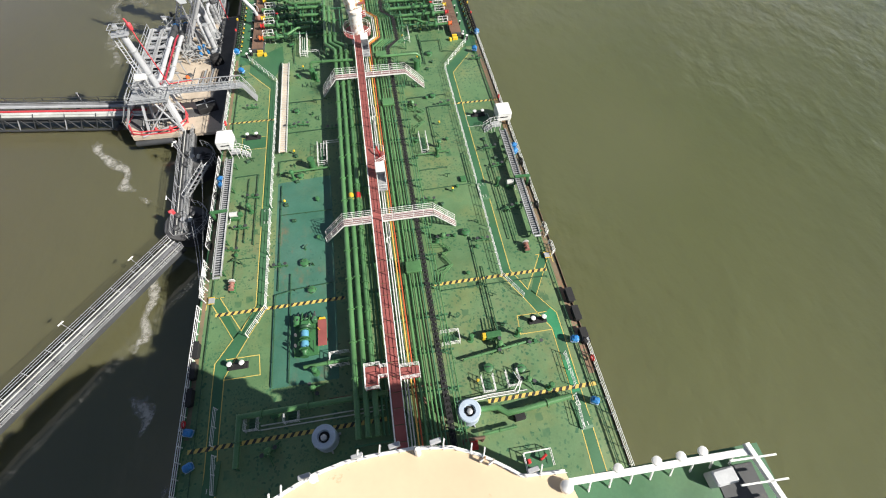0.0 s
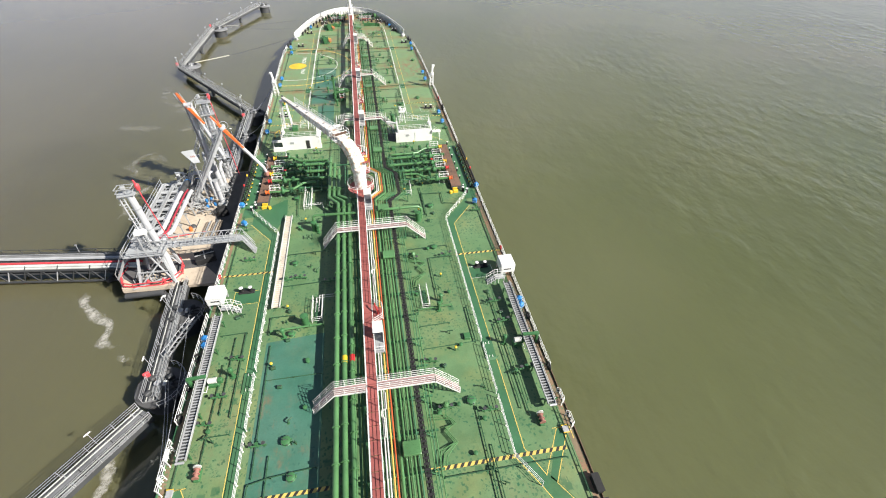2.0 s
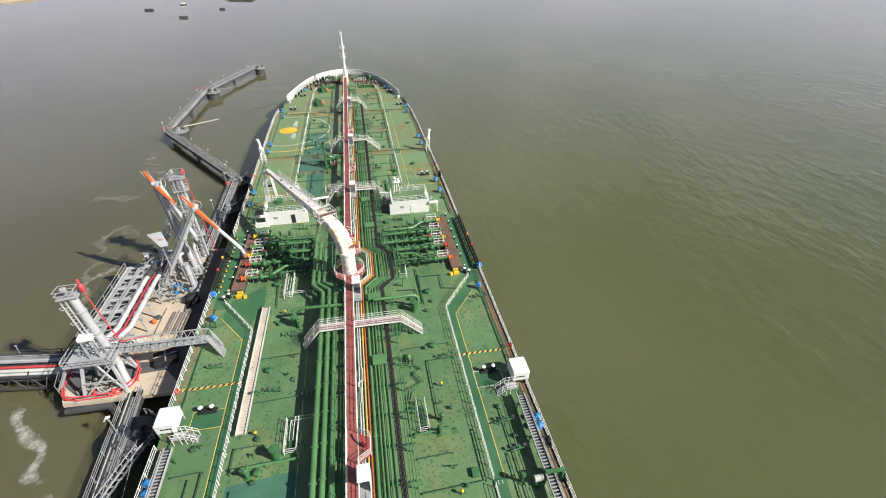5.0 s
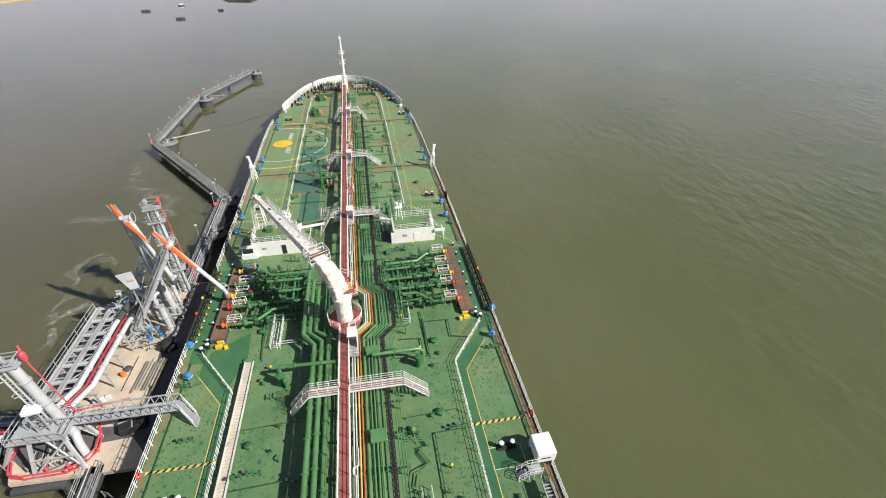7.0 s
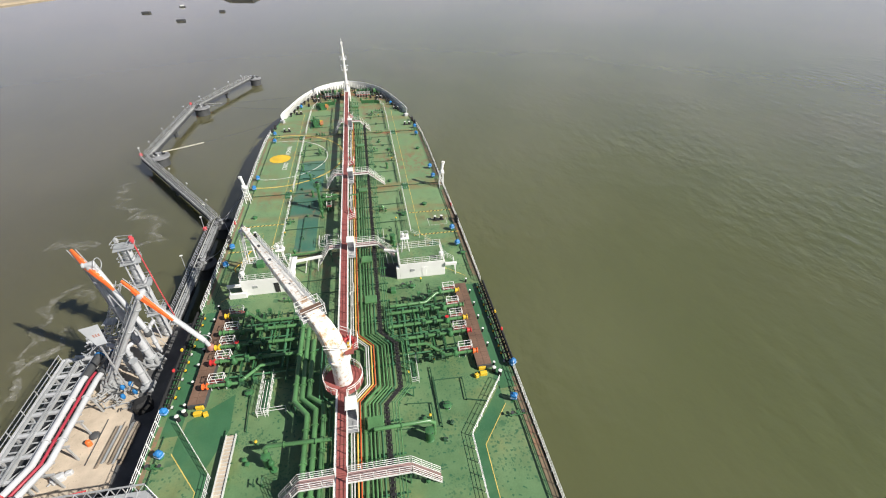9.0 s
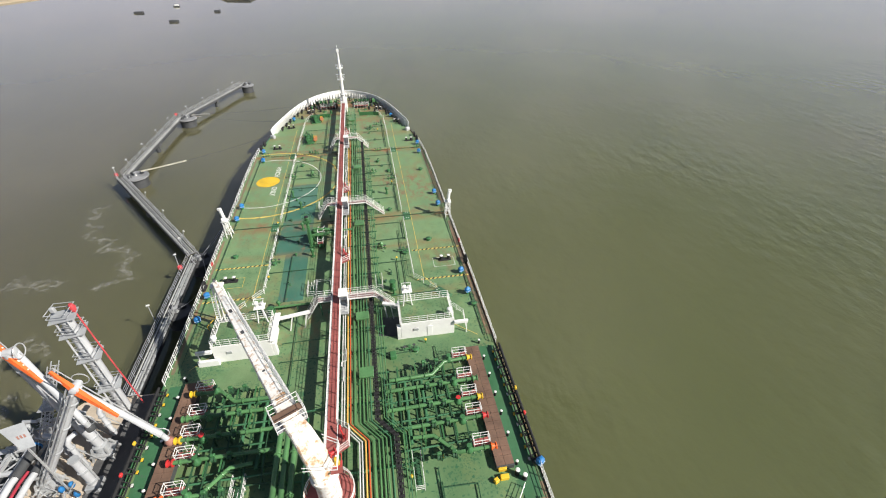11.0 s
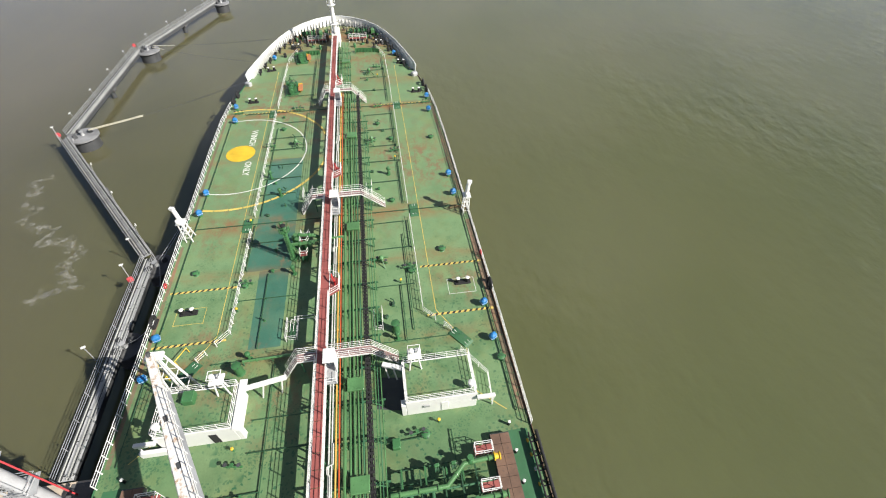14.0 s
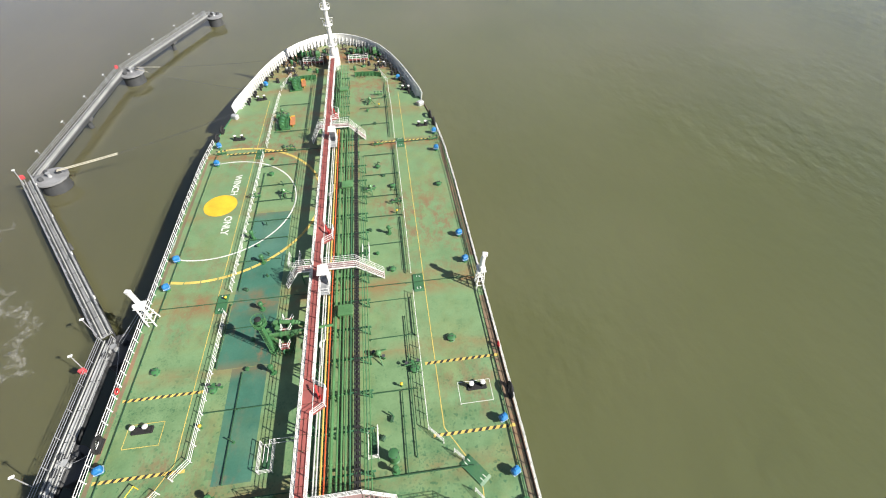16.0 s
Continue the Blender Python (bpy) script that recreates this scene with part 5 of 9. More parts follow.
    part("tip_sheave", G(True).lathe(tip + Vector((0, 0, 0.25)), [(0.35, -0.12), (0.35, 0.12)], 16, side), DARKST, e)
    part("hook_block", G().box(tip + Vector((0.25, -0.5, -0.75)), (0.35, 0.35, 0.7), 20, 0.05), YELLOW, e)
    for k in (0.24, 0.52, 0.7):
        p = knee.lerp(tip, k)
        part("boom_fitting", G().box(p + Vector((0, 0, 0.62 - 0.25 * k)), (0.35, 0.6, 0.16), 28, 0.04), DARKST, e, "dark greasy fitting on the boom")
        part("boom_lamp", G().box(p - side * (0.62 - 0.2 * k) + Vector((0, 0, 0.1)), (0.25, 0.35, 0.3), 28, 0.05), GALV, e)
    part("operator_stand", G().box((1.25, -0.3, 8.0), (1.0, 1.1, 0.08)), CATRED, e)
    part("operator_rail", G(True).tube([(0.8, -0.85, 9.0), (1.75, -0.85, 9.0), (1.75, 0.3, 9.0), (0.9, 0.3, 9.0)], 0.035, 5), RED, e)
    part("control_stand", G().box((1.3, 0.0, 8.45), (0.4, 0.35, 0.9), 0, 0.04), YELLOW, e)


deck_crane()


def boom_rest():
    e = empty("boom_rest", (-14.6, 74.6, 0), "white tubular boom rest with ladder and small platform", "boom rest")
    for x, y in ((-1.0, -0.6), (1.0, -0.6), (-1.0, 1.0), (1.0, 1.0)):
        part("leg", G(True).tube([(x, y, 0), (x * 0.45, y * 0.4, 8.2)], 0.12, 8), WHITE, e)
    for z in (2.5, 4.8, 6.8):
        k = 1 - 0.55 * z / 8.2
        q = [(-k, -0.6 * k, z), (k, -0.6 * k, z), (k, k, z), (-k, k, z), (-k, -0.6 * k, z)]
        part("tie", G(True).tube(q, 0.05, 5), WHITE, e)
    part("saddle", G().box((0.1, 0, 8.35), (1.6, 0.9, 0.25), 0, 0.05), WHITE, e)
    for s in (-0.25, 0.25):
        part("ladder_string", G().bar((-1.15 + s, -0.8, 0), (-0.55 + s, -0.4, 8.2), 0.05), WHITE, e)
    rg = shared("ladder_rung", lambda: G().box((0, 0, 0), (0.5, 0.04, 0.04)), WHITE)
    for i in range(22):
        k = i / 22
        part("rung", rg, WHITE, e).location = (-1.15 + 0.6 * k, -0.8 + 0.4 * k, 0.3 + 7.9 * k)


boom_rest()


# ---- midship deck houses ----
def deck_house(s):
    e = empty("deck_house", (s * 12.0, 69.1, 0), "low white steel deck house with a green railed roof", "deck house", "midship deck houses")
    w, d, h = 7.3, 4.7, 2.7
    part("body", G().box((0, d / 2, h / 2), (w, d, h), 0, 0.05), WHITE, e)
    part("roof", G().box((0, d / 2, h + 0.02), (w - 0.5, d - 0.45, 0.05)), DECK, e, "green painted roof")
    part("roof_lip", G().bar((-w / 2, 0.06, h + 0.06), (w / 2, 0.06, h + 0.06), 0.14, 0.14).bar((-s * w / 2, 0.1, h + 0.06), (-s * w / 2, d, h + 0.06), 0.14, 0.14), WHITE, e)
    q = [(-w / 2 + 0.12, 0.12), (w / 2 - 0.12, 0.12), (w / 2 - 0.12, d - 0.1), (-w / 2 + 0.12, d - 0.1), (-w / 2 + 0.12, 0.12)]
    for z in (0.38, 0.74, 1.1):
        part("roof_rail", G(True).tube([(x, y, h + z) for x, y in q], 0.028, 5), WHITE, e)
    for p in along([(x, y, h) for x, y in q], 1.2)[:-1]:
        part("rail_post", G().box((p.x, p.y, h + 0.55), (0.05, 0.05, 1.1)), WHITE, e)
    part("door", G().box((s * -0.6 + 0.9, -0.03, 1.05), (0.75, 0.06, 1.8), 0, 0.02), HOLE if s < 0 else WHITE, e, "dark open doorway" if s < 0 else "white closed door")
    part("vent_cover", G().box((-1.6, -0.05, 1.6), (0.7, 0.1, 0.4), 0, 0.03), GALV, e)
    # side plates along the front and out to the walkway
    part("wing_plate", G().box((s * (w / 2 + 0.9), -0.15, 2.2), (1.9, 0.35, 0.45), 0, 0.04).bar((s * (w / 2 + 1.7), -0.1, 2.1), (s * (w / 2 + 1.7), -0.1, 0), 0.12), WHITE, e)
    part("wing_plate", G().box((-s * (w / 2 + 0.25), 0.35, 1.1), (0.5, 0.7, 2.2), 0, 0.04), WHITE, e)
    inner = 4.6 if s < 0 else 2.1
    part("saddle_arm", G().bar((-s * w / 2, d - 0.7, h - 0.1), (-s * (w / 2 + inner), d + 0.1, h - 0.1), 0.5, 0.25).bar((-s * (w / 2 + inner * 0.5), d - 0.3, h - 0.1), (-s * (w / 2 + inner * 0.35), d - 0.5, 0.0), 0.14).bar((-s * (w / 2 + inner * 0.9), d, h - 0.1), (-s * (w / 2 + inner * 0.78), d - 0.2, 0.0), 0.14), WHITE, e)
    if s < 0:
        part("side_band", G().box((w / 2 + 0.32, d / 2 + 0.1, h + 0.1), (0.75, d + 0.5, 0.2), 0, 0.04), WHITE, e)
        part("front_skirt", G().box((-4.3, -0.3, 0.45), (2.6, 0.4, 0.9), 0, 0.05), WHITE, e)
    # lamp mast
    m = -s * 2.3
    for dx, dy in ((-0.45, -0.3), (0.45, -0.3), (0, 0.5)):
        part("mast_leg", G(True).tube([(m + dx * 1.4, 4.0 + dy * 1.4, h), (m + dx * 0.7, 4.0 + dy * 0.7, h + 2.5)], 0.09, 6), WHITE, e)
    part("mast_platform", G().box((m, 4.0, h + 2.55), (1.4, 1.2, 0.1), 0, 0.03), WHITE, e)
    part("mast_lamp", G(True).lathe((m - 0.3, 4.0, h + 2.6), [(0.2, 0), (0.28, 0.3), (0.28, 0.7), (0.12, 0.85)], 12), WHITE, e)
    part("mast_lamp", G(True).lathe((m + 0.35, 4.1, h + 2.6), [(0.2, 0), (0.25, 0.3), (0.25, 0.5), (0.1, 0.6)], 12), WHITE, e)
    part("mast_rail", G(True).tube([(m - 0.6, 3.5, h + 3.4), (m + 0.6, 3.5, h + 3.4), (m + 0.6, 4.5, h + 3.4), (m - 0.6, 4.5, h + 3.4), (m - 0.6, 3.5, h + 3.4)], 0.04, 5), WHITE, e)
    part("searchlight", G(True).lathe((s * 3.1, 0.7, h), [(0.1, 0), (0.1, 0.8), (0.35, 0.85), (0.35, 1.3), (0.2, 1.4)], 12), WHITE, e)
    part("roof_box", G().box((s * 1.0, 3.6, h + 0.45), (1.1, 1.2, 0.8), 0, 0.05), GREEN, e) if s < 0 else None


deck_house(-1)
deck_house(1)
# shade of the dark gap beside the house, laid down as a dark sheet
shade_patch = G().prism([(5.2, 70.2), (8.2, 69.6), (8.3, 73.4), (5.5, 73.8)], 0.0, 0.012)
thing("deck_shade_patch", shade_patch, DARKST, "dark patch for the shaded gap beside the deck house", "plate", kind="structure")


# ---- cargo manifolds ----
COLS = ["orange", "red", "yellow", "green", "yellow"]
COLM = {"orange": ORANGE, "red": RED, "yellow": YELLOW, "green": PIPEG}


def manifold(s):
    e = empty("drip_tray", (s * 17.25, 57.5, 0), "long brown timber-topped drip tray at the cargo manifold", "drip tray", "drip trays")
    part("tray", G().box((0, 0, 0.33), (1.95, 16.4, 0.66), 0, 0.03), DARKST, e)
    bd = shared("board", lambda: G().box((0, 0, 0), (0.92, 0.98, 0.05)), TRAYBR)
    for i in range(32):
        part("board", bd, TRAYBR, e).location = ((-0.475, 0.475)[i % 2], -7.6 + (i // 2) * 1.013, 0.69)
    for i, (y, col) in enumerate(zip((51.2, 54.9, 57.4, 60.0, 63.3), COLS)):
        z = 1.45
        if i == 0:
            pts = [(16.4, y, z), (12.6, y - 0.1, z), (10.4, y + 2.2, z), (8.2, y + 2.3, z)]
        elif i == 4:
            pts = [(16.4, y, z), (13.2, y - 0.2, z), (11.4, y - 1.9, z), (6.2, y - 2.0, z)]
        else:
            pts = [(16.2, y, z), (5.6, y - 0.2, z)]
        r = 0.225 if i else 0.2
        pipe_run("manifold_pipe", [(s * a, b, c) for a, b, c in pts], r, PIPEG, f"green manifold pipe ending in a {col} reducer", 12, 1.5, "manifold pipes")
        k = G(True).lathe((0, 0, 0), [(0.42, -0.08), (0.42, 0.02), (0.3, 0.04), (0.26, 0.42), (0.38, 0.44), (0.38, 0.54)], 16, (s, 0, 0))
        thing("reducer", k, COLM[col], f"{col} painted flanged reducer on a manifold pipe", "reducer", "reducers", at=(s * 16.2, y, z))
        v = empty("valve", (s * 13.8, y - (0.3 if 0 < i < 4 else 0), z), "green valve with a handwheel on a manifold pipe", "valve", "manifold valves")
        part("body", G(True).lathe((0, 0, -0.35), [(0.3, 0), (0.42, 0.2), (0.42, 0.5), (0.2, 0.75), (0.12, 1.1)], 12), GREEN, v)
        part("handwheel", G(True).lathe((0, 0, 0.8), [(0.28, 0), (0.28, 0.05)], 14), RED if i == 2 else GREEN, v)
        pl = empty("valve_platform", (s * 15.3, y + 0.9, 0), "white railed valve platform with a red tread beside a manifold pipe", "platform", "valve platforms")
        part("tread", G().box((0, 0, 1.0), (1.75, 0.9, 0.06)), CATRED, pl)
        for a in (-0.85, 0.0, 0.85):
            for b in (-0.45, 0.45):
                part("post", G().bar((a, b, 0), (a, b, 2.0), 0.05), WHITE, pl)
        for zz in (1.5, 2.0):
            part("rail", G(True).tube([(-0.85, -0.45, zz), (0.85, -0.45, zz), (0.85, 0.45, zz), (-0.85, 0.45, zz), (-0.85, -0.45, zz)], 0.038, 5), WHITE, pl)
        # paired valves, drain cocks and a spool on each pipe
        for k, x in enumerate((12.2, 10.6)):
            w = empty("valve", (s * x, y - 0.25, z), "dark green butterfly valve with an actuator on a manifold pipe", "valve", "manifold valves")
            part("body", G(True).lathe((0, 0, 0), [(0.36, -0.2), (0.36, -0.12), (0.28, -0.1), (0.28, 0.1), (0.36, 0.12), (0.36, 0.2)], 14, (1, 0, 0)), LINEP, w)
            part("actuator", G().box((0, 0.1, 0.5), (0.5, 0.3, 0.32), 10 * k, 0.05), GREEN, w)
            part("stem", G(True).tube([(0, 0.1, 0.2), (0, 0.1, 0.4)], 0.08, 6), LINEP, w)
            part("drain", G(True).tube([(0.4, 0, 0), (0.4, 0.3, -0.3), (0.4, 0.3, -z)], 0.05, 6), LINEP, w)
    for x, (a, b) in ((6.2, (53.4, 61.8)), (8.0, (53.2, 62.0)), (10.0, (54.6, 61.6))):
        pipe_run("manifold_header", [(s * x, a, 0.75), (s * x, b, 0.75)], 0.2, PIPED, "dark green header pipe joining the manifold pipes", 10, 3.0, "manifold pipes")
    for y in (51.9, 53.6, 55.4, 58.0, 60.7, 62.4):
        pipe_run("manifold_line", [(s * 15.4, y, 0.6), (s * 6.0, y - 0.2, 0.6)], 0.07, LINEP, "thin dark line low between the manifold pipes", 6, 1.7, "manifold pipes")
    for x in (7.2, 9.0, 11.2, 12.8, 14.2):
        thing("manifold_beam", G().bar((0, 50.9, 1.12), (0, 63.2, 1.12), 0.14, 0.16).bar((0, 52.0, 1.1), (0, 52.0, 0), 0.12).bar((0, 57.0, 1.1), (0, 57.0, 0), 0.12).bar((0, 62.2, 1.1), (0, 62.2, 0), 0.12), LINEP, "dark green beam on posts under the manifold pipes", "support", "manifold beams", at=(s * x, 0, 0))
    for y in (52.6, 56.1, 58.7, 61.4):
        pipe_run("manifold_line", [(s * 15.8, y, 0.95), (s * 5.5, y - 0.2, 0.95)], 0.11, PIPED, "thin dark green line between the manifold pipes", 8, 2.5, "manifold pipes")
    for y in (54.0, 58.9, 62.6):
        for x in (7.3, 9.5, 11.5, 13.0):
            thing("pipe_stool", G().bar((0, -0.9, 0), (0, -0.7, 1.15), 0.12).bar((0, 0.9, 0), (0, 0.7, 1.15), 0.12).bar((0, -0.9, 1.1), (0, 0.9, 1.1), 0.16), GREEN, "green steel stool carrying the manifold pipes", "support", "pipe stools", at=(s * x, y, 0))
    for y in (49.6, 52.9, 55.6, 58.2, 61.0, 63.8, 66.6):
        b = empty("bitt", (s * 18.55, y, 0), "small black bitt with a white cap beside the drip tray", "bitt", "manifold bitts")
        part("post", G(True).lathe((0, 0, 0), [(0.14, 0), (0.14, 0.65)], 10), BLACK, b)
        part("cap", G(True).lathe((0, 0, 0.65), [(0.16, 0), (0.16, 0.08), (0.1, 0.12)], 10), WHITE, b)
    for i in range(12):
        y = 49.8 + i * 1.35
        b = empty("hose_fender", (edge_x(s, y) - s * 0.1, y, 0), "black rubber-faced hose rail segment at the deck edge", "hose rail", "hose rails")
        part("roller", G(True).tube([(0, -0.66, 0.95), (0, 0.66, 0.95)], 0.17, 10), BLACK, b)
        part("inner_bar", G(True).tube([(-s * 0.75, -0.66, 0.6), (-s * 0.75, 0.66, 0.6)], 0.09, 8), BLACK, b)
        part("post", G().box((0, 0, 0.5), (0.14, 0.14, 1.0)), DARKST, b)
        part("bracket", G().bar((0, -0.3, 0.85), (-s * 0.75, -0.3, 0.6), 0.12).bar((0, 0.35, 0.85), (-s * 0.75, 0.1, 0.6), 0.1).bar((-s * 0.75, 0, 0.6), (-s * 0.85, 0, 0), 0.1), BLACK, b)
        part("mark", G().box((-s * 0.95, 0, 0.3), (0.2, 0.34, 0.1)), (YELLOW if i % 3 else PIPEC), b)
        part("mark_foot", G().box((-s * 0.95, 0, 0.13), (0.12, 0.2, 0.26)), BLACK, b)
    for y, m, n in ((54.0, YELLOW, "yellow"), (50.6, RED, "red")):
        thing("rail_marker", G().box((0, 0, 0), (0.26, 0.4, 0.3), 0, 0.05), m, n + " marker box on the hose rail", "marker", at=(edge_x(s, y) - s * 0.1, y + 4, 1.25))
    for x, y in ((18.3, 48.6), (18.9, 48.0)):
        b = empty("bitt", (s * x, y, 0), "black bitt with a white cap near the manifold", "bitt", "manifold bitts")
        part("post", G(True).lathe((0, 0, 0), [(0.24, 0), (0.24, 0.8)], 12), BLACK, b)
        part("cap", G(True).lathe((0, 0, 0.8), [(0.24, 0), (0.24, 0.1), (0.12, 0.15)], 12), WHITE, b)
    for y in (48.4, 49.3):
        thing("spill_kit", G().box((0, 0, 0.25), (0.9, 0.45, 0.5), 0, 0.04), YELLOW, "yellow equipment box by the manifold", "box", "yellow boxes", at=(s * 16.9, y, 0))
    thing("hose_crate", G().box((0, 0, 0.25), (0.5, 0.45, 0.5), 20, 0.05), YELLOW, "small yellow crate by the manifold", "crate", at=(s * 16.0, 48.2, 0))


manifold(-1)
manifold(1)
# ---- walkway rails on deck ----
for s in (-1, 1):
    lab = "white pipe railing beside the deck walkway"
    runs = [[(13.65, 0.0), (13.65, 6.6)], [(13.65, 7.2), (13.65, 13.8)], [(13.65, 14.6), (13.65, 22.0)], [(13.65, 22.3), (13.65, 31)], [(13.65, 31.3), (13.65, 40.4)], [(13.65, 40.4), (18.6, 47.2)], [(13.6, 0.0), (15.5, -3.2)], [(18.0, -10.5), (18.0, -14.0)], [(17.7, -14.9), (17.5, -18.2)],
            [(11.55, 82), (11.55, 93)], [(11.55, 93.2), (11.55, 99.4)], [(11.55, 103), (11.55, 114)], [(11.55, 114.2), (11.55, 125)], [(11.55, 125.2), (11.55, 133.2)], [(11.4, 135.8), (11.4, 145)], [(11.4, 145.6), (11.2, 155)], [(11.2, 157.2), (9.6, 162.8)], [(11.55, 82), (12.9, 80.5)], [(13.8, 79.5), (14.6, 78.6)]]
    if s > 0:
        runs += [[(15.2, 75.8), (17.6, 72.4), (17.4, 69.4)]]
    for r in runs:
        guard_rail([(s * x, y, 0) for x, y in r], lab, 1.0, 3, 1.5, 0.027, WHITE, "walkway railings", "walkway_railing")


# ---- mooring gear ----
def bollard_pair(x, y, rz=0.0, r=0.24):
    e = empty("bollards", (x, y, 0), "pair of black mooring bollards with white caps on a low base", "bollard", "mooring bollards")
    e.rotation_euler.z = radians(rz)
    part("base", G().box((0, 0, 0.09), (2.1, 0.75, 0.18), 0, 0.05), BLACK, e)
    for a in (-0.62, 0.62):
        pb = part("post", G(True).lathe((a, 0, 0.18), [(r, 0), (r, 0.62), (r * 1.2, 0.68)], 16), BLACK, e)
        part("cap", G(True).lathe((a, 0, 0.86), [(r * 1.15, 0), (r * 1.15, 0.06), (r * 0.95, 0.1)], 18), WHITE, pb, "white painted cap")


for s in (-1, 1):
    for x, y in ((16.3, -6.3), (16.8, 28.2), (17.25, 85.9), (16.8, 139.2), (14.8, 153.7), (10.2, 166.0)):
        bollard_pair(s * x, y, -s * 12 if y > 150 else 0)
    for y in (-4.0, -6.3, -9.0):
        e = empty("fairlead", (s * 20.75, y, 0), "heavy black roller fairlead at the deck edge", "fairlead", "fairleads")
        part("frame", G().box((0, 0, 0.35), (0.75, 1.7, 0.7), 0, 0.12), BLACK, e)
        part("rim", G().box((0, 0, 0.72), (0.8, 1.75, 0.08), 0, 0.02), BLACK, e)
    for y in (139.5, 142.2, 84.8, 13.5, 17.5, 9.6):
        e = empty("panama_chock", (edge_x(s, y) - s * 0.25, y, 0), "black cast steel chock at the deck edge", "chock", "chocks")
        k = 0.62 if y < 20 else 1.0
        part("ring", G(True).tube([(0, 0.75 * k * math.cos(a), k * (0.62 + 0.5 * math.sin(a))) for a in [i * math.pi / 8 for i in range(17)]], 0.19 * k, 8), BLACK, e)
        part("foot", G().box((0, 0, 0.12 * k), (0.6 * k, 1.5 * k, 0.24 * k), 0, 0.05), BLACK, e)
    for y in (152.5, 155.5, 158.5, 161.5, 164.0, 166.5, 169.0, 171.2):
        for d in (-0.6, 0.6):
            x = edge_x(s, y) - s * 1.5
            thing("roller_bitt", G(True).lathe((0, 0, 0), [(0.2, 0), (0.2, 0.5), (0.32, 0.55), (0.32, 0.8), (0.2, 0.85)], 12), BLACK, "black roller pedestal inside the bow bulwark", "roller", "bow rollers", at=(x, y + d, 0))
    thing("chain_block", G().box((0, 0, 0.4), (1.3, 1.0, 0.8), 30 * s, 0.15), GALV, "grey steel mooring block at the end of the bulwark", "block", at=(edge_x(s, 147) - s * 0.9, 147.0, 0))


def mooring_winch(x, y, rz=0.0, drums=GREEN, plat=PLATF, label="dark green mooring winch with rope drums and a brown operating platform"):
    e = empty("mooring_winch", (x, y, 0), label, "winch", "mooring winches")
    e.rotation_euler.z = radians(rz)
    part("bed", G().box((0, 0, 0.15), (2.6, 4.4, 0.3), 0, 0.05), GREEN, e)
    for d in (-1.9, -0.7, 0.5, 1.7):
        part("bearing", G().box((0, d, 0.75), (0.7, 0.22, 1.0), 0, 0.08), GREEN, e)
    for d in (-1.3, -0.1):
        dr = part("drum", G(True).lathe((0, d, 1.0), [(0.58, -0.46), (0.58, -0.41), (0.3, -0.4), (0.3, 0.4), (0.58, 0.41), (0.58, 0.46)], 20, (0, 1, 0)), GREEN, e)
        part("rope", G(True).lathe((0, d, 1.0), [(0.40, -0.39), (0.43, 0), (0.40, 0.39)], 18, (0, 1, 0)), PIPED if drums is GREEN else drums, dr)
    part("gearbox", G().box((0.1, 1.15, 0.75), (1.1, 0.7, 1.0), 0, 0.12), GREEN, e)
    part("gear_cover", G(True).lathe((0.1, 0.7, 0.95), [(0.6, -0.12), (0.66, 0), (0.6, 0.12)], 16, (0, 1, 0)), LINEP, e)
    for k in range(5):
        part("guard_frame", G().bar((-1.2 + 0.5 * k, -1.9 + 0.3 * (k % 2), 0.3), (-1.0 + 0.5 * k, -1.7 + 0.6 * (k % 3), 1.5 + 0.15 * (k % 2)), 0.08), LINEP, e)
    part("motor", G(True).tube([(-0.9, 1.1, 0.9), (-0.9, 2.1, 0.9)], 0.35, 12), GREEN, e)
    part("warping_head", G(True).lathe((0, -2.0, 1.0), [(0.4, 0), (0.25, -0.2), (0.28, -0.5), (0.42, -0.6)], 16, (0, 1, 0)), GREEN, e)
    part("platform", G().box((1.75, 0.1, 0.5), (0.95, 3.0, 0.1), 0, 0.02), plat, e)
    for d in (-1.2, 0.1, 1.3):
        part("platform_leg", G().box((1.75, d, 0.24), (0.1, 0.1, 0.48)), YELLOW, e)
    part("platform_end", G().box((1.75, 1.78, 0.42), (0.7, 0.22, 0.35), 0, 0.03), YELLOW, e)
    for k in range(6):
        part("pipe", G(True).tube([(-1.3 + 0.45 * k, 2.3, 0.2), (-1.3 + 0.45 * k, 2.5 + 0.1 * (k % 3), 0.5), (-1.1 + 0.4 * k, 1.5, 1.2 + 0.15 * (k % 2))], 0.07, 6), DARKST if k % 2 else GREEN, e)
    part("brake_wheel", G(True).lathe((-0.95, -1.3, 1.25), [(0.22, 0), (0.22, 0.05)], 12, (1, 0, 0.4)), DARKST, e)
    part("brake_wheel", G(True).lathe((-0.95, -0.1, 1.25), [(0.22, 0), (0.22, 0.05)], 12, (1, 0, 0.4)), DARKST, e)
    part("control_box", G().box((1.0, 1.6, 0.75), (0.5, 0.5, 0.9), 0, 0.05), PIPED, e)
    part("lever", G().bar((1.5, 0.4, 0.5), (1.4, 0.4, 1.3), 0.07), YELLOW, e)


mooring_winch(-9.2, -4.2, 0, SKYBL, CATRED, "green mooring winch with light blue drums and a red operating platform")
mooring_winch(-8.4, 158.6, 8)
mooring_winch(-9.3, 143.4, 4)


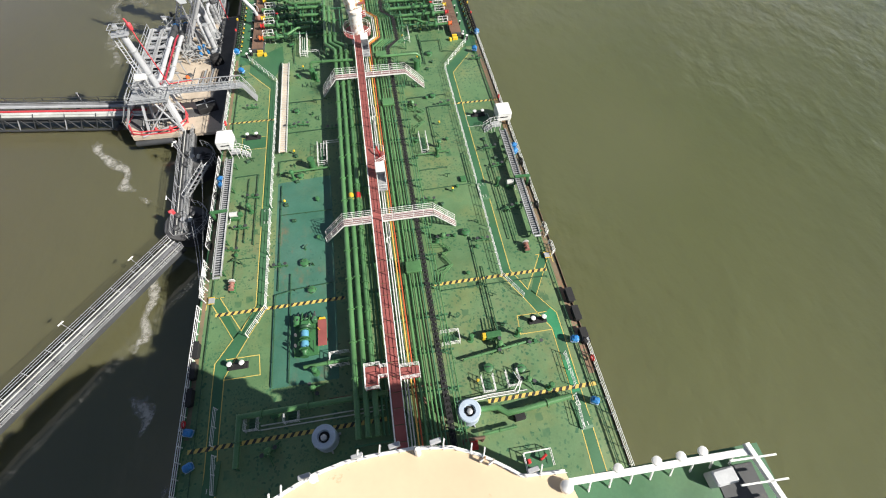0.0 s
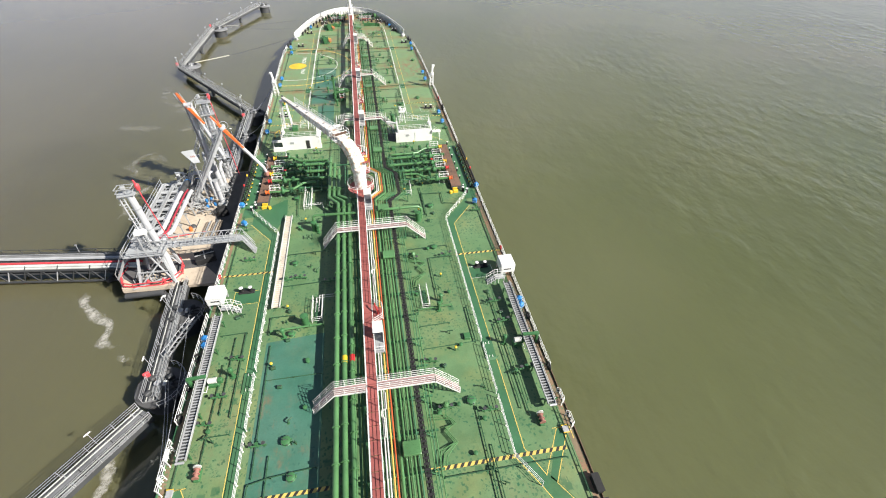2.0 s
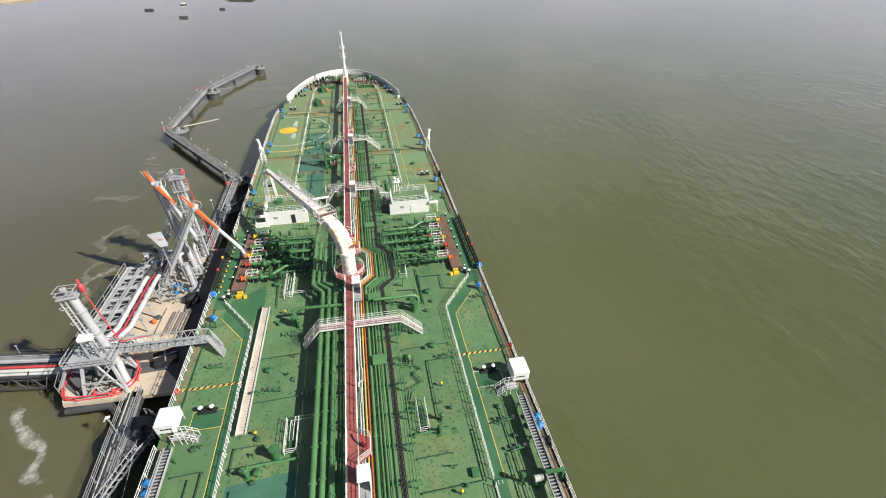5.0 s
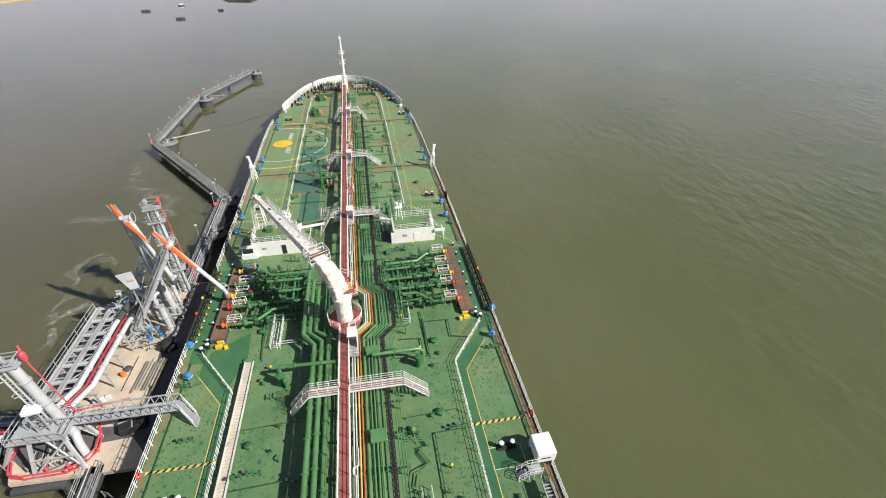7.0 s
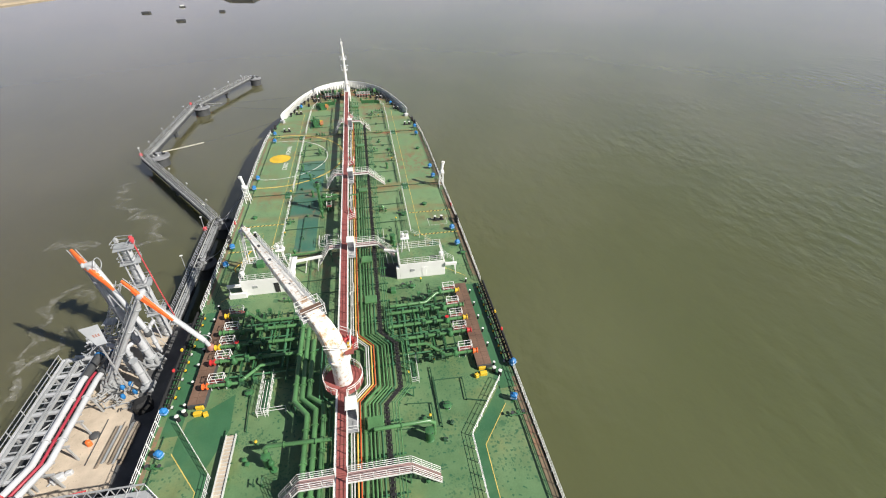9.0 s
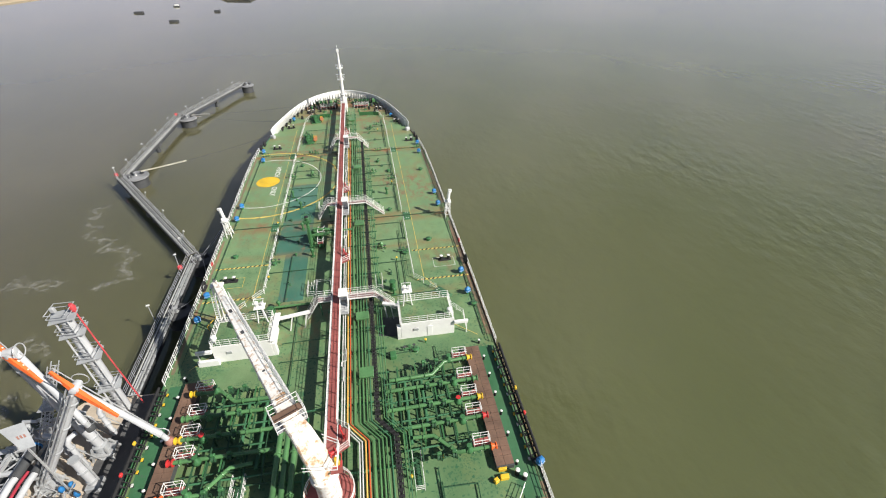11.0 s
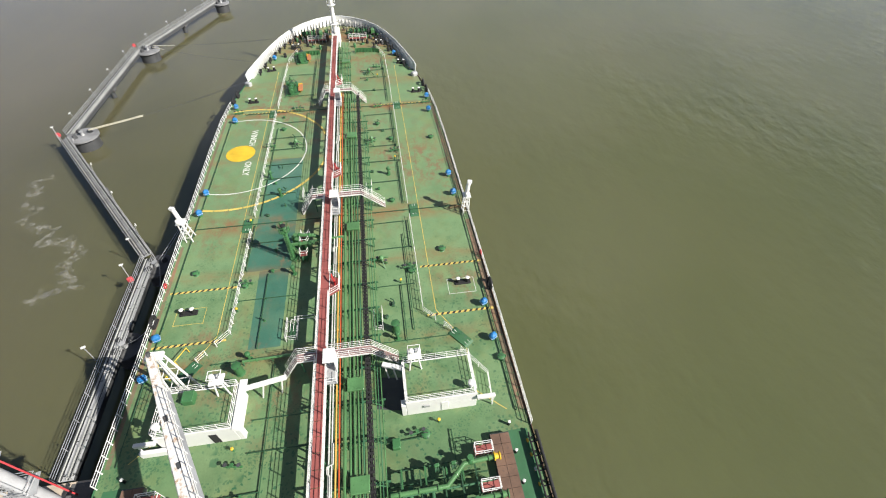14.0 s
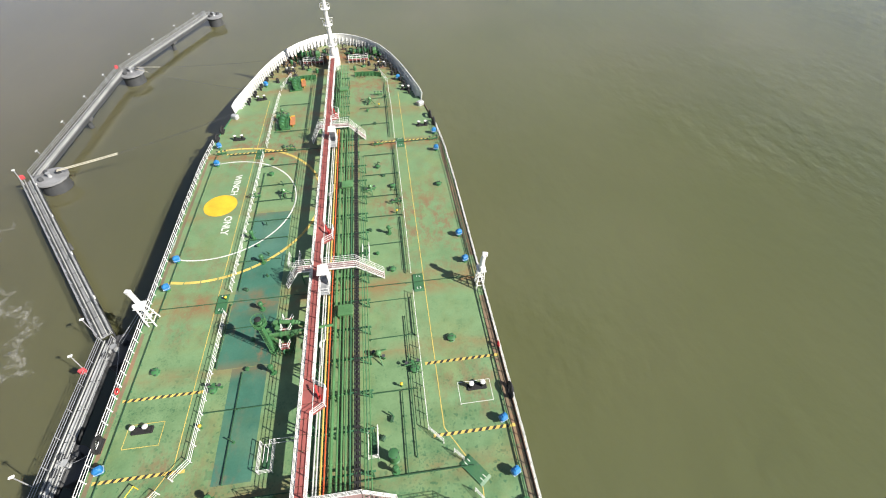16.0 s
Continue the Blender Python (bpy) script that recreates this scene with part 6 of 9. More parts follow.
def blue_cover(x, y, sc=1.0):
    e = empty("covered_fitting", (x, y, 0), "small deck fitting under a bright blue cover", "cover", "blue covers")
    part("stand", G(True).lathe((0, 0, 0), [(0.3 * sc, 0), (0.25 * sc, 0.5 * sc)], 10), GREEN, e)
    rz = (x * 37 + y * 11) % 60 - 30
    cv = part("cover", G().box((0, 0, 0.78 * sc), (0.82 * sc, 0.66 * sc, 0.72 * sc), rz, 0.13 * sc).box((0, 0, 1.17 * sc), (0.4 * sc, 0.36 * sc, 0.16 * sc), rz, 0.06), BLUE, e)
    part("lashing", G().box((0, 0, 0.62 * sc), (0.86 * sc, 0.7 * sc, 0.06), rz), LBLUE, cv)


for x, y in ((-20.2, -12.5), (-19.8, -15.6), (19.5, -9.3), (19.4, -15.9), (20.2, 19.2), (20.3, 20.3), (19.5, 44.2), (20.9, 49.2), (-20.6, 49.0), (-19.4, 43.6), (19.2, 81.9), (19.2, 76.8), (-19.8, 82.2), (-19.8, 77.0), (19.0, 109.0), (19.0, 104.0), (18.4, 130.6), (18.7, 136.1), (-19.8, 104.4), (-19.8, 109.3), (-19.7, 136.7), (-19.0, 131.3), (-14.6, 159.3), (13.5, 158.4), (-20.3, 20.0), (-20.1, 18.9)):
    blue_cover(x, y)


# ---- accommodation ladders with their white housings ----
def ladder_set(s):
    e = empty("accommodation_ladder", (s * 19.2, 4.4, 0), "aluminium accommodation ladder stowed along the deck edge", "ladder", "accommodation ladders")
    for d in (-0.42, 0.42):
        part("side_beam", G().bar((d - s * 0.1, 0, 1.15), (d + s * 0.1, 19.0, 1.15), 0.10, 0.3), GALV, e)
    part("floor_plate", G().bar((-s * 0.1, 0.1, 1.08), (s * 0.1, 18.9, 1.08), 0.8, 0.03), DARKST, e)
    tr = shared("ladder_tread", lambda: G().box((0, 0, 0), (0.7, 0.13, 0.04)), GALV)
    for i in range(54):
        part("tread", tr, GALV, e).location = (s * (0.2 * i / 54 - 0.1), 0.3 + i * 0.345, 1.2)
    for y in (0.6, 5.0, 9.3, 13.5, 17.8):
        part("cradle", G().bar((-0.6, y, 0), (-0.6, y, 1.0), 0.12).bar((0.6, y, 0), (0.6, y, 1.0), 0.12).bar((-0.75, y, 1.0), (0.75, y, 1.0), 0.12), GREEN, e)
    for d in (-0.5, 0.5):
        part("folded_rail", G(True).tube([(d - s * 0.1, 0.4, 1.45), (d + s * 0.1, 18.6, 1.45)], 0.03, 5), PIPEC, e)
    part("end_roller", G(True).tube([(-0.4, -0.15, 1.1), (0.4, -0.15, 1.1)], 0.14, 10), GALV, e)
    h = empty("ladder_housing", (s * 20.1, 26.6, 0), "white box housing at the head of the boarding ladder", "housing", "ladder housings")
    part("box", G().box((0, 0, 1.65), (2.1, 2.45, 1.35), 0, 0.1), WHITE, h)
    part("lid_seam", G().box((0, 0, 2.05), (2.13, 2.48, 0.03)), GALV, h)
    part("slot", G().box((-s * 0.1, -1.235, 1.6), (1.1, 0.04, 0.16)), HOLE, h)
    for a in (-0.9, 0.9):
        for b in (-1.1, 1.1):
            part("leg", G().box((a, b, 0.5), (0.14, 0.14, 1.0)), GALV, h)
    st = empty("platform_steps", (s * 18.0, 24.6, 0), "white railed steps leading to the ladder head", "steps", "ladder steps")
    part("landing", G().box((s * 0.7, 0.2, 0.9), (1.3, 1.0, 0.06)), GALV, st)
    for i in range(4):
        part("step", G().box((-s * (0.2 + i * 0.25), 0.1, 0.7 - i * 0.2), (0.24, 0.9, 0.05)), GALV, st)
    for y in (-0.3, 0.65):
        for z in (0.5, 1.0):
            part("rail", G(True).tube([(s * 1.4, y, 0.9 + z), (0, y, 0.9 + z), (-s * 1.1, y, 0.1 + z)], 0.03, 5), WHITE, st)
        for a, zb in ((1.3, 0.9), (0.5, 0.9), (0, 0.9), (-0.55, 0.45), (-1.1, 0.0)):
            part("post", G().bar((s * a, y, 0), (s * a, y, zb + 1.0), 0.05), WHITE, st)
    w = empty("ladder_winch", (s * 18.1, 13.6, 0), "small green winch with a white drum beside the ladder", "winch", "ladder winches")
    part("base", G().box((0, 0, 0.25), (1.2, 0.9, 0.5), 0, 0.05), GREEN, w)
    part("drum", G(True).tube([(-0.5, 0, 0.8), (0.4, 0, 0.8)], 0.34, 14), PIPEC, w)
    part("motor", G().box((0.75, 0, 0.7), (0.5, 0.5, 0.6), 0, 0.06), GREEN, w)
    dv = empty("ladder_davit", (s * 20.4, 13.6, 0), "green swing arm over the accommodation ladder", "davit", "ladder davits")
    part("post", G().box((s * 0.1, 0, 0.8), (0.3, 0.4, 1.6), 0, 0.04), GREEN, dv)
    part("arm", G().bar((s * 0.3, 0, 1.6), (-s * 1.8, 0, 1.75), 0.35, 0.25), GREEN, dv)
    part("rail", G(True).tube([(-s * 2.0, -0.8, 1.0), (-s * 2.0, -1.6, 1.0), (-s * 0.9, -1.6, 1.0)], 0.04, 6), WHITE, dv)
    t = empty("tool_platform", (s * 18.9, 1.8, 0), "small yellow-edged boarding step at the rail", "step", "boarding steps")
    part("top", G().box((s * 0.9, 0, 0.3), (0.62, 0.72, 0.06), 0, 0.02), GALV, t)
    for d in (-0.4, 0.4):
        part("edge", G().box((s * 0.9, d, 0.3), (0.7, 0.08, 0.07)), YELLOW, t)
    part("leg", G().box((s * 0.9, 0, 0.13), (0.5, 0.7, 0.26)), GALV, t)
    ws = empty("shore_winch", (s * 17.6, 3.2, 0), "small dull-red hose winch with a pale wheel on the deck", "winch", "hose winches")
    part("base", G().box((0, 0, 0.15), (0.6, 1.2, 0.3), 0, 0.04), GREEN, ws)
    part("drum", G(True).tube([(0, -0.4, 0.55), (0, 0.4, 0.55)], 0.22, 12), PRIMER, ws)
    for d in (-0.42, 0.0, 0.42):
        part("flange", G(True).lathe((0, d, 0.55), [(0.34, -0.04), (0.34, 0.04)], 14, (0, 1, 0)), PRIMER, ws)
    part("wheel", G(True).lathe((0, 0.6, 0.65), [(0.4, 0), (0.4, 0.08)], 14, (0, 1, 0)), PIPEC, ws)
    for y in (2.6, 5.4):
        gx = edge_x(s, y) - s * 0.3
        guard_rail([(gx - s * 0.3, y - 0.8, 0), (gx, y - 0.6, 0), (gx, y + 0.6, 0), (gx - s * 0.3, y + 0.8, 0)], "white bent gate rail at the deck edge", 1.1, 3, 0.7, 0.035, WHITE, "gate rails", "gate_railing")


ladder_set(-1)
ladder_set(1)


def spare_gangway():
    e = empty("spare_gangway", (-12.35, 24.0, 0), "long pale aluminium gangway lying on deck stools", "gangway")
    for d in (-0.5, 0.5):
        part("side_beam", G().bar((d, 0, 0.62), (d, 20.7, 0.62), 0.1, 0.3), PIPEC, e)
    part("floor", G().box((0, 10.35, 0.58), (0.92, 20.6, 0.05)), CONC, e, "pale sandy decking")
    cl = shared("cleat", lambda: G().box((0, 0, 0), (0.9, 0.06, 0.05)), PIPEC)
    for i in range(50):
        part("cleat", cl, PIPEC, e).location = (0, 0.3 + i * 0.41, 0.63)
    for y in (1, 6, 11, 16, 20):
        part("stool", G().box((0, y, 0.22), (1.2, 0.2, 0.44)), GREEN, e)


spare_gangway()


# ---- small deck fittings ----
def hatch(x, y, r=0.55, h=0.75):
    e = empty("tank_hatch", (x, y, 0), "round green tank hatch with a dogged lid", "hatch", "tank hatches")
    part("coaming", G(True).lathe((0, 0, 0), [(r * 1.12, 0), (r, 0.05), (r, h)], 18), GREEN, e)
    ld = part("lid", G(True).lathe((0, 0, h), [(r * 1.16, 0), (r * 1.16, 0.08), (r * 0.9, 0.14), (r * 0.3, 0.17)], 18), GREEN, e)
    for a in range(0, 360, 72):
        c, q = math.cos(radians(a)), math.sin(radians(a))
        part("dog", G().box((r * 1.15 * c, r * 1.15 * q, h), (0.12, 0.12, 0.16), a), DARKST, ld)
    part("hinge", G().box((r * 1.2, 0, h), (0.22, 0.3, 0.12), 0, 0.02), GREEN, ld)
    part("handle", G(True).tube([(-r * 0.5, 0, h + 0.14), (-r * 0.5, 0, h + 0.3), (r * 0.5, 0, h + 0.3), (r * 0.5, 0, h + 0.14)], 0.03, 5), DARKST, ld)


for x, y in ((9.6, -10.8), (10.6, 6.7), (10.5, 33.5), (-9.4, 5.3), (-8.6, 1.5), (-10.6, 33.0), (10.8, 88.8), (-11.0, 89.3), (6.6, 24.0), (-10.0, 19.5), (9.2, 103.8), (10.2, 121.5), (-9.6, 127.5), (13.0, -11.4), (-12.3, -12.0), (11.6, 44.6), (-11.6, 50.4), (10.0, 66.8), (19.6, 74.2), (15.4, 92.2), (-17.8, 92.4), (17.6, 121.0), (8.0, 127.0)):
    hatch(x, y, 0.33 + 0.08 * ((x * 7 + y) % 3) / 2, 0.34)


def gas_mast(x, y, h=2.4, r=0.16):
    e = empty("vent_valve", (x, y, 0), "green pressure-vacuum vent with a domed head", "vent", "tank vents")
    part("base", G(True).lathe((0, 0, 0), [(r * 2.2, 0), (r * 2.2, 0.12), (r, 0.14), (r, h * 0.6)], 12), GREEN, e)
    hd = part("head", G(True).lathe((0, 0, h * 0.6), [(r, 0), (r * 1.7, 0.1), (r * 1.9, h * 0.12), (r * 1.9, h * 0.26), (r * 1.2, h * 0.34)], 14), GREEN, e)
    part("lever", G().bar((0, 0, h * 0.5), (0.55, 0.2, h * 0.62), 0.05), GREEN, hd)


for x, y in ((9.0, 40.9), (-7.4, 40.2), (8.1, 78.4), (-8.8, 78.2), (9.2, 20.6), (-10.9, 19.2), (13.6, -7.6), (8.4, -7.4), (-7.2, 99.6), (-8.2, 107.6), (-4.8, 90.6), (15.4, -13.8), (-8.2, -8.4), (9.7, 22.2), (-16.2, 14.3), (16.4, 13.9), (9.1, 110.8), (-10.2, 112.4)):
    gas_mast(x, y, 1.5 + 0.3 * ((x * 3 + y * 5) % 4) / 3)


def valve_group(x, y, rz=0.0, spider=False):
    e = empty("valve_group", (x, y, 0), "cluster of small green valves and pipe stubs on the deck", "valves", "deck valves")
    e.rotation_euler.z = radians(rz)
    part("manifold", G(True).tube([(-0.9, 0, 0.35), (0.9, 0, 0.35)], 0.09, 8), GREEN, e)
    for i, a in enumerate((-0.65, 0.0, 0.65)):
        stm = part("stem", G(True).tube([(a, 0, 0.0), (a, 0, 0.85)], 0.06, 6), GREEN, e)
        part("handwheel", G(True).lathe((a, 0, 0.82), [(0.2, 0), (0.2, 0.05)], 12), [DARKST, GREEN, DARKST][i], stm)
    if spider:
        for a in (20, 140, 260):
            c, s = math.cos(radians(a)), math.sin(radians(a))
            part("strut", G().bar((0.1 * c, 0.1 * s, 1.1), (1.25 * c, 1.25 * s, 0.0), 0.09), GREEN, e)
        part("machine", G(True).lathe((0, 0, 0.8), [(0.3, 0), (0.34, 0.35), (0.14, 0.6)], 12), PIPEG, e)


for i, (x, y, sp) in enumerate(((7.6, 6.2, True), (12.4, 5.2, False), (12.0, 31.2, False), (7.0, 31.4, True), (-12.2, 5.2, False), (-11.4, 29.4, False), (-9.5, 29.6, False), (6.9, 90.9, True), (10.6, 89.4, False), (-10.8, 89.6, False), (-11.3, 121.8, False), (10.6, 117.4, False), (6.7, 120.8, True), (7.2, 149.0, True), (-9.8, 147.0, True), (6.8, 12.5, False), (-5.3, 28.2, False), (11.3, -8.6, True), (-8.4, -10.2, True), (15.2, -8.9, False), (9.2, 67.0, False), (-8.6, 66.4, False), (-9.6, 61.5, False), (18.0, 9.8, False), (-18.0, 8.4, False), (-17.2, 34.6, False), (18.3, 134.0, False), (9.0, 152.0, False), (19.3, 42.0, False), (-18.9, 134.6, False), (-19.5, 42.3, False), (-17.2, 11.6, False), (17.2, 17.2, False), (-6.8, 121.8, True), (13.3, -12.8, True), (-12.6, -15.4, True), (-16.0, 16.5, False), (17.0, 20.8, False), (8.4, 133.6, False), (-7.0, 134.3, False))):
    valve_group(x, y, (i * 47) % 180 if sp else (i % 3) * 8 - 8, sp)


def lamp_stub(x, y):
    e = empty("deck_light", (x, y, 0), "small yellow-capped sounding pipe on the deck", "sounding pipe", "sounding pipes")
    part("stem", G(True).tube([(0, 0, 0), (0, 0, 0.6)], 0.08, 8), GREEN, e)
    part("cap", G(True).lathe((0, 0, 0.6), [(0.17, 0), (0.17, 0.14), (0.08, 0.22)], 10), YELLOW, e)


for x, y in ((10.5, 26.9), (9.4, 43.4), (-11.9, 15.0), (-9.6, 43.4), (11.5, 67.9), (-8.9, 68.0), (9.2, 87.0), (-11.3, 85.3), (-11.9, 101.7), (10.5, 115.0), (9.0, 147.2), (11.1, 51.4), (7.6, 49.9), (-8.0, 54.3), (8.2, -12.0), (-10.8, 24.0), (10.2, 13.8)):
    lamp_stub(x, y)


def well_rail(x0, y0, x1, y1, branch=0, turn=0):
    """Hairpin of white rails round a deck opening, open towards the bow."""
    e = empty("well_rail", ((x0 + x1) / 2, (y0 + y1) / 2, 0), "white hairpin pipe rails round a deck opening", "railing", "opening rails")
    a, b = abs(x1 - x0) / 2, abs(y1 - y0) / 2
    e.rotation_euler.z = radians(turn)
    for z in (0.35, 0.7, 1.05):
        part("bar", G(True).tube([(-a, b, z), (-a, -b + 0.1, z), (-a + 0.1, -b, z), (a - 0.1, -b, z), (a, -b + 0.1, z), (a, b, z)], 0.028, 6), WHITE, e)
    n = max(2, round(2 * b / 1.3))
    for px in (-a, a):
        for i in range(n + 1):
            part("post", G().box((px, -b + 2 * b * i / n, 0.52), (0.06, 0.06, 1.05)), WHITE, e)
    part("opening", G().box((0, 0, 0.06), (a * 1.2, b * 1.5, 0.12), 0, 0.03), LINEP, e)
    if branch:
        for k in (0.0, 0.4):
            part("branch_rail", G(True).tube([(a * 0.4 - k, -b * branch * 0.5, 0.95), (a * 0.4 - k, (b - k) * branch, 0.95), (a + 2.0, (b - k) * branch, 0.95), (a + 2.0, (b - k) * branch, 0.0)], 0.03, 6), WHITE, e)
            part("branch_post", G().box((a * 0.4 - k, (b - k) * branch, 0.48), (0.06, 0.06, 0.95)), WHITE, e)
    for k in range(int(2 * b / 0.42)):
        part("grate_bar", G().box((0, -b * 0.7 + k * 0.32, 0.14), (a * 1.2, 0.05, 0.04)), PIPED, e)


for q in ((7.1, 21.1, 8.1, 25.0), (-7.5, 21.1, -6.2, 25.0, 1), (7.9, 48.6, 8.8, 52.4), (-10.1, 46.9, -8.9, 52.8, -1), (5.5, 79.9, 6.5, 82.8), (-4.9, 80.0, -3.6, 82.8, 1), (8.6, -13.3, 9.8, -11.6), (11.2, -13.1, 12.4, -11.5), (-6.4, -8.4, -5.0, -6.4, 0, -90), (5.5, -7.9, 6.9, -5.9, 0, 90), (-11.3, -13.0, -9.9, -11.7), (-15.0, -13.2, -13.8, -11.8), (5.3, 105.8, 6.2, 108.4), (-4.6, 106.0, -3.2, 108.2)):
    well_rail(*q)


def life_davit(s):
    e = empty("store_davit", (s * 20.1, 99.6, 0), "white lattice store davit with a stowed head at the rail", "davit", "store davits")
    for dx, dy in ((-0.45, -0.5), (0.45, -0.5), (-0.45, 0.5), (0.45, 0.5)):
        part("leg", G().bar((dx, dy * 1.4, 0), (dx * 0.7 + s * 0.2, dy * 0.7, 3.3), 0.12), WHITE, e)
    for z in (0.8, 1.6, 2.4, 3.1):
        k = 1 - 0.3 * z / 3.3
        part("tie", G(True).tube([(-0.45 * k, -0.7 * k, z), (0.45 * k, -0.7 * k, z), (0.45 * k, 0.7 * k, z), (-0.45 * k, 0.7 * k, z), (-0.45 * k, -0.7 * k, z)], 0.05, 5), WHITE, e)
    part("platform", G().box((s * 0.15, 0, 3.35), (1.1, 1.3, 0.08)), WHITE, e)
    part("head", G(True).tube([(s * 0.2, 0.2, 3.3), (s * 0.35, 0.3, 4.6), (s * 0.5, 0.4, 5.3)], 0.3, 10), WHITE, e)
    part("light", G().box((s * 0.2, -0.4, 3.8), (0.7, 0.5, 0.5), 20, 0.08), WHITE, e)
    part("light", G().box((s * 0.6, 0.5, 5.4), (0.7, 0.5, 0.4), -15, 0.08), WHITE, e)


life_davit(-1)
life_davit(1)


def pump_unit(x, y):
    """Upright post with a caged head beside two thick delivery pipes and small railed steps."""
    e = empty("cargo_pump", (x, y, 0), "green deck pump with a tall ladder post and railed steps", "pump")
    part("post", G(True).lathe((0, 0, 0), [(0.55, 0), (0.55, 0.15), (0.26, 0.25), (0.24, 5.5), (0.34, 5.6), (0.34, 6.1)], 14), GREEN, e)
    part("post_cap", G(True).lathe((0, 0, 6.1), [(0.36, 0), (0.36, 0.1), (0.2, 0.2)], 14), BLACK, e, "black cap")
    for d in (-0.2, 0.2):
        part("ladder_side", G().bar((d, -0.5, 0), (d, -0.5, 5.6), 0.05), PIPEG, e)
    for i in range(15):
        part("ladder_rung", G().bar((-0.2, -0.5, 0.35 + 0.36 * i), (0.2, -0.5, 0.35 + 0.36 * i), 0.05), PIPEG, e)
    part("head_stage", G(True).lathe((0, 0, 5.25), [(0.75, 0), (0.75, 0.06)], 14), GREEN, e)
    for z in (5.7, 6.2):
        part("head_rail", G(True).tube([(0.75 * math.cos(a), 0.75 * math.sin(a), z) for a in [i * math.pi / 8 for i in range(17)]], 0.03, 5), PIPEG, e)
    for k in range(6):
        part("rail_stanchion", G().box((0.75 * math.cos(k * 1.047), 0.75 * math.sin(k * 1.047), 5.75), (0.05, 0.05, 0.9)), PIPEG, e)
    for dx, dy in ((0.9, 0.3), (-0.5, 0.9)):
        part("stay", G().bar((dx * 1.4, dy * 1.4, 0), (dx * 0.25, dy * 0.25, 2.6), 0.1), GREEN, e)
    part("delivery_pipe", G(True).tube([(0.1, 2.5, 0), (0.1, 2.5, 1.6), (0.5, 2.5, 1.95), (3.0, 2.1, 1.95), (3.6, 2.0, 1.6), (3.7, 1.9, 0.9)], 0.27, 12), PIPEG, e)
    part("delivery_pipe", G(True).tube([(0.0, 0.9, 0), (0.0, 0.9, 1.5), (0.4, 0.8, 1.8), (3.2, 0.7, 1.9)], 0.24, 12), PIPEG, e)
    for px, py, pz in ((1.0, 2.42, 1.95), (2.4, 2.2, 1.95), (1.2, 0.78, 1.83), (2.5, 0.72, 1.88)):
        part("flange", G(True).lathe((px, py, pz), [(0.38, -0.07), (0.38, 0.07)], 14, (1, -0.08, 0)), GREEN, e)
    for px, py, h in ((0.6, 2.0, 2.5), (0.8, 1.4, 2.2), (-0.5, 1.8, 1.4)):
        v = part("valve", G(True).lathe((px, py, 0), [(0.16, 0), (0.16, h * 0.5), (0.3, h * 0.55), (0.3, h * 0.75), (0.07, h * 0.78), (0.07, h)], 10), GREEN, e)
        part("handwheel", G(True).lathe((px, py, h), [(0.3, 0), (0.3, 0.05)], 12), PIPEG, v)
    part("pipe_stand", G().box((1.9, 1.5, 0.8), (0.2, 2.0, 1.6)), GREEN, e)
    for y0, h in ((-0.3, 0.9), (1.5, 1.3), (3.0, 1.1)):
        part("step", G().box((1.6, y0, h), (0.9, 0.8, 0.06)), CATRED, e)
        part("step_leg", G().box((1.6, y0, h / 2), (0.7, 0.6, h - 0.06)), GREEN, e)
        for z in (h + 0.5, h + 0.95):
            part("step_rail", G(True).tube([(1.15, y0 + 0.4, z), (1.15, y0 - 0.4, z), (2.05, y0 - 0.4, z), (2.3, y0 + 0.3, z)], 0.035, 5), WHITE, e)
        for px, py in ((1.15, y0 + 0.4), (1.15, y0 - 0.4), (2.05, y0 - 0.4)):
            part("step_post", G().bar((px, py, h), (px, py, h + 0.95), 0.05), WHITE, e)
    for k in range(5):
        part("drain_line", G(True).tube([(0.4 + 0.5 * k, -0.9, 0), (0.4 + 0.5 * k, -0.9, 0.5 + 0.15 * (k % 3)), (0.9 + 0.4 * k, 0.2, 0.5 + 0.15 * (k % 3))], 0.07, 7), (GREEN, LINEP, PIPED)[k % 3], e)


pump_unit(-5.15, 93.6)


def step_over(x, y, rz, w=1.3):
    e = empty("step_over", (x, y, 0), "green non-slip step-over ramp on the walkway", "ramp", "step-over ramps")
    e.rotation_euler.z = radians(rz)
    prof = [(-1.5, 0.0), (-1.2, 0.14), (1.2, 0.14), (1.5, 0.0), (1.5, -0.004), (-1.5, -0.004)]
    vs = [(sx * w / 2, py, pz) for sx in (-1, 1) for py, pz in prof]
    n = len(prof)
    part("plate", G().add(vs, [tuple(range(n))[::-1], tuple(range(n, 2 * n))] + [(i, (i + 1) % n, (i + 1) % n + n, i + n) for i in range(n)]), PATHG, e)
    for k in (-1.0, 1.0):
        for d in (-0.2, 0.2):
            part("tread_mark", G().box((d, k, 0.145), (0.06, 0.4, 0.02)), LINEW, e)


for x, y, rz in ((12.4, 101.2, 0), (-12.4, 101.2, 0), (15.5, 77.6, 38), (-15.4, 77.4, -38), (12.3, 134.0, 0), (-12.3, 134.0, 0), (14.3, 13.2, 0), (-14.3, 13.2, 0), (17.9, -16.8, 4), (-17.9, -16.8, -4)):
    step_over(x, y, rz)
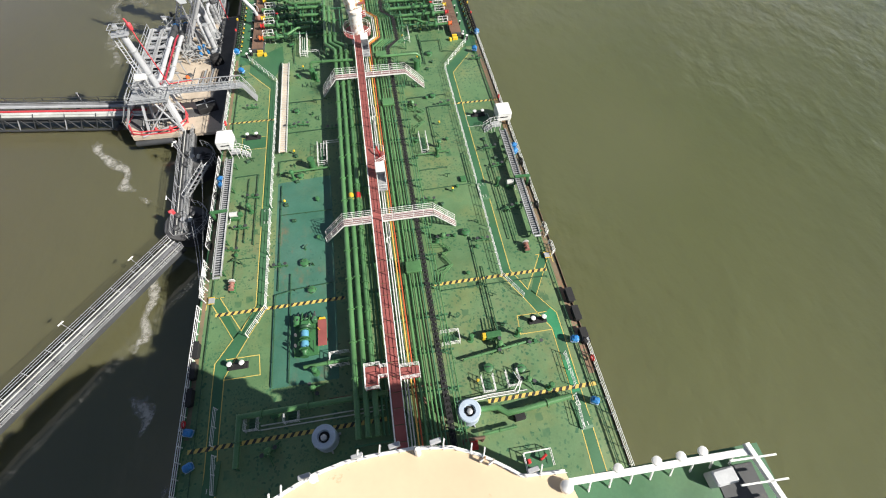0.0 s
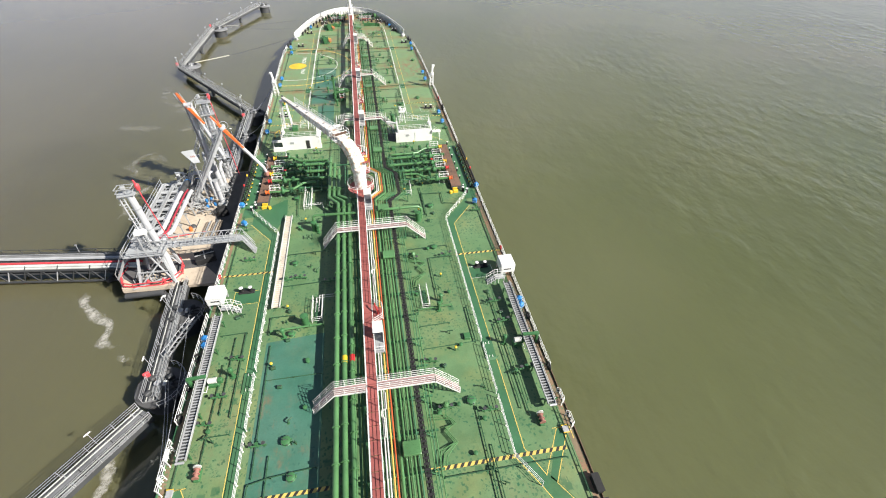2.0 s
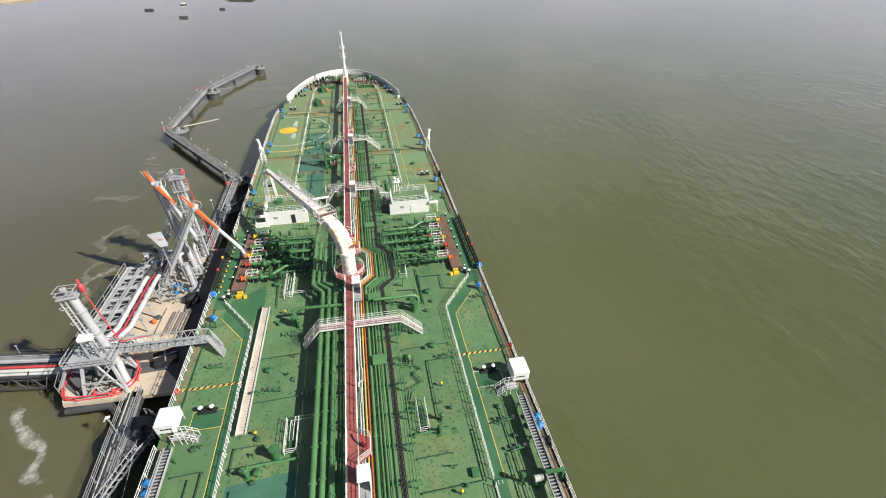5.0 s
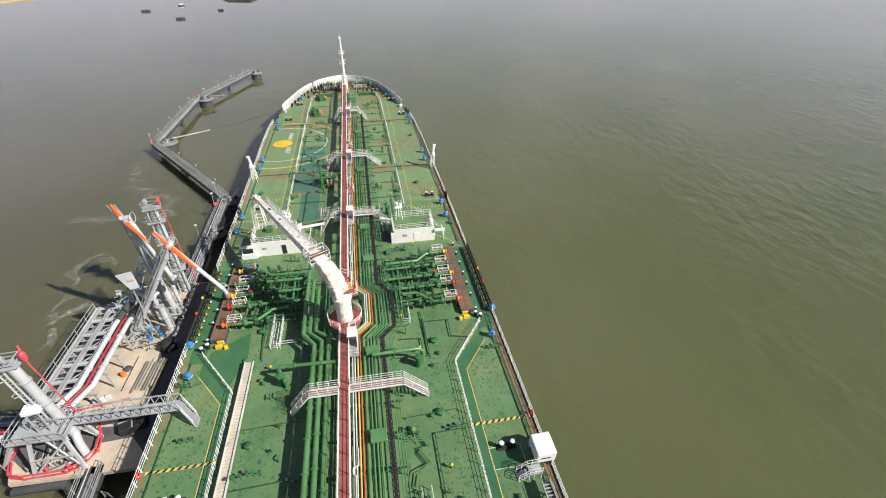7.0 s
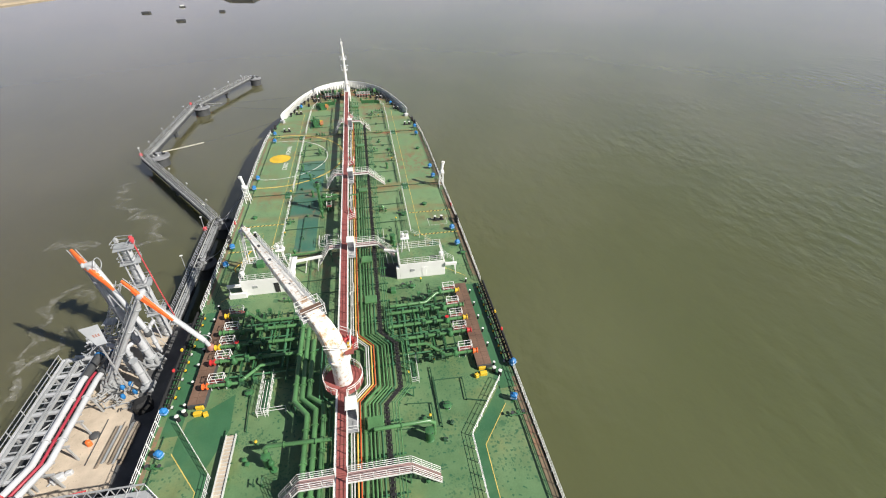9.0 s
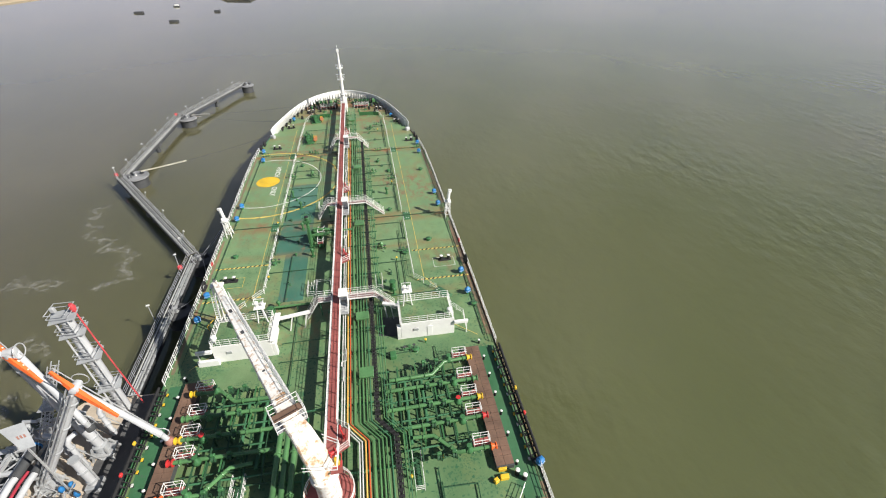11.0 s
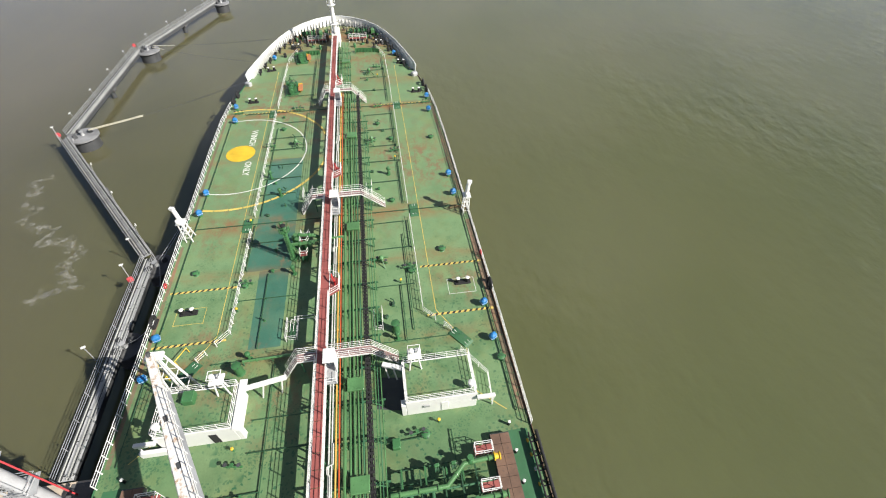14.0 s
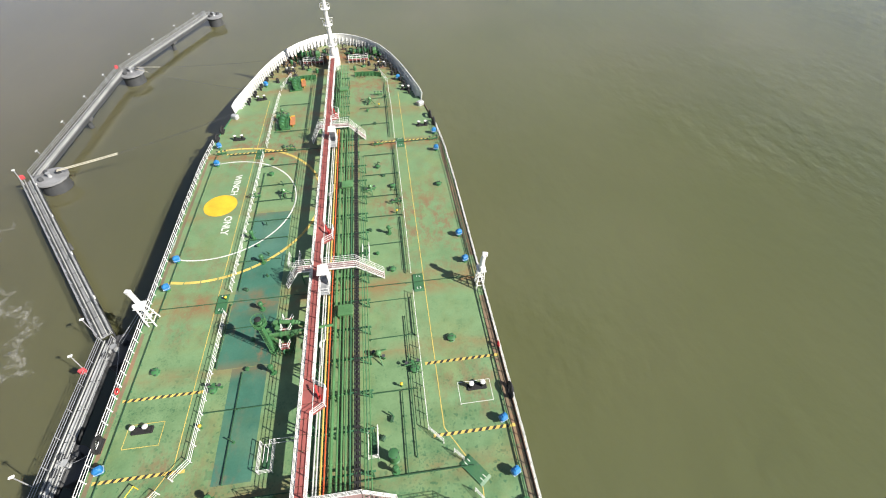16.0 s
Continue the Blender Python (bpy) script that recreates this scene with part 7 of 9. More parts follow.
for x, y, r in ((-17.4, 75.9, 12), (-16.2, 79.3, 10)):
    thing("yellow_stanchion", G(True).tube([(-0.9, 0, 0.0), (-0.9, 0, 0.9), (0.9, 0.4, 0.9), (0.9, 0.4, 0)], 0.05, 8), YELLOW, "yellow bent pipe guard by the walkway", "guard", at=(x, y, 0), rz=r + 40)
for s in (-1, 1):
    for y in (31.3, 90.4):
        e = empty("lifebuoy", (edge_x(s, y) - s * 0.3, y, 0), "red lifebuoy hung on the deck-edge railing", "lifebuoy", "lifebuoys")
        part("ring", G(True).tube([(s * 0.02, 0.3 * math.cos(a), 0.6 + 0.3 * math.sin(a)) for a in [i * math.pi / 8 for i in range(17)]], 0.09, 6), RED, e)
    thing("lifebuoy", G(True).tube([(0, 0.3 * math.cos(a), 0.6 + 0.3 * math.sin(a)) for a in [i * math.pi / 8 for i in range(17)]], 0.09, 6), RED, "red lifebuoy hung on the deck-edge railing", "lifebuoy", "lifebuoys", at=(edge_x(s, -11.6) - s * 0.3, -11.6, 0))
    m = empty("monitor_stage", (s * 12.3, -20.2, 0), "white railed stage with a red fire monitor below the bridge", "stage")
    part("floor", G().box((0, 0, 0.05), (2.6, 1.5, 0.08)), PATHG, m)
    for z in (0.5, 1.0):
        part("rail", G(True).tube([(-1.3, -0.7, z), (-1.3, 0.75, z), (1.3, 0.75, z), (1.3, -0.7, z)], 0.035, 5), WHITE, m)
    for px in (-1.3, 0, 1.3):
        part("post", G().box((px, 0.75, 0.5), (0.06, 0.06, 1.0)), WHITE, m)
    part("monitor", G(True).tube([(0.3, 0, 0.1), (0.3, 0, 0.7), (0.8, 0.3, 0.9)], 0.13, 8), RED, m)
    part("hydrant", G().box((-0.9, 0, 0.4), (0.3, 0.4, 0.7), 0, 0.03), RED, m)
thing("deck_hatch_box", G().box((0, 0, 0.3), (1.1, 0.9, 0.6), 6, 0.05), BLACK, "black square hatch box on the deck", "hatch", at=(11.6, -16.0, 0))
thing("deck_hatch_box", G().box((0, 0, 0.3), (0.8, 1.0, 0.6), 0, 0.05), GREEN, "green square hatch box on the deck", "hatch", at=(7.0, 66.2, 0))
thing("deck_hatch_box", G().box((0, 0, 0.2), (0.8, 0.9, 0.4), 0, 0.05), GREEN, "green square hatch box on the deck", "hatch", at=(12.0, 15.6, 0))
e = empty("pipe_box", (10.9, -7.4, 0), "green covered pipe box with a yellow end", "box")
part("cover", G().box((0, 0, 0.45), (1.7, 0.7, 0.9), 0, 0.06), GREEN, e)
part("end_cap", G().box((-1.05, 0, 0.5), (0.4, 0.6, 0.8), 0, 0.05), YELLOW, e, "yellow end cap")
for k in range(4):
    part("pipe", G(True).tube([(-0.6 + 0.4 * k, 0.35, 0.3), (-0.6 + 0.4 * k, 1.0, 0.3), (-0.6 + 0.4 * k, 2.2, 0.25)], 0.06, 6), LINEP, e)
for p in ([(-6.8, -11.5, 0.9), (3.6, -11.9, 1.4)], [(2.3, -12.6, 0.4), (4.1, -14.4, 0.4), (4.2, -19, 0.4)], [(2.0, -12.6, 0.4), (3.5, -14.4, 0.4), (3.6, -19, 0.4)]):
    pipe_run("brown_pipe", p, 0.09, TRAYBR, "brown primer-coated pipe near the bridge front", 8, 3.0)
e = empty("pipe_arch", (6.6, -17.6, 0), "red pipe arch with a brown frame at the bridge front", "pipe")
part("frame", G(True).tube([(-1.0, 0, 0), (-1.0, 0, 1.6), (0.9, 0, 1.6), (0.9, 0, 0)], 0.16, 8), TRAYBR, e)
part("reel", G(True).lathe((0, -0.3, 0.7), [(0.55, -0.3), (0.55, 0.3)], 16, (1, 0, 0)), RED, e)
pipe_run("cross_pipe", [(7.6, -17.2, 0.8), (11.0, -17.0, 0.8)], 0.16, PIPEG, "green pipe at the bridge front", 8, 2.0)

# white twin pipes joining the aft openings
for k in (0.0, 0.28):
    pipe_run("white_pipe", [(5.5, -13.8 - k, 0.7), (9.0, -13.6 - k, 0.7), (11.7 + k, -13.6 - k, 0.7), (12.4 + k, -12.7, 0.7), (12.0 + k, -11.7 + k, 0.7)], 0.05, WHITE, "white twin pipe joining two railed deck openings", 6, 0, "deck pipes", 2.2)

# hoses snaking on the deck, starboard
for i, (x, y) in enumerate(((6.9, 3.2), (7.2, 28.6))):
    for k in range(3):
        o = 0.3 * k
        pipe_run("looped_line", [(x - 0.9, y + 2.4 - o, 0.4), (x + 0.6 + o, y + 2.2 - o, 0.4), (x + 1.1 + o * 0.6, y + 1.0, 0.4), (x + 0.2, y + 0.2 + o, 0.4), (x + 0.9 + o * 0.6, y - 1.0, 0.4), (x - 0.6 + o, y - 1.6 - o, 0.4), (x - 0.9 + o, y - 3.2, 0.4)], 0.05, PIPEG, "thin green line with loops beside the cable tray", 6, 0, "deck lines")

# ---- bow ----
def foremast():
    e = empty("foremast", (-0.1, 165.0, 0), "white tubular foremast with platforms on a white deckhouse", "mast")
    part("house", G().box((0, 2.2, 1.7), (1.9, 4.4, 3.4), 0, 0.2), WHITE, e)
    for z in (3.8, 4.3):
        part("house_rail", G(True).tube([(-0.9, 0.2, z), (-0.9, 4.3, z), (0.9, 4.3, z), (0.9, 0.2, z)], 0.03, 5), WHITE, e)
    part("tube", G(True).lathe((0.1, 0.4, 3.6), [(0.62, 0), (0.5, 3.0), (0.38, 9.0), (0.3, 12.0), (0.22, 13.6)], 16), WHITE, e)
    for z in (5.4, 9.6, 12.8):
        part("platform", G(True).lathe((0.1, 0.4, z), [(0.95, 0), (0.95, 0.08)], 16), WHITE, e)
        part("platform_rail", G(True).tube([(0.1 + 0.95 * math.cos(a), 0.4 + 0.95 * math.sin(a), z + 0.9) for a in [i * math.pi / 7 for i in range(15)]], 0.035, 5), WHITE, e)
        for a in range(0, 360, 60):
            part("post", G().box((0.1 + 0.95 * math.cos(radians(a)), 0.4 + 0.95 * math.sin(radians(a)), z + 0.45), (0.05, 0.05, 0.9)), WHITE, e)
    part("yard", G().bar((-1.2, 0.4, 11.0), (1.4, 0.4, 11.0), 0.1), WHITE, e)
    part("mast_lamp", G().box((0.1, 0.4, 17.6), (0.7, 0.6, 0.7), 0, 0.08), WHITE, e)
    part("whip_aerial", G(True).tube([(0.1, 0.4, 17.9), (0.1, 0.4, 18.9)], 0.05, 5), WHITE, e)


foremast()


def windlass(s):
    e = empty("windlass", (s * 6.6, 171.6, 0), "green combined anchor windlass with rope drums", "windlass", "windlasses")
    part("bed", G().box((0, 0, 0.15), (5.0, 2.6, 0.3), 0, 0.05), GREEN, e)
    for i, x in enumerate((-1.9, -0.8, 0.5)):
        part("drum", G(True).lathe((x, 0, 1.25), [(0.95, -0.42), (0.95, -0.36), (0.5, -0.34), (0.5, 0.34), (0.95, 0.36), (0.95, 0.42)], 20, (1, 0, 0)), GREEN, e)
    part("chain_wheel", G(True).lathe((1.6, 0, 1.25), [(0.8, -0.3), (0.6, 0), (0.8, 0.3)], 20, (1, 0, 0)), BLACK, e)
    part("gearbox", G().box((2.3, 0.1, 0.9), (0.9, 1.5, 1.5), 0, 0.12), PIPEG, e)
    part("brake", G(True).tube([(-0.2, -1.3, 0.6), (-0.2, -1.3, 1.7)], 0.1, 8), DARKST, e)
    rnd = random.Random(11 + s)
    for k in range(16):
        x, y, h = rnd.uniform(-3.6, 4.0), rnd.uniform(-2.4, 3.2), rnd.uniform(0.3, 1.7)
        if k % 2:
            part("pipe", G(True).tube([(x, y, 0), (x, y, h), (x + rnd.uniform(-1.0, 1.0), y + rnd.uniform(-0.8, 0.8), h)], rnd.uniform(0.06, 0.16), 7), (GREEN, DARKST, LINEP)[k % 3], e)
        else:
            part("lever_box", G().box((x, y, h / 2), (rnd.uniform(0.3, 0.8), rnd.uniform(0.3, 0.8), h), rnd.uniform(0, 80), 0.06), (GREEN, LINEP, TRAYBR)[k % 3], e)
    p = empty("windlass_platform", (s * 5.1, 168.3, 0), "white railed platform with a red tread behind the windlass", "platform", "windlass platforms")
    part("tread", G().box((0, 0, 0.8), (4.4, 0.9, 0.07)), CATRED, p)
    for z in (1.2, 1.7):
        part("rail", G(True).tube([(-2.2, -0.45, z), (2.2, -0.45, z)], 0.04, 5), WHITE, p)
        part("rail", G(True).tube([(-2.2, 0.45, z), (2.2, 0.45, z)], 0.04, 5), WHITE, p)
    for i in range(6):
        for d in (-0.45, 0.45):
            part("post", G().box((-2.2 + i * 0.88, d, 0.85), (0.07, 0.07, 1.7)), WHITE, p)
    w = empty("breakwater", (s * 7.4, 160.9, 0), "green curved spray barrier with stiffeners on the foredeck", "breakwater", "breakwaters")
    q = [(-3.2, 0.4), (-1.5, 0.5), (1.0, 0.2), (2.6, -0.6)]
    for (a, b), (c, d) in zip(q, q[1:]):
        part("plate", G().bar((s * a, b, 0.5), (s * c, d, 0.5), 0.08, 1.0), GREEN, w)
    for i in range(8):
        k = -3.0 + i * 0.75
        part("stay", G().bar((s * k, 0.35, 0.9), (s * k, -0.35, 0.0), 0.1), GREEN, w)
    for i, (x, y) in enumerate(((9.5, 168.5), (11.0, 165.5), (3.2, 174.6), (8.6, 174.2), (5.2, 176.0), (4.2, 164.6), (12.4, 161.0), (2.6, 170.2), (9.6, 171.8), (7.4, 166.6), (3.4, 172.2), (10.2, 169.9), (6.2, 174.6), (8.3, 169.4))):
        thing("bow_fitting", G(True).lathe((0, 0, 0), [(0.4, 0), (0.3, 0.4), (0.36, 0.7), (0.2, 0.95)], 12), [BLACK, DARKST, GREEN][i % 3], "dark cast fitting on the foredeck", "fitting", "bow fittings", at=(s * x, y, 0))
    pipe_run("anchor_chain", [(s * 5.4, 172.6, 0.25), (s * 4.6, 176.6, 0.15)], 0.12, BLACK, "black anchor chain running forward from the windlass", 6, 0)
    for k in range(11):
        y = 163.6 + 1.25 * k
        x = s * (min(11.5, half_beam(y) - 2.6) - 1.3 * (k % 3) - (0.0 if k % 2 else 2.6))
        e = empty("brake_stand", (x, y, 0), "dark lever stand with a handwheel among the windlass gear", "stand", "windlass gear")
        part("plinth", G().box((0, 0, 0.14), (0.9, 0.7, 0.28), 17 * k, 0.05), (DARKST, TRAYBR, GREEN)[k % 3], e)
        part("column", G(True).lathe((0, 0, 0.25), [(0.16, 0), (0.12, 0.3), (0.12, 0.9), (0.2, 1.0)], 8), BLACK, e)
        part("handwheel", G(True).tube([(0.36 * math.cos(a), 0.12 * math.sin(a), 1.3 + 0.34 * math.sin(a)) for a in [i * math.pi / 6 for i in range(13)]], 0.05, 5), DARKST, e)
        part("lever", G().bar((0.1, 0.0, 0.4), (0.7 * math.cos(k), 0.7 * math.sin(k), 1.1), 0.08), BLACK, e)
    for k, (x, y) in enumerate(((3.4, 168.9), (4.8, 169.6), (6.4, 170.0), (8.2, 170.6), (2.8, 173.6))):
        e = empty("rope_coil", (s * x, y, 0), "coil of dark mooring rope flaked on the foredeck", "rope coil", "rope coils")
        for q in range(3):
            r = 0.75 - 0.12 * q
            part("turn", G(True).tube([(r * math.cos(a), 0.7 * r * math.sin(a), 0.07 + 0.11 * q) for a in [i * math.pi / 8 for i in range(17)]], 0.07, 5), (DARKST, TRAYBR)[k % 2], e)


windlass(-1)
windlass(1)


# small scattered fittings on the deck plating
def deck_fitting(x, y, k, rz):
    lab = ("small dark green elbow pipe standing on the deck", "small dark green mushroom cap on the deck", "low dark green valve box on the deck", "short dark green stub with a crossbar on the deck")[k]
    e = empty("deck_fitting", (x, y, 0), lab, "fitting", "deck fittings")
    e.rotation_euler.z = radians(rz)
    if k == 0:
        part("elbow", G(True).tube([(0, 0, 0), (0, 0, 0.45), (0.12, 0, 0.58), (0.55, 0, 0.58)], 0.07, 7), LINEP, e)
        part("flange", G(True).lathe((0, 0, 0), [(0.16, 0), (0.16, 0.05)], 10), GREEN, e)
    elif k == 1:
        part("stem", G(True).lathe((0, 0, 0), [(0.1, 0), (0.1, 0.35)], 8), GREEN, e)
        part("cap", G(True).lathe((0, 0, 0.33), [(0.26, 0), (0.24, 0.1), (0.1, 0.16)], 12), GREEN, e)
    elif k == 2:
        part("box", G().box((0, 0, 0.16), (0.55, 0.4, 0.32), 0, 0.05), LINEP, e)
        part("handle", G(True).tube([(-0.2, 0, 0.3), (-0.2, 0, 0.45), (0.2, 0, 0.45), (0.2, 0, 0.3)], 0.025, 5), DARKST, e)
    else:
        part("stub", G(True).tube([(0, 0, 0), (0, 0, 0.7)], 0.06, 6), LINEP, e)
        part("crossbar", G().bar((-0.4, 0, 0.62), (0.4, 0, 0.62), 0.09), LINEP, e)


rnd = random.Random(23)
for i in range(84):
    side = 1 if i % 2 else -1
    zone = i % 7
    if zone < 4:
        x, y = rnd.uniform(6.6, 12.6), rnd.uniform(-8.0, 44.0)
    elif zone < 6:
        x, y = rnd.uniform(6.0, 10.8), rnd.uniform(79.0, 156.0)
    else:
        x, y = rnd.uniform(15.6, 18.2), rnd.uniform(3.0, 24.0)
    deck_fitting(side * x, y, rnd.randrange(4), rnd.uniform(0, 360))
# ---- jetty ----
JZ = -4.2


def pile_dolphin(x, y, r, label="round concrete-capped mooring dolphin on a dark steel pile"):
    e = empty("dolphin", (x, y, SEA), label, "dolphin", "mooring dolphins", "structure")
    h = JZ - SEA
    part("pile", G(True).lathe((0, 0, -3), [(r * 0.80, 0), (r * 0.80, h + 2.2)], 24), DARKST, e)
    part("cap", G(True).lathe((0, 0, h - 0.8), [(r * 0.92, 0.25), (r * 0.97, 0.3), (r * 0.97, 0.62), (r * 0.94, 0.65)], 28), JDECK if x < -30 else CONCD, e)
    for k in range(3):
        a = radians(40 + 95 * k)
        part("hook", G().box((r * 0.5 * math.cos(a), r * 0.5 * math.sin(a), h + 0.2), (0.8, 0.6, 0.7), 40 + 95 * k, 0.1), DARKST, e)
    part("capstan", G(True).lathe((0, 0, h - 0.16), [(0.4, 0), (0.28, 0.3), (0.3, 0.7), (0.42, 0.85)], 12), GALV, e)


for x, y, r in ((-27.2, 29.6, 3.0), (-26.8, 17.5, 3.0), (-51.9, 139.0, 3.0), (-51.6, 181.5, 3.0), (-39.4, 218.0, 2.6), (-26.6, 99.2, 2.4), (-26.6, 85.2, 2.2)):
    pile_dolphin(x, y, r)


for x, y, r in ((-27.2, 29.6, 3.2), (-26.8, 17.5, 3.2)):
    ring = [(x + r * math.cos(radians(a)), y + r * math.sin(radians(a)), JZ - 0.15) for a in range(-75, 80, 15)]
    guard_rail(ring, "grey pipe railing round the edge of a mooring dolphin", 1.1, 2, 1.6, 0.03, GALV, "dolphin railings", "dolphin_railing")
    e = empty("quick_release_hook", (x + 1.4, y - 0.4, JZ - 0.15), "black and white quick-release mooring hook on the dolphin", "mooring hook", "mooring hooks")
    part("pedestal", G().box((0, 0, 0.35), (1.0, 0.9, 0.7), 15, 0.08), DARKST, e)
    for k in (-0.4, 0.0, 0.4):
        part("hook", G(True).tube([(0.3, k, 0.7), (0.9, k * 1.4, 0.85), (1.2, k * 1.6, 0.7)], 0.12, 7), BLACK, e)
    part("motor", G(True).tube([(-0.4, -0.2, 0.95), (-0.4, 0.4, 0.95)], 0.22, 10), PIPEC, e)
e = empty("gangplank", (-27.0, 21.6, JZ), "grey aluminium gangplank leaning across the jetty walkway", "gangplank")
for d in (-0.4, 0.4):
    part("side_beam", G().bar((d, 0, 0.5), (d + 2.2, 5.6, 0.8), 0.1, 0.25), GALV, e)
    part("rail", G().bar((d, 0, 1.2), (d + 2.2, 5.6, 1.5), 0.06), LGREY, e)
for i in range(9):
    k = i / 8
    part("rung", G().bar((-0.4 + 2.2 * k, 5.6 * k, 0.5 + 0.3 * k), (0.4 + 2.2 * k, 5.6 * k, 0.5 + 0.3 * k), 0.1), GALV, e)
    part("rail_post", G().bar((-0.4 + 2.2 * k, 5.6 * k, 0.0 if i in (0, 8) else 0.5), (-0.4 + 2.2 * k, 5.6 * k, 1.2 + 0.3 * k), 0.06), LGREY, e)


def footbridge(a, b, label, w=1.7, lamps=True, side=1, piles=True, deckmat=None):
    a, b = Vector((*a, JZ)), Vector((*b, JZ))
    L = (b - a).length
    e = empty("jetty_walkway", a, label, "walkway", "jetty walkways", "structure")
    ang = math.atan2(b.y - a.y, b.x - a.x)
    e.rotation_euler.z = ang
    part("deck", G().box((L / 2, 0, -0.05), (L, w, 0.1)), deckmat or JDECK, e)
    for s in (-1, 1):
        part("girder", G().bar((0, s * w * 0.48, -0.45), (L, s * w * 0.48, -0.45), 0.16, 0.7), DARKST, e)
        for z in (0.4, 0.75, 1.1):
            part("rail", G().bar((0, s * w / 2, z), (L, s * w / 2, z), 0.05), GALV, e)
        n = int(L / 3.0)
        po = shared("jetty_post", lambda: G().box((0, 0, 0.55), (0.06, 0.06, 1.1)), GALV)
        for i in range(n + 1):
            part("post", po, GALV, e).location = (L * i / n, s * w / 2, 0)
    for k, m in ((-0.40, PIPEC), (-0.28, DARKST), (-0.16, PIPEC), (0.16, DARKST), (0.28, PIPEC), (0.40, DARKST)):
        part("conduit", G().bar((0, k * w, 0.16), (L, k * w, 0.16), 0.09), m, e)
    gr = shared("grating_%.1f" % w, lambda: G().box((0, 0, 0.02), (0.1, w * 0.96, 0.04)), DARKST)
    for i in range(int(L / 3.6)):
        part("grating_bar", gr, DARKST, e).location = (0.5 + i * 3.6, 0, 0)
    for i in range(0 if w < 1.7 else int(L / 7.8)):
        part("conduit_saddle", shared("conduit_saddle_%.1f" % w, lambda: G().box((0, -0.34 * w, 0.12), (0.12, 0.3 * w, 0.2)).box((0, 0.35 * w, 0.12), (0.12, 0.26 * w, 0.2)), GALV), GALV, e).location = (1.0 + i * 7.8, 0, 0)
    if lamps:
        n = max(2, int(L / 9))
        for i in range(n):
            x = L * (i + 0.5) / n
            part("lamp_arm", G().bar((x, side * w / 2, 0.0), (x, side * (w / 2 + 0.25), 1.9), 0.05), GALV, e)
            lh = part("lamp_head", G().box((x, side * (w / 2 + 0.4), 1.95), (0.75, 0.16, 0.08), 0, 0.02), WHITE, e)
            part("bracket", G().box((x, side * (w / 2 + 0.3), 1.9), (0.1, 0.24, 0.06)), GALV, lh)
    if piles and L > 25:
        part("pile", G(True).tube([(L / 2, 0, -0.6), (L / 2, 0, SEA - JZ - 2)], 0.55, 12), DARKST, e)
        part("pile_cap", G().box((L / 2, 0, -0.75), (1.4, w + 0.6, 0.5), 0, 0.05), CONCD, e)


footbridge((-27.4, 14.0), (-63.7, -33.8), "grey steel jetty walkway with pipe rails, curving away aft", 2.4, True, -1)
footbridge((-27.2, 15.4), (-28.8, 36.4), "grey steel jetty walkway beside the ship", 1.8, True, 1, False)
footbridge((-28.6, 101.4), (-54.9, 137.8), "grey steel jetty walkway leading out to a dolphin", 1.6, True, -1)
footbridge((-54.4, 139.4), (-54.0, 181.4), "grey steel jetty walkway between dolphins", 1.6, True, 1)
footbridge((-53.4, 182.4), (-41.2, 218.6), "grey steel jetty walkway to the outermost dolphin", 1.6, True, 1)
footbridge((-27.3, 69.2), (-27.9, 100.6), "pale grey steel jetty walkway beside the bow berth", 1.6, False, 1, True, LGREY)

for x, y in ((-55.6, 138.0), (-55.0, 182.6), (-28.9, 96.0), (-28.4, 18.8)):
    e = empty("life_ring_post", (x, y, JZ), "orange-red life-ring cabinet on the jetty", "life ring", "life rings")
    part("box", G().box((0, 0, 0.9), (0.75, 0.4, 0.75), 30, 0.12), JRED, e)
    part("post", G().box((0, 0, 0.3), (0.1, 0.1, 0.6)), GALV, e)
for (x, y, dx, dy) in ((-29.3, 96.6, 0.1, 0.1), (-29.9, 101.8, -0.1, 0.2), (-28.6, 30.0, 0.0, 0.2), (-29.2, 83.4, 0.1, 0.0), (-54.9, 136.6, 0.0, 0.2)):
    e = empty("jetty_lamp", (x, y, JZ), "slim grey lamp post on the jetty", "lamp post", "jetty lamps")
    part("post", G(True).tube([(0, 0, 0), (dx, dy, 3.2)], 0.06, 6), GALV, e)
    part("head", G().box((dx, dy, 3.25), (0.5, 0.3, 0.12), 20, 0.03), WHITE, e)

# platform
deckp = [(-37.3, 35.8), (-30.0, 35.6), (-23.6, 35.4), (-23.4, 69.0), (-33.0, 69.0), (-38.6, 64.0), (-39.4, 52.0), (-39.6, 40.4)]
e = empty("jetty_platform", (0, 0, JZ), "pale concrete jetty platform on piles", "platform", "", "structure")
part("slab", G().prism([(x, y) for x, y in deckp], -0.55, 0.0), CONC, e)
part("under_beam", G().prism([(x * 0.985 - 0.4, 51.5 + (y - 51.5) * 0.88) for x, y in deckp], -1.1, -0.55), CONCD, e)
part("fender_strip", G().box((-23.0, 52.2, -0.5), (0.8, 33, 1.0), 0, 0.1), BLACK, e)
part("edge_apron", G().prism([(-26.0, 41.2), (-23.8, 41.2), (-23.6, 68.8), (-26.4, 68.8), (-28.0, 60.0)], 0.0, 0.012), CONCD, e, "dark asphalt strip along the berth")
part("front_apron", G().prism([(-38.6, 39.0), (-36.2, 37.0), (-30.4, 37.0), (-29.6, 39.4), (-26.0, 39.6), (-24.0, 37.2), (-23.8, 41.2), (-33.0, 41.8), (-38.8, 41.0)], 0.0, 0.014), CONCD, e, "dark asphalt field under the gangway tower")
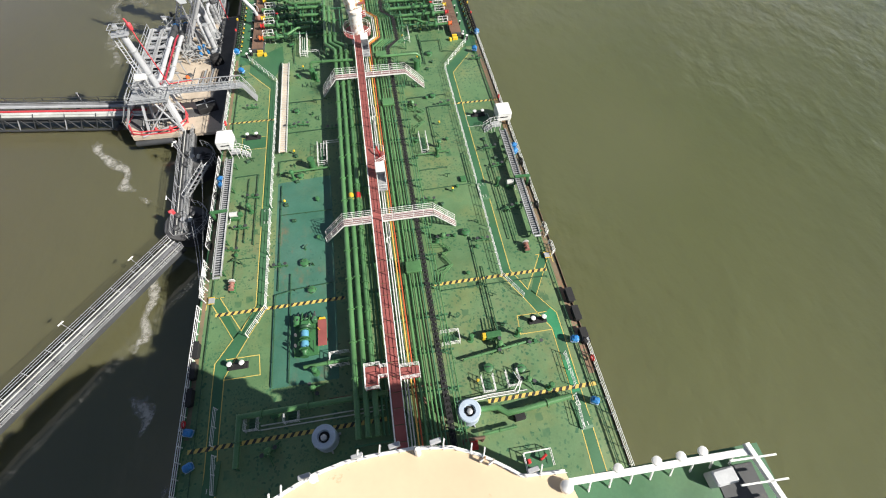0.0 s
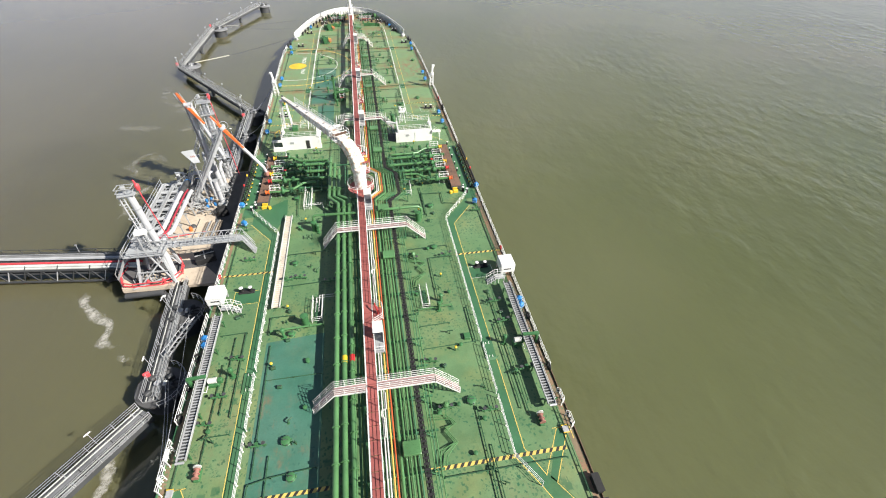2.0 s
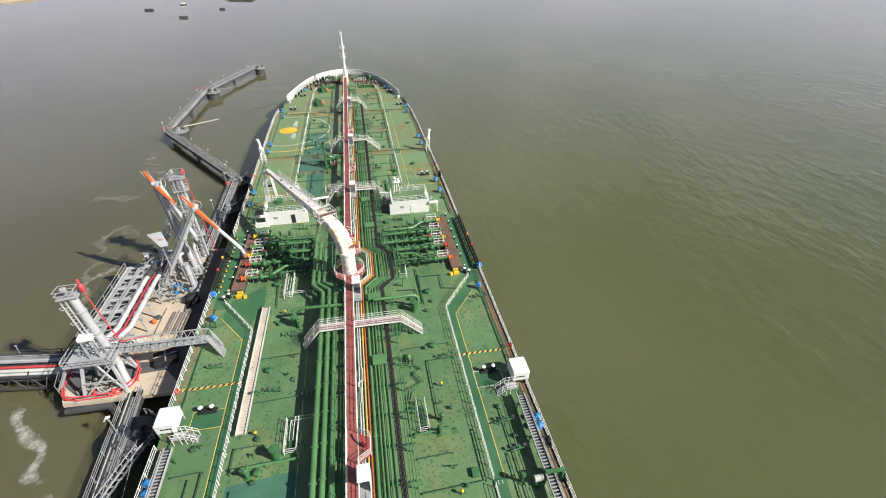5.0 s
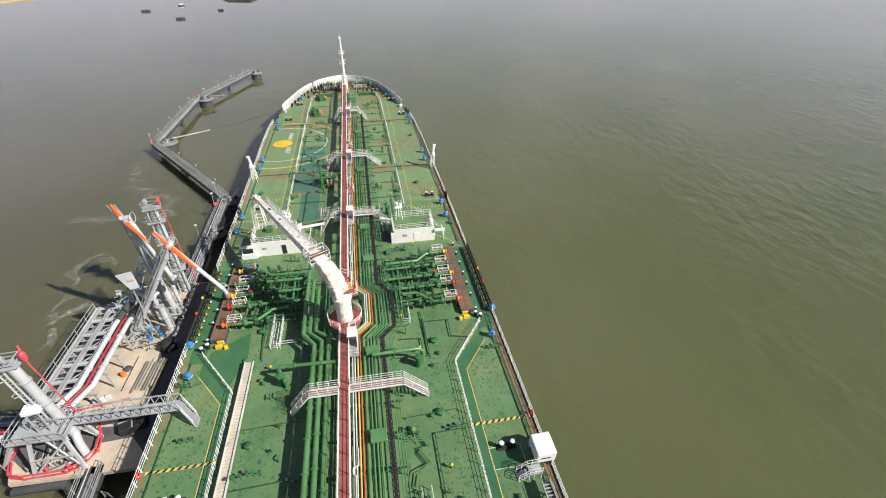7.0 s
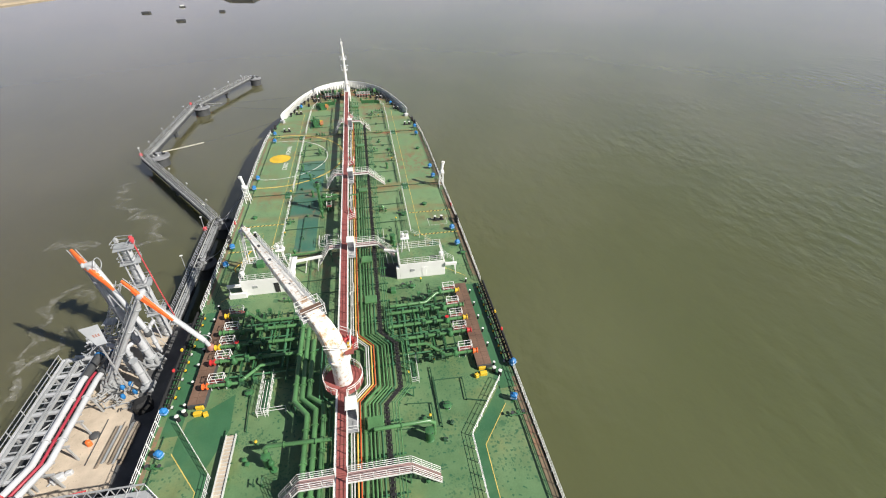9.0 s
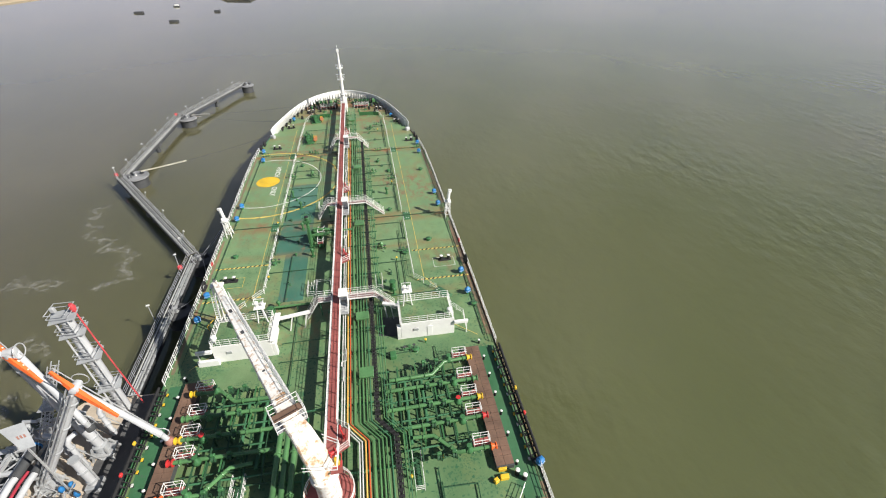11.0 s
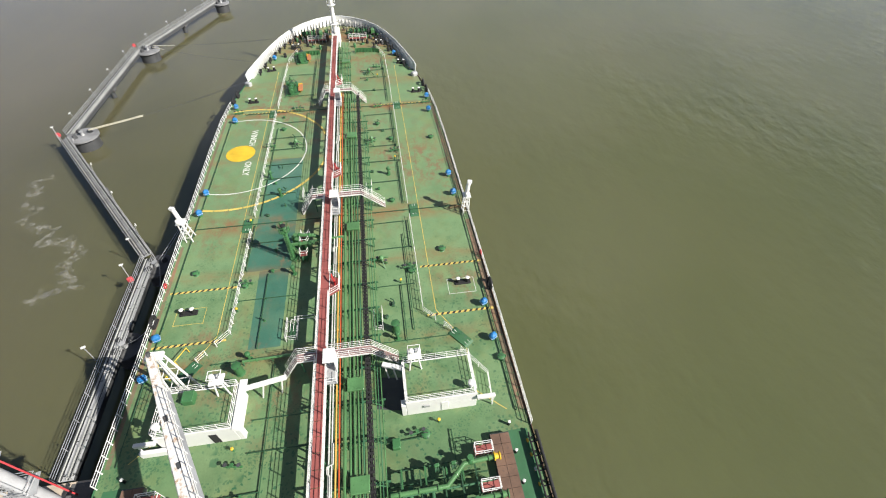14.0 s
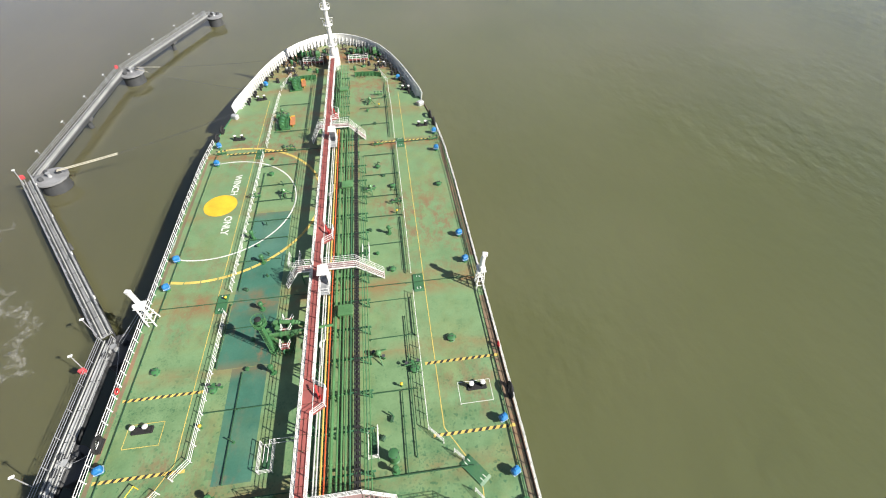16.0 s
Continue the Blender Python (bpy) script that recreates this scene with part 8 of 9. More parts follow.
part("front_kerb", G().bar((-37.2, 36.0, 0.1), (-30.0, 35.8, 0.1), 0.3, 0.22), CONC, e)
part("edge_pipe", G(True).tube([(-37.0, 35.4, -0.9), (-31.6, 35.2, -0.7), (-30.4, 33.9, -1.6)], 0.45, 10), DARKST, e, "dark rubber buffer under the platform edge")
for x in (-36, -30.5, -25):
    for y in (36, 46, 56, 65):
        if x > -36 or y < 60:
            part("pile", G(True).tube([(x, y + 1.5, -1.1), (x, y + 1.5, SEA - JZ - 2)], 0.5, 12), DARKST, e)
for y in (39, 46.5, 54, 61.5):
    f = empty("fender_panel", (-22.4, y, JZ - 1.2), "black rubber-faced fender panel on the jetty front", "fender", "fender panels")
    part("panel", G().box((0, 0, 0), (0.4, 3.2, 2.6), 0, 0.1), BLACK, f)
    part("buffer", G(True).tube([(-0.9, 0, 0), (-0.1, 0, 0)], 0.7, 16), BLACK, f)

# approach trestle with pipes
e = empty("approach_trestle", (-38.6, 42.75, JZ), "steel lattice approach trestle carrying pipes and a walkway", "trestle", "", "structure")
e.rotation_euler.z = radians(180 - 7)
LT = 190
part("walkway", G().box((LT / 2, -1.5, -0.05), (LT, 1.1, 0.1)), JDECK, e)
part("pipe_deck", G().box((LT / 2, 0.6, -0.5), (LT, 3.0, 0.15)), DARKST, e)
for s, z in ((2.15, 0.3), (2.15, -2.1), (-2.1, 0.1), (-2.1, -2.1)):
    part("chord", G().bar((0, s, z), (LT, s, z), 0.24, 0.26), DARKST, e)
far_web = G()
for i in range(76):
    x = i * 2.5
    if i < 22:
        part("web", G().bar((x, 2.15, 0.3), (x + 1.25, 2.15, -2.1), 0.12), LGREY if i % 3 == 1 else DARKST, e)
        part("web", G().bar((x + 1.25, 2.15, -2.1), (x + 2.5, 2.15, 0.3), 0.12), DARKST, e)
        if i % 2 == 0:
            part("cross_beam", G().bar((x, -2.1, -0.7), (x, 2.15, -0.7), 0.2, 0.35), DARKST, e)
            part("bracket", G().bar((x, 2.2, 0.35), (x + 0.1, 1.5, 0.75), 0.09), DARKST, e)
    else:
        far_web.bar((x, 2.15, 0.3), (x + 1.25, 2.15, -2.1), 0.12).bar((x + 1.25, 2.15, -2.1), (x + 2.5, 2.15, 0.3), 0.12).bar((x, -2.1, -0.7), (x, 2.15, -0.7), 0.2, 0.35)
part("outer_lattice", far_web, DARKST, e)
for s, r, m, n in ((1.62, 0.20, PIPEC, "pale"), (1.0, 0.27, PIPEC, "pale"), (0.36, 0.20, JRED, "red"), (-0.55, 0.13, GREY, "grey"), (-0.86, 0.13, LGREY, "grey")):
    part("pipeline", G(True).tube([(-2.4, s, 0.3), (LT, s, 0.3)], r, 10), m, e, n + " pipeline")
for s, r, m in ((-0.15, 0.07, DARKST), (-1.12, 0.06, GALV), (-1.9, 0.06, GALV)):
    part("service_line", G(True).tube([(0, s, 0.2), (LT, s, 0.2)], r, 8), m, e)
for i in range(1, 12):
    part("sleeper", G().box((i * 6.0, 0.3, 0.0), (0.3, 3.2, 0.12)), DARKST, e)
for z in (0.5, 1.1):
    part("hand_rail", G().bar((0, -2.1, z), (LT, -2.1, z), 0.07), DARKST, e)
for i in range(20):
    part("rail_post", G().box((i * 3.0, -2.1, 0.5), (0.08, 0.08, 1.1)), DARKST, e)
for i in range(1, 8):
    x = i * 25 + 6
    for s in (-1.6, 1.6):
        part("pile", G(True).tube([(x, s, -0.8), (x, s, SEA - JZ - 2)], 0.45, 12), DARKST, e)
for i in range(5):
    part("lamp", G().bar((9 + 24 * i, -2.2, 0), (9 + 24 * i, -2.4, 1.7), 0.06).box((9 + 24 * i, -2.4, 1.7), (0.4, 0.12, 0.08)), LGREY, e)
for k in range(5):
    part("hose_coil", G(True).tube([(1.0 + 0.25 * k + 0.5 * math.cos(a), 3.0 + 0.5 * math.sin(a), -0.4 - 0.2 * k) for a in [i * math.pi / 5 for i in range(11)]], 0.13, 6), BLACK, e, "black hose coil hung on the trestle end")

# gangway tower
def gangway_tower():
    e = empty("gangway_tower", (-31.0, 37.6, JZ), "galvanised gangway tower with mast, red pipes and white cabin", "gangway tower")
    for x, y in ((-3.8, -1.3), (1.4, -1.3), (-3.8, 2.6), (1.4, 2.6)):
        part("leg", G().bar((x, y, 0), (x * 0.6, y * 0.65 + 0.3, 5.7), 0.3), LGREY, e)
        part("brace", G().bar((x, y, 0), (-x * 0.4, y * 0.7, 5.4), 0.18), LGREY, e)
    part("leg_tie", G().bar((-3.2, -1.2, 2.6), (1.2, -1.2, 2.6), 0.16).bar((-3.2, 2.2, 2.6), (1.2, 2.2, 2.6), 0.16), GALV, e)
    part("stage", G().box((-1.2, 0.6, 5.7), (5.6, 3.6, 0.15)), GREY, e)
    for z in (6.2, 6.8):
        part("stage_rail", G(True).tube([(-4.0, -1.2, z), (1.6, -1.2, z), (1.6, 2.4, z), (-4.0, 2.4, z), (-4.0, -1.2, z)], 0.05, 5), GALV, e)
    for i in range(6):
        for y in (-1.2, 2.4):
            part("stage_post", G().bar((-4.0 + 1.12 * i, y, 5.7), (-4.0 + 1.12 * i, y, 6.8), 0.06), GALV, e)
    # stair down the outer side
    for y in (-0.5, 0.5):
        part("stair_string", G().bar((-4.0, y, 5.7), (-6.8, y, 1.2), 0.1, 0.2), GALV, e)
        part("stair_rail", G(True).tube([(-4.0, y, 6.8), (-6.8, y, 2.3), (-6.8, y, 0)], 0.05, 5), GALV, e)
    for i in range(14):
        part("stair_tread", G().box((-4.1 - 0.2 * i, 0, 5.5 - 0.32 * i), (0.25, 0.95, 0.04)), GALV, e)
    part("cabin", G().box((-0.8, 0.5, 9.1), (1.7, 1.3, 0.5), 8, 0.08), WHITE, e, "white control cabin")
    for px in (-1.4, -0.2):
        for py in (0.0, 1.0):
            part("cabin_leg", G().bar((px, py, 5.7), (px, py, 8.9), 0.12), GALV, e)
    for k in range(4):
        part("cabin_tie", G().bar((-1.4, 0.0, 6.0 + 0.8 * k), (-0.2, 0.0, 6.6 + 0.8 * k), 0.08).bar((-0.2, 1.0, 6.0 + 0.8 * k), (-0.2, 0.0, 6.6 + 0.8 * k), 0.08), GALV, e)
    # upright mast with a caged ladder
    base, top = Vector((0.35, 1.3, 3.0)), Vector((0.1, 0.8, 15.3))
    part("mast", G(True).tube([base, top], 0.48, 14), LGREY, e)
    for k in (0.2, 0.5, 0.8):
        part("mast_flange", G(True).lathe(base.lerp(top, k), [(0.58, -0.08), (0.58, 0.08)], 16), GREY, e)
    for d in (-1.3, -0.75):
        part("mast_chord", G(True).tube([base + Vector((d, -0.3, -0.5)), top + Vector((d, -0.3, 0.2))], 0.09, 6), LGREY, e)
    for i in range(26):
        p = base.lerp(top, i / 25) + Vector((-1.3, -0.3, 0))
        part("mast_rung", G().bar(p, p + Vector((0.9 if i % 5 == 0 else 0.55, 0.15 if i % 5 == 0 else 0, 0)), 0.06), GALV, e)
    for k in (0.3, 0.5, 0.7, 0.9):
        p = base.lerp(top, k)
        part("ladder_cage", G(True).tube([p + Vector((-1.3, -0.3, 0)), p + Vector((-1.45, -0.75, 0)), p + Vector((-1.0, -1.05, 0)), p + Vector((-0.6, -0.75, 0)), p + Vector((-0.75, -0.3, 0))], 0.04, 5), GALV, e)
    part("mast_head", G().box(top + Vector((-0.2, 0, 0.1)), (2.2, 1.5, 0.14), 10), GREY, e)
    part("mast_lamp", G().box(top + Vector((-0.2, -0.3, 1.2)), (0.6, 0.5, 0.5), 20, 0.08), GALV, e)
    part("lamp_post", G().bar(top + Vector((-0.2, -0.3, 0.1)), top + Vector((-0.2, -0.3, 1.0)), 0.1), GALV, e)
    for z in (0.6, 1.1):
        part("mast_rail", G(True).tube([top + Vector((x, y, z)) for x, y in ((-1.2, -0.8), (0.8, -0.6), (0.8, 0.7), (-1.2, 0.6), (-1.2, -0.8))], 0.05, 5), GALV, e)
    part("red_pipe", G(True).tube([top + Vector((1.4, 0.2, 0.6)), top + Vector((1.4, 0.2, -0.6)), (2.0, 1.3, 6.9), (7.2, 2.0, 6.9)], 0.075, 8), JRED, e, "red fire-water pipe")
    part("red_head", G(True).lathe(top + Vector((1.4, 0.2, 0.4)), [(0.25, 0), (0.32, 0.5), (0.32, 0.8), (0.15, 1.0)], 10), JRED, e)
    part("red_head", G(True).tube([top + Vector((1.4, 0.2, 0.9)), top + Vector((0.8, 1.0, 1.5))], 0.12, 8), JRED, e)
    ring = [(-7.0, 3.6), (-7.4, 1.4), (-6.2, -1.2), (-4.6, -1.7), (-0.4, -1.7), (1.0, -1.0), (1.9, 0.6), (1.6, 2.4), (0.4, 4.6)]
    for z in (0.35, 0.95):
        part("red_rail", G(True).tube([(x, y, z) for x, y in ring], 0.1, 8), JRED, e, "red pipe along the platform edge")
    for x, y in ring:
        part("red_post", G().box((x, y, 0.5), (0.1, 0.1, 1.0)), JRED, e)
    for x, y in ((-2.6, -1.0), (-0.4, -1.0)):
        part("red_hydrant", G(True).lathe((x, y, 0), [(0.22, 0), (0.22, 0.7), (0.12, 0.95)], 10), JRED, e)
    part("stay", G(True).tube([(-4.6, -1.9, 0.1), (0.9, -0.5, 1.0)], 0.16, 8), GALV, e)
    part("floor_tray", G().box((-2.6, 0.2, 0.12), (3.6, 1.6, 0.2), 4, 0.04), CONC, e)
    for k in range(8):
        part("floor_pipe", G(True).tube([(-5.2 + 0.5 * k, 1.8 - 0.2 * (k % 3), 0.25), (-4.8 + 0.5 * k, -0.6, 0.25), (-4.8 + 0.5 * k, -0.6, 0.9 + 0.2 * (k % 2))], 0.07 + 0.02 * (k % 2), 6), (GALV, DARKST, LGREY)[k % 3], e)
    part("mast_pipe", G(True).tube([(0.9, 0.2, 0), (0.9, 0.4, 2.4), (0.5, 1.2, 3.4)], 0.42, 12), LGREY, e)
    # gangway lattice to the ship
    a, b, c = Vector((-2.6, 1.1, 5.8)), Vector((12.5, 1.0, 5.8)), Vector((14.2, -0.5, 4.3))
    for s in (-0.65, 0.65):
        o = Vector((0, s, 0))
        for z in (0.0, 1.25):
            part("gangway_chord", G().bar(a + o + Vector((0, 0, z)), b + o + Vector((0, 0, z)), 0.12), GALV, e)
        for i in range(15):
            p, q = a.lerp(b, i / 15) + o, a.lerp(b, (i + 1) / 15) + o
            part("gangway_post", G().bar(p, p + Vector((0, 0, 1.25)), 0.07), GALV, e)
            part("gangway_diagonal", G().bar(p, q + Vector((0, 0, 1.25)), 0.06), LGREY, e)
            part("floor_bar", G().bar(p - o * 2 + Vector((0, 0, 0.05)), p + Vector((0, 0, 0.05)), 0.08), LGREY, e) if s > 0 else None
            part("top_hoop", G().bar(p - o * 2 + Vector((0, 0, 1.27)), p + Vector((0, 0, 1.27)), 0.06), LGREY, e) if s > 0 and i % 3 == 0 else None
        for z in (0.0, 0.6, 1.1):
            part("gangway_end", G().bar(b + o + Vector((0, 0, z)), c + o + Vector((0, 0, z)), 0.07), GALV, e)
    part("gangway_floor", G().bar(a, b, 1.2, 0.06), GREY, e)
    n = 9
    for i in range(n):
        part("gangway_step", G().box(b.lerp(c, (i + 0.5) / n), (0.3, 1.2, 0.04)), GALV, e)
    part("gangway_foot", G().bar(c + Vector((0, -0.6, -0.05)), c + Vector((0, 0.6, -0.05)), 0.2), GALV, e)
    part("landing_leg", G().bar(c + Vector((-0.1, 0.55, 0)), c + Vector((-0.1, 0.55, -0.1)), 0.1), GALV, e)


gangway_tower()


# marine loading arms
def taper(g, a, b, w0, h0, w1, h1):
    """A box beam that tapers from a to b."""
    a, b = Vector(a), Vector(b)
    d = (b - a).normalized()
    sd = d.cross(Vector((0, 1, 0)) if abs(d.y) < 0.8 else Vector((1, 0, 0))).normalized()
    up = sd.cross(d)
    vs = [p + up * i * w / 2 + sd * k * h / 2 for p, w, h in ((a, w0, h0), (b, w1, h1)) for i, k in ((-1, -1), (1, -1), (1, 1), (-1, 1))]
    return g.add(vs, [(3, 2, 1, 0), (4, 5, 6, 7)] + [(i, (i + 1) % 4, (i + 1) % 4 + 4, i + 4) for i in range(4)])


def loading_arm(base, elbow, over, low, tip, drop, label, coupled=False):
    o = Vector((*base, JZ))
    e = empty("loading_arm", o, label, "loading arm", "loading arms")
    el, ov, lo, tp, dp = (Vector(v) - o for v in (elbow, over, low, tip, drop))
    part("riser", G(True).lathe((0, 0, 0), [(0.85, 0), (0.85, 0.15), (0.6, 0.2), (0.6, 1.3), (0.75, 1.4), (0.75, 2.1), (0.5, 2.2)], 16), GREY, e)
    root = Vector((0, 0, 1.7))
    ax = (el - root).normalized()
    arm = part("inboard_arm", G(True).tube([root, el], 0.47, 14), LGREY, e)
    for k in (0.12, 0.36, 0.62, 0.86):
        part("flange", G(True).lathe(root.lerp(el, k), [(0.58, -0.07), (0.58, 0.07)], 16, ax), GREY, arm)
    sd = ax.cross(Vector((0, 0, 1)) if abs(ax.z) < 0.9 else Vector((0, 1, 0))).normalized()
    fw = sd.cross(ax)
    for d, r in ((sd * 0.62, 0.13), (sd * 0.78 + fw * 0.3, 0.07), (fw * 0.66, 0.10), (-sd * 0.6 + fw * 0.2, 0.06)):
        part("side_tube", G(True).tube([root + d, root.lerp(el, 0.97) + d], r, 7), GALV, e)
    for i in range(12):
        p = root.lerp(el, (i + 0.5) / 12)
        part("clip", G().bar(p, p + sd * 0.8, 0.07).bar(p, p + fw * 0.72, 0.07), GALV, e)
    part("swivel", G(True).lathe(el, [(0.3, -0.6), (0.38, -0.56), (0.38, -0.2), (0.32, -0.15), (0.32, 0.35), (0.38, 0.4), (0.38, 0.6), (0.2, 0.66)], 16, sd), LGREY, e)
    kn = el + (el - ov) * 0.12 + sd * 0.35
    ov, lo = ov + sd * 0.2, lo + sd * 0.2
    g = taper(G(), ov, kn, 0.22, 0.22, 0.44, 0.5)
    taper(g, kn, lo, 0.44, 0.5, 0.2, 0.24)
    tr = part("orange_truss", g, ORANGE, e, "bright orange stiffening truss")
    for i in range(7):
        p = ov.lerp(lo, 0.2 + 0.09 * i)
        part("lightening_hole", G().box(p, (0.5 - 0.05 * abs(i - 3), 0.14, 0.28), 0, 0.06), PIPEC, tr)
    part("outboard_arm", G(True).tube([el + fw * 0.55, tp], 0.30, 12), LGREY, e)
    for d in (0.45, -0.45):
        part("stay_wire", G(True).tube([ov + sd * d, tp + sd * d * 0.8], 0.055, 5), GALV, e)
    part("sheave", G(True).tube([el - sd * 0.95 + (fw * math.cos(a) + ax * math.sin(a)) * 0.7 for a in [i * math.pi / 9 for i in range(19)]], 0.05, 5), GALV, e)
    dr = part("drop_pipe", G(True).tube([tp, dp], 0.27, 10), LGREY, e)
    part("coupler", G(True).lathe(dp, [(0.42, -0.3), (0.47, 0.2), (0.3, 0.5)], 12), PRIMER if coupled else DARKST, dr, "dull red coupler" if coupled else "")
    ring = [tp + Vector((0.75 * math.cos(a), 0.2, 0.75 * math.sin(a))) for a in [i * math.pi / 8 for i in range(17)]]
    part("guard_hoop", G(True).tube(ring, 0.05, 5), GALV, e)
    for x in (-1.1, 1.1):
        for y in (-0.9, 0.9):
            part("base_strut", G().bar((x, y, 0), (x * 0.6, y * 0.6, 2.0), 0.2), GALV, e)
    part("base_frame", G().box((0, 0, 0.9), (2.3, 1.9, 0.14)), GALV, e)


loading_arm((-31.0, 57.6), (-22.5, 58.2, 10.8), (-24.1, 58.9, 12.7), (-19.8, 57.2, 7.3), (-17.5, 57.3, 3.1), (-17.2, 57.4, 1.6), "grey marine loading arm with an orange truss, coupled to the ship", True)
loading_arm((-27.0, 61.0), (-27.4, 60.1, 14.4), (-28.7, 61.0, 16.1), (-25.2, 58.8, 11.4), (-24.0, 58.2, 5.6), (-24.1, 58.4, 4.4), "grey marine loading arm with an orange truss, stowed upright")
e = empty("arm_riser", (-26.6, 57.2, JZ), "short grey riser of a loading arm with a flanged head", "riser")
part("tube", G(True).tube([(0, 0, 0), (0, 0, 5.3)], 0.42, 14), LGREY, e)
for z in (1.2, 3.2, 5.3):
    part("flange", G(True).lathe((0, 0, z), [(0.52, -0.1), (0.52, 0.1)], 16), GREY, e)
part("foot", G().box((0, 0, 0.35), (1.5, 1.5, 0.7), 0, 0.1), GREY, e)
for d in (-0.55, 0.55):
    part("side_tube", G(True).tube([(d, 0.2, 0), (d, 0.1, 5.0)], 0.1, 6), GALV, e)


for x, y, h, dx, dy in ((-28.6, 62.6, 6.4, 1.4, -0.6), (-29.4, 63.6, 7.8, 0.8, -1.2), (-29.8, 60.4, 5.2, -1.3, 0.4), (-27.2, 63.6, 4.8, 0.2, 1.5), (-28.2, 59.4, 5.6, 0.6, 0.9)):
    e = empty("standpipe", (x, y, JZ), "grey standpipe with a bend among the loading arms", "pipe", "standpipes")
    part("tube", G(True).tube([(0, 0, 0), (0, 0, h - 0.5), (dx * 0.3, dy * 0.3, h), (dx, dy, h)], 0.27, 12), LGREY, e)
    for k in (0.15, 0.5, 0.85):
        part("flange", G(True).lathe((0, 0, (h - 0.5) * k), [(0.38, -0.06), (0.38, 0.06)], 14), GREY, e)
    part("stay", G().bar((0.9, 0.9, 0), (0.1, 0.1, h * 0.7), 0.09), GALV, e)


def access_tower(x, y, top, label):
    e = empty("monitor_tower", (x, y, JZ), label, "tower", "monitor towers")
    o = Vector((x, y, JZ))
    t = Vector(top) - o
    part("mast", G(True).tube([(0, 0, 0), t], 0.6, 14), LGREY, e)
    for s in (-0.75, 0.75):
        part("chord", G(True).tube([(s, -0.7, 0), t + Vector((s * 0.8, -0.7, 0))], 0.1, 6), LGREY, e)
    for i in range(16):
        p = t * (i / 15)
        part("rung", G().bar(p + Vector((-0.75, -0.7, 0)), p + Vector((0.75, -0.7, 0)), 0.06), GALV, e)
        part("lacing", G().bar(p + Vector((-0.75 if i % 2 else 0.75, -0.7, 0)), t * (min(15, i + 1) / 15) + Vector((0.75 if i % 2 else -0.75, -0.7, 0)), 0.05), GALV, e)
    for k in (0.3, 0.62, 0.86, 1.0):
        part("stage", G().box(t * k, (2.4, 2.1, 0.1), 15), GREY, e)
        for z in (0.5, 1.0):
            part("stage_rail", G(True).tube([t * k + Vector((a, b, z)) for a, b in ((-1, -1), (1, -1), (1, 1), (-1, 1), (-1, -1))], 0.045, 5), GALV, e)
    part("red_pipe", G(True).tube([t + Vector((1.0, 0.4, 0.3)), t * 0.5 + Vector((1.4, 0.4, 0)), (1.9, 0.4, 0.2)], 0.08, 8), JRED, e, "red fire-water pipe")
    part("red_monitor", G(True).lathe(t + Vector((1.0, 0.4, 0.3)), [(0.25, 0), (0.35, 0.5), (0.2, 0.9)], 10), JRED, e)
    part("lamp", G().box(t + Vector((-0.6, 0, 1.0)), (0.5, 0.4, 0.6), 0, 0.08), GALV, e)


access_tower(-27.2, 67.2, (-27.3, 67.3, 12.0), "grey upright fire-monitor tower with ladder, stages and a red pipe")
part_e = empty("access_ladder", (-34.6, 62.6, JZ), "narrow grey lattice ladder tower among the loading arms", "tower")
top = Vector((7.2, 0.4, 13.6))
for dx, dy in ((-0.45, -0.45), (0.45, -0.45), (-0.45, 0.45), (0.45, 0.45)):
    part("chord", G().bar((dx, dy, 0), top + Vector((dx * 0.8, dy * 0.8, 0)), 0.09), LGREY, part_e)
for i in range(20):
    o, q = top * (i / 20), top * ((i + 1) / 20)
    part("rung", G().bar(o + Vector((-0.45, -0.45, 0)), o + Vector((0.45, -0.45, 0)), 0.06).bar(o + Vector((-0.45, 0.45, 0)), o + Vector((0.45, 0.45, 0)), 0.06), LGREY, part_e)
    part("lacing", G().bar(o + Vector((-0.45, -0.45, 0)), q + Vector((0.45, -0.45, 0)), 0.05).bar(o + Vector((0.45, 0.45, 0)), q + Vector((0.45, -0.45, 0)), 0.05), GALV, part_e)
part("stage", G().box(top * 0.55, (1.6, 1.4, 0.1)), GALV, part_e)

e = empty("sign_board", (-28.8, 57.0, JZ), "tilted pale warning board with red bars", "sign")
def board(k, d):
    """Corner of the tilted board in steps along and across it."""
    return Vector((-1.6, 0.3, 11.4)).lerp(Vector((0.3, -1.0, 9.7)), k) + Vector((1.9, 0.6, 0.0)) * d * (1 - 0.45 * k)
def sheet(k0, d0, k1, d1, up):
    q = [board(k0, d0), board(k0, d1), board(k1, d1), board(k1, d0)]
    return G().add([v + Vector((0, 0, up)) for v in q] + [v + Vector((0, 0, up + 0.05)) for v in q], [(0, 1, 2, 3), (7, 6, 5, 4), (0, 4, 5, 1), (1, 5, 6, 2), (2, 6, 7, 3), (3, 7, 4, 0)])
part("board", sheet(0, 0, 1, 1, 0.0), GREY, e)
for k in range(3):
    part("red_bar", sheet(0.46, 0.34 + 0.17 * k, 0.58, 0.44 + 0.17 * k, 0.06), PRIMER, e)
part("post", G().bar((0.2, -0.4, 0), (0.2, -0.4, 9.9), 0.14).bar((-0.6, 0.2, 9.0), (0.2, -0.4, 7.4), 0.1), GALV, e)

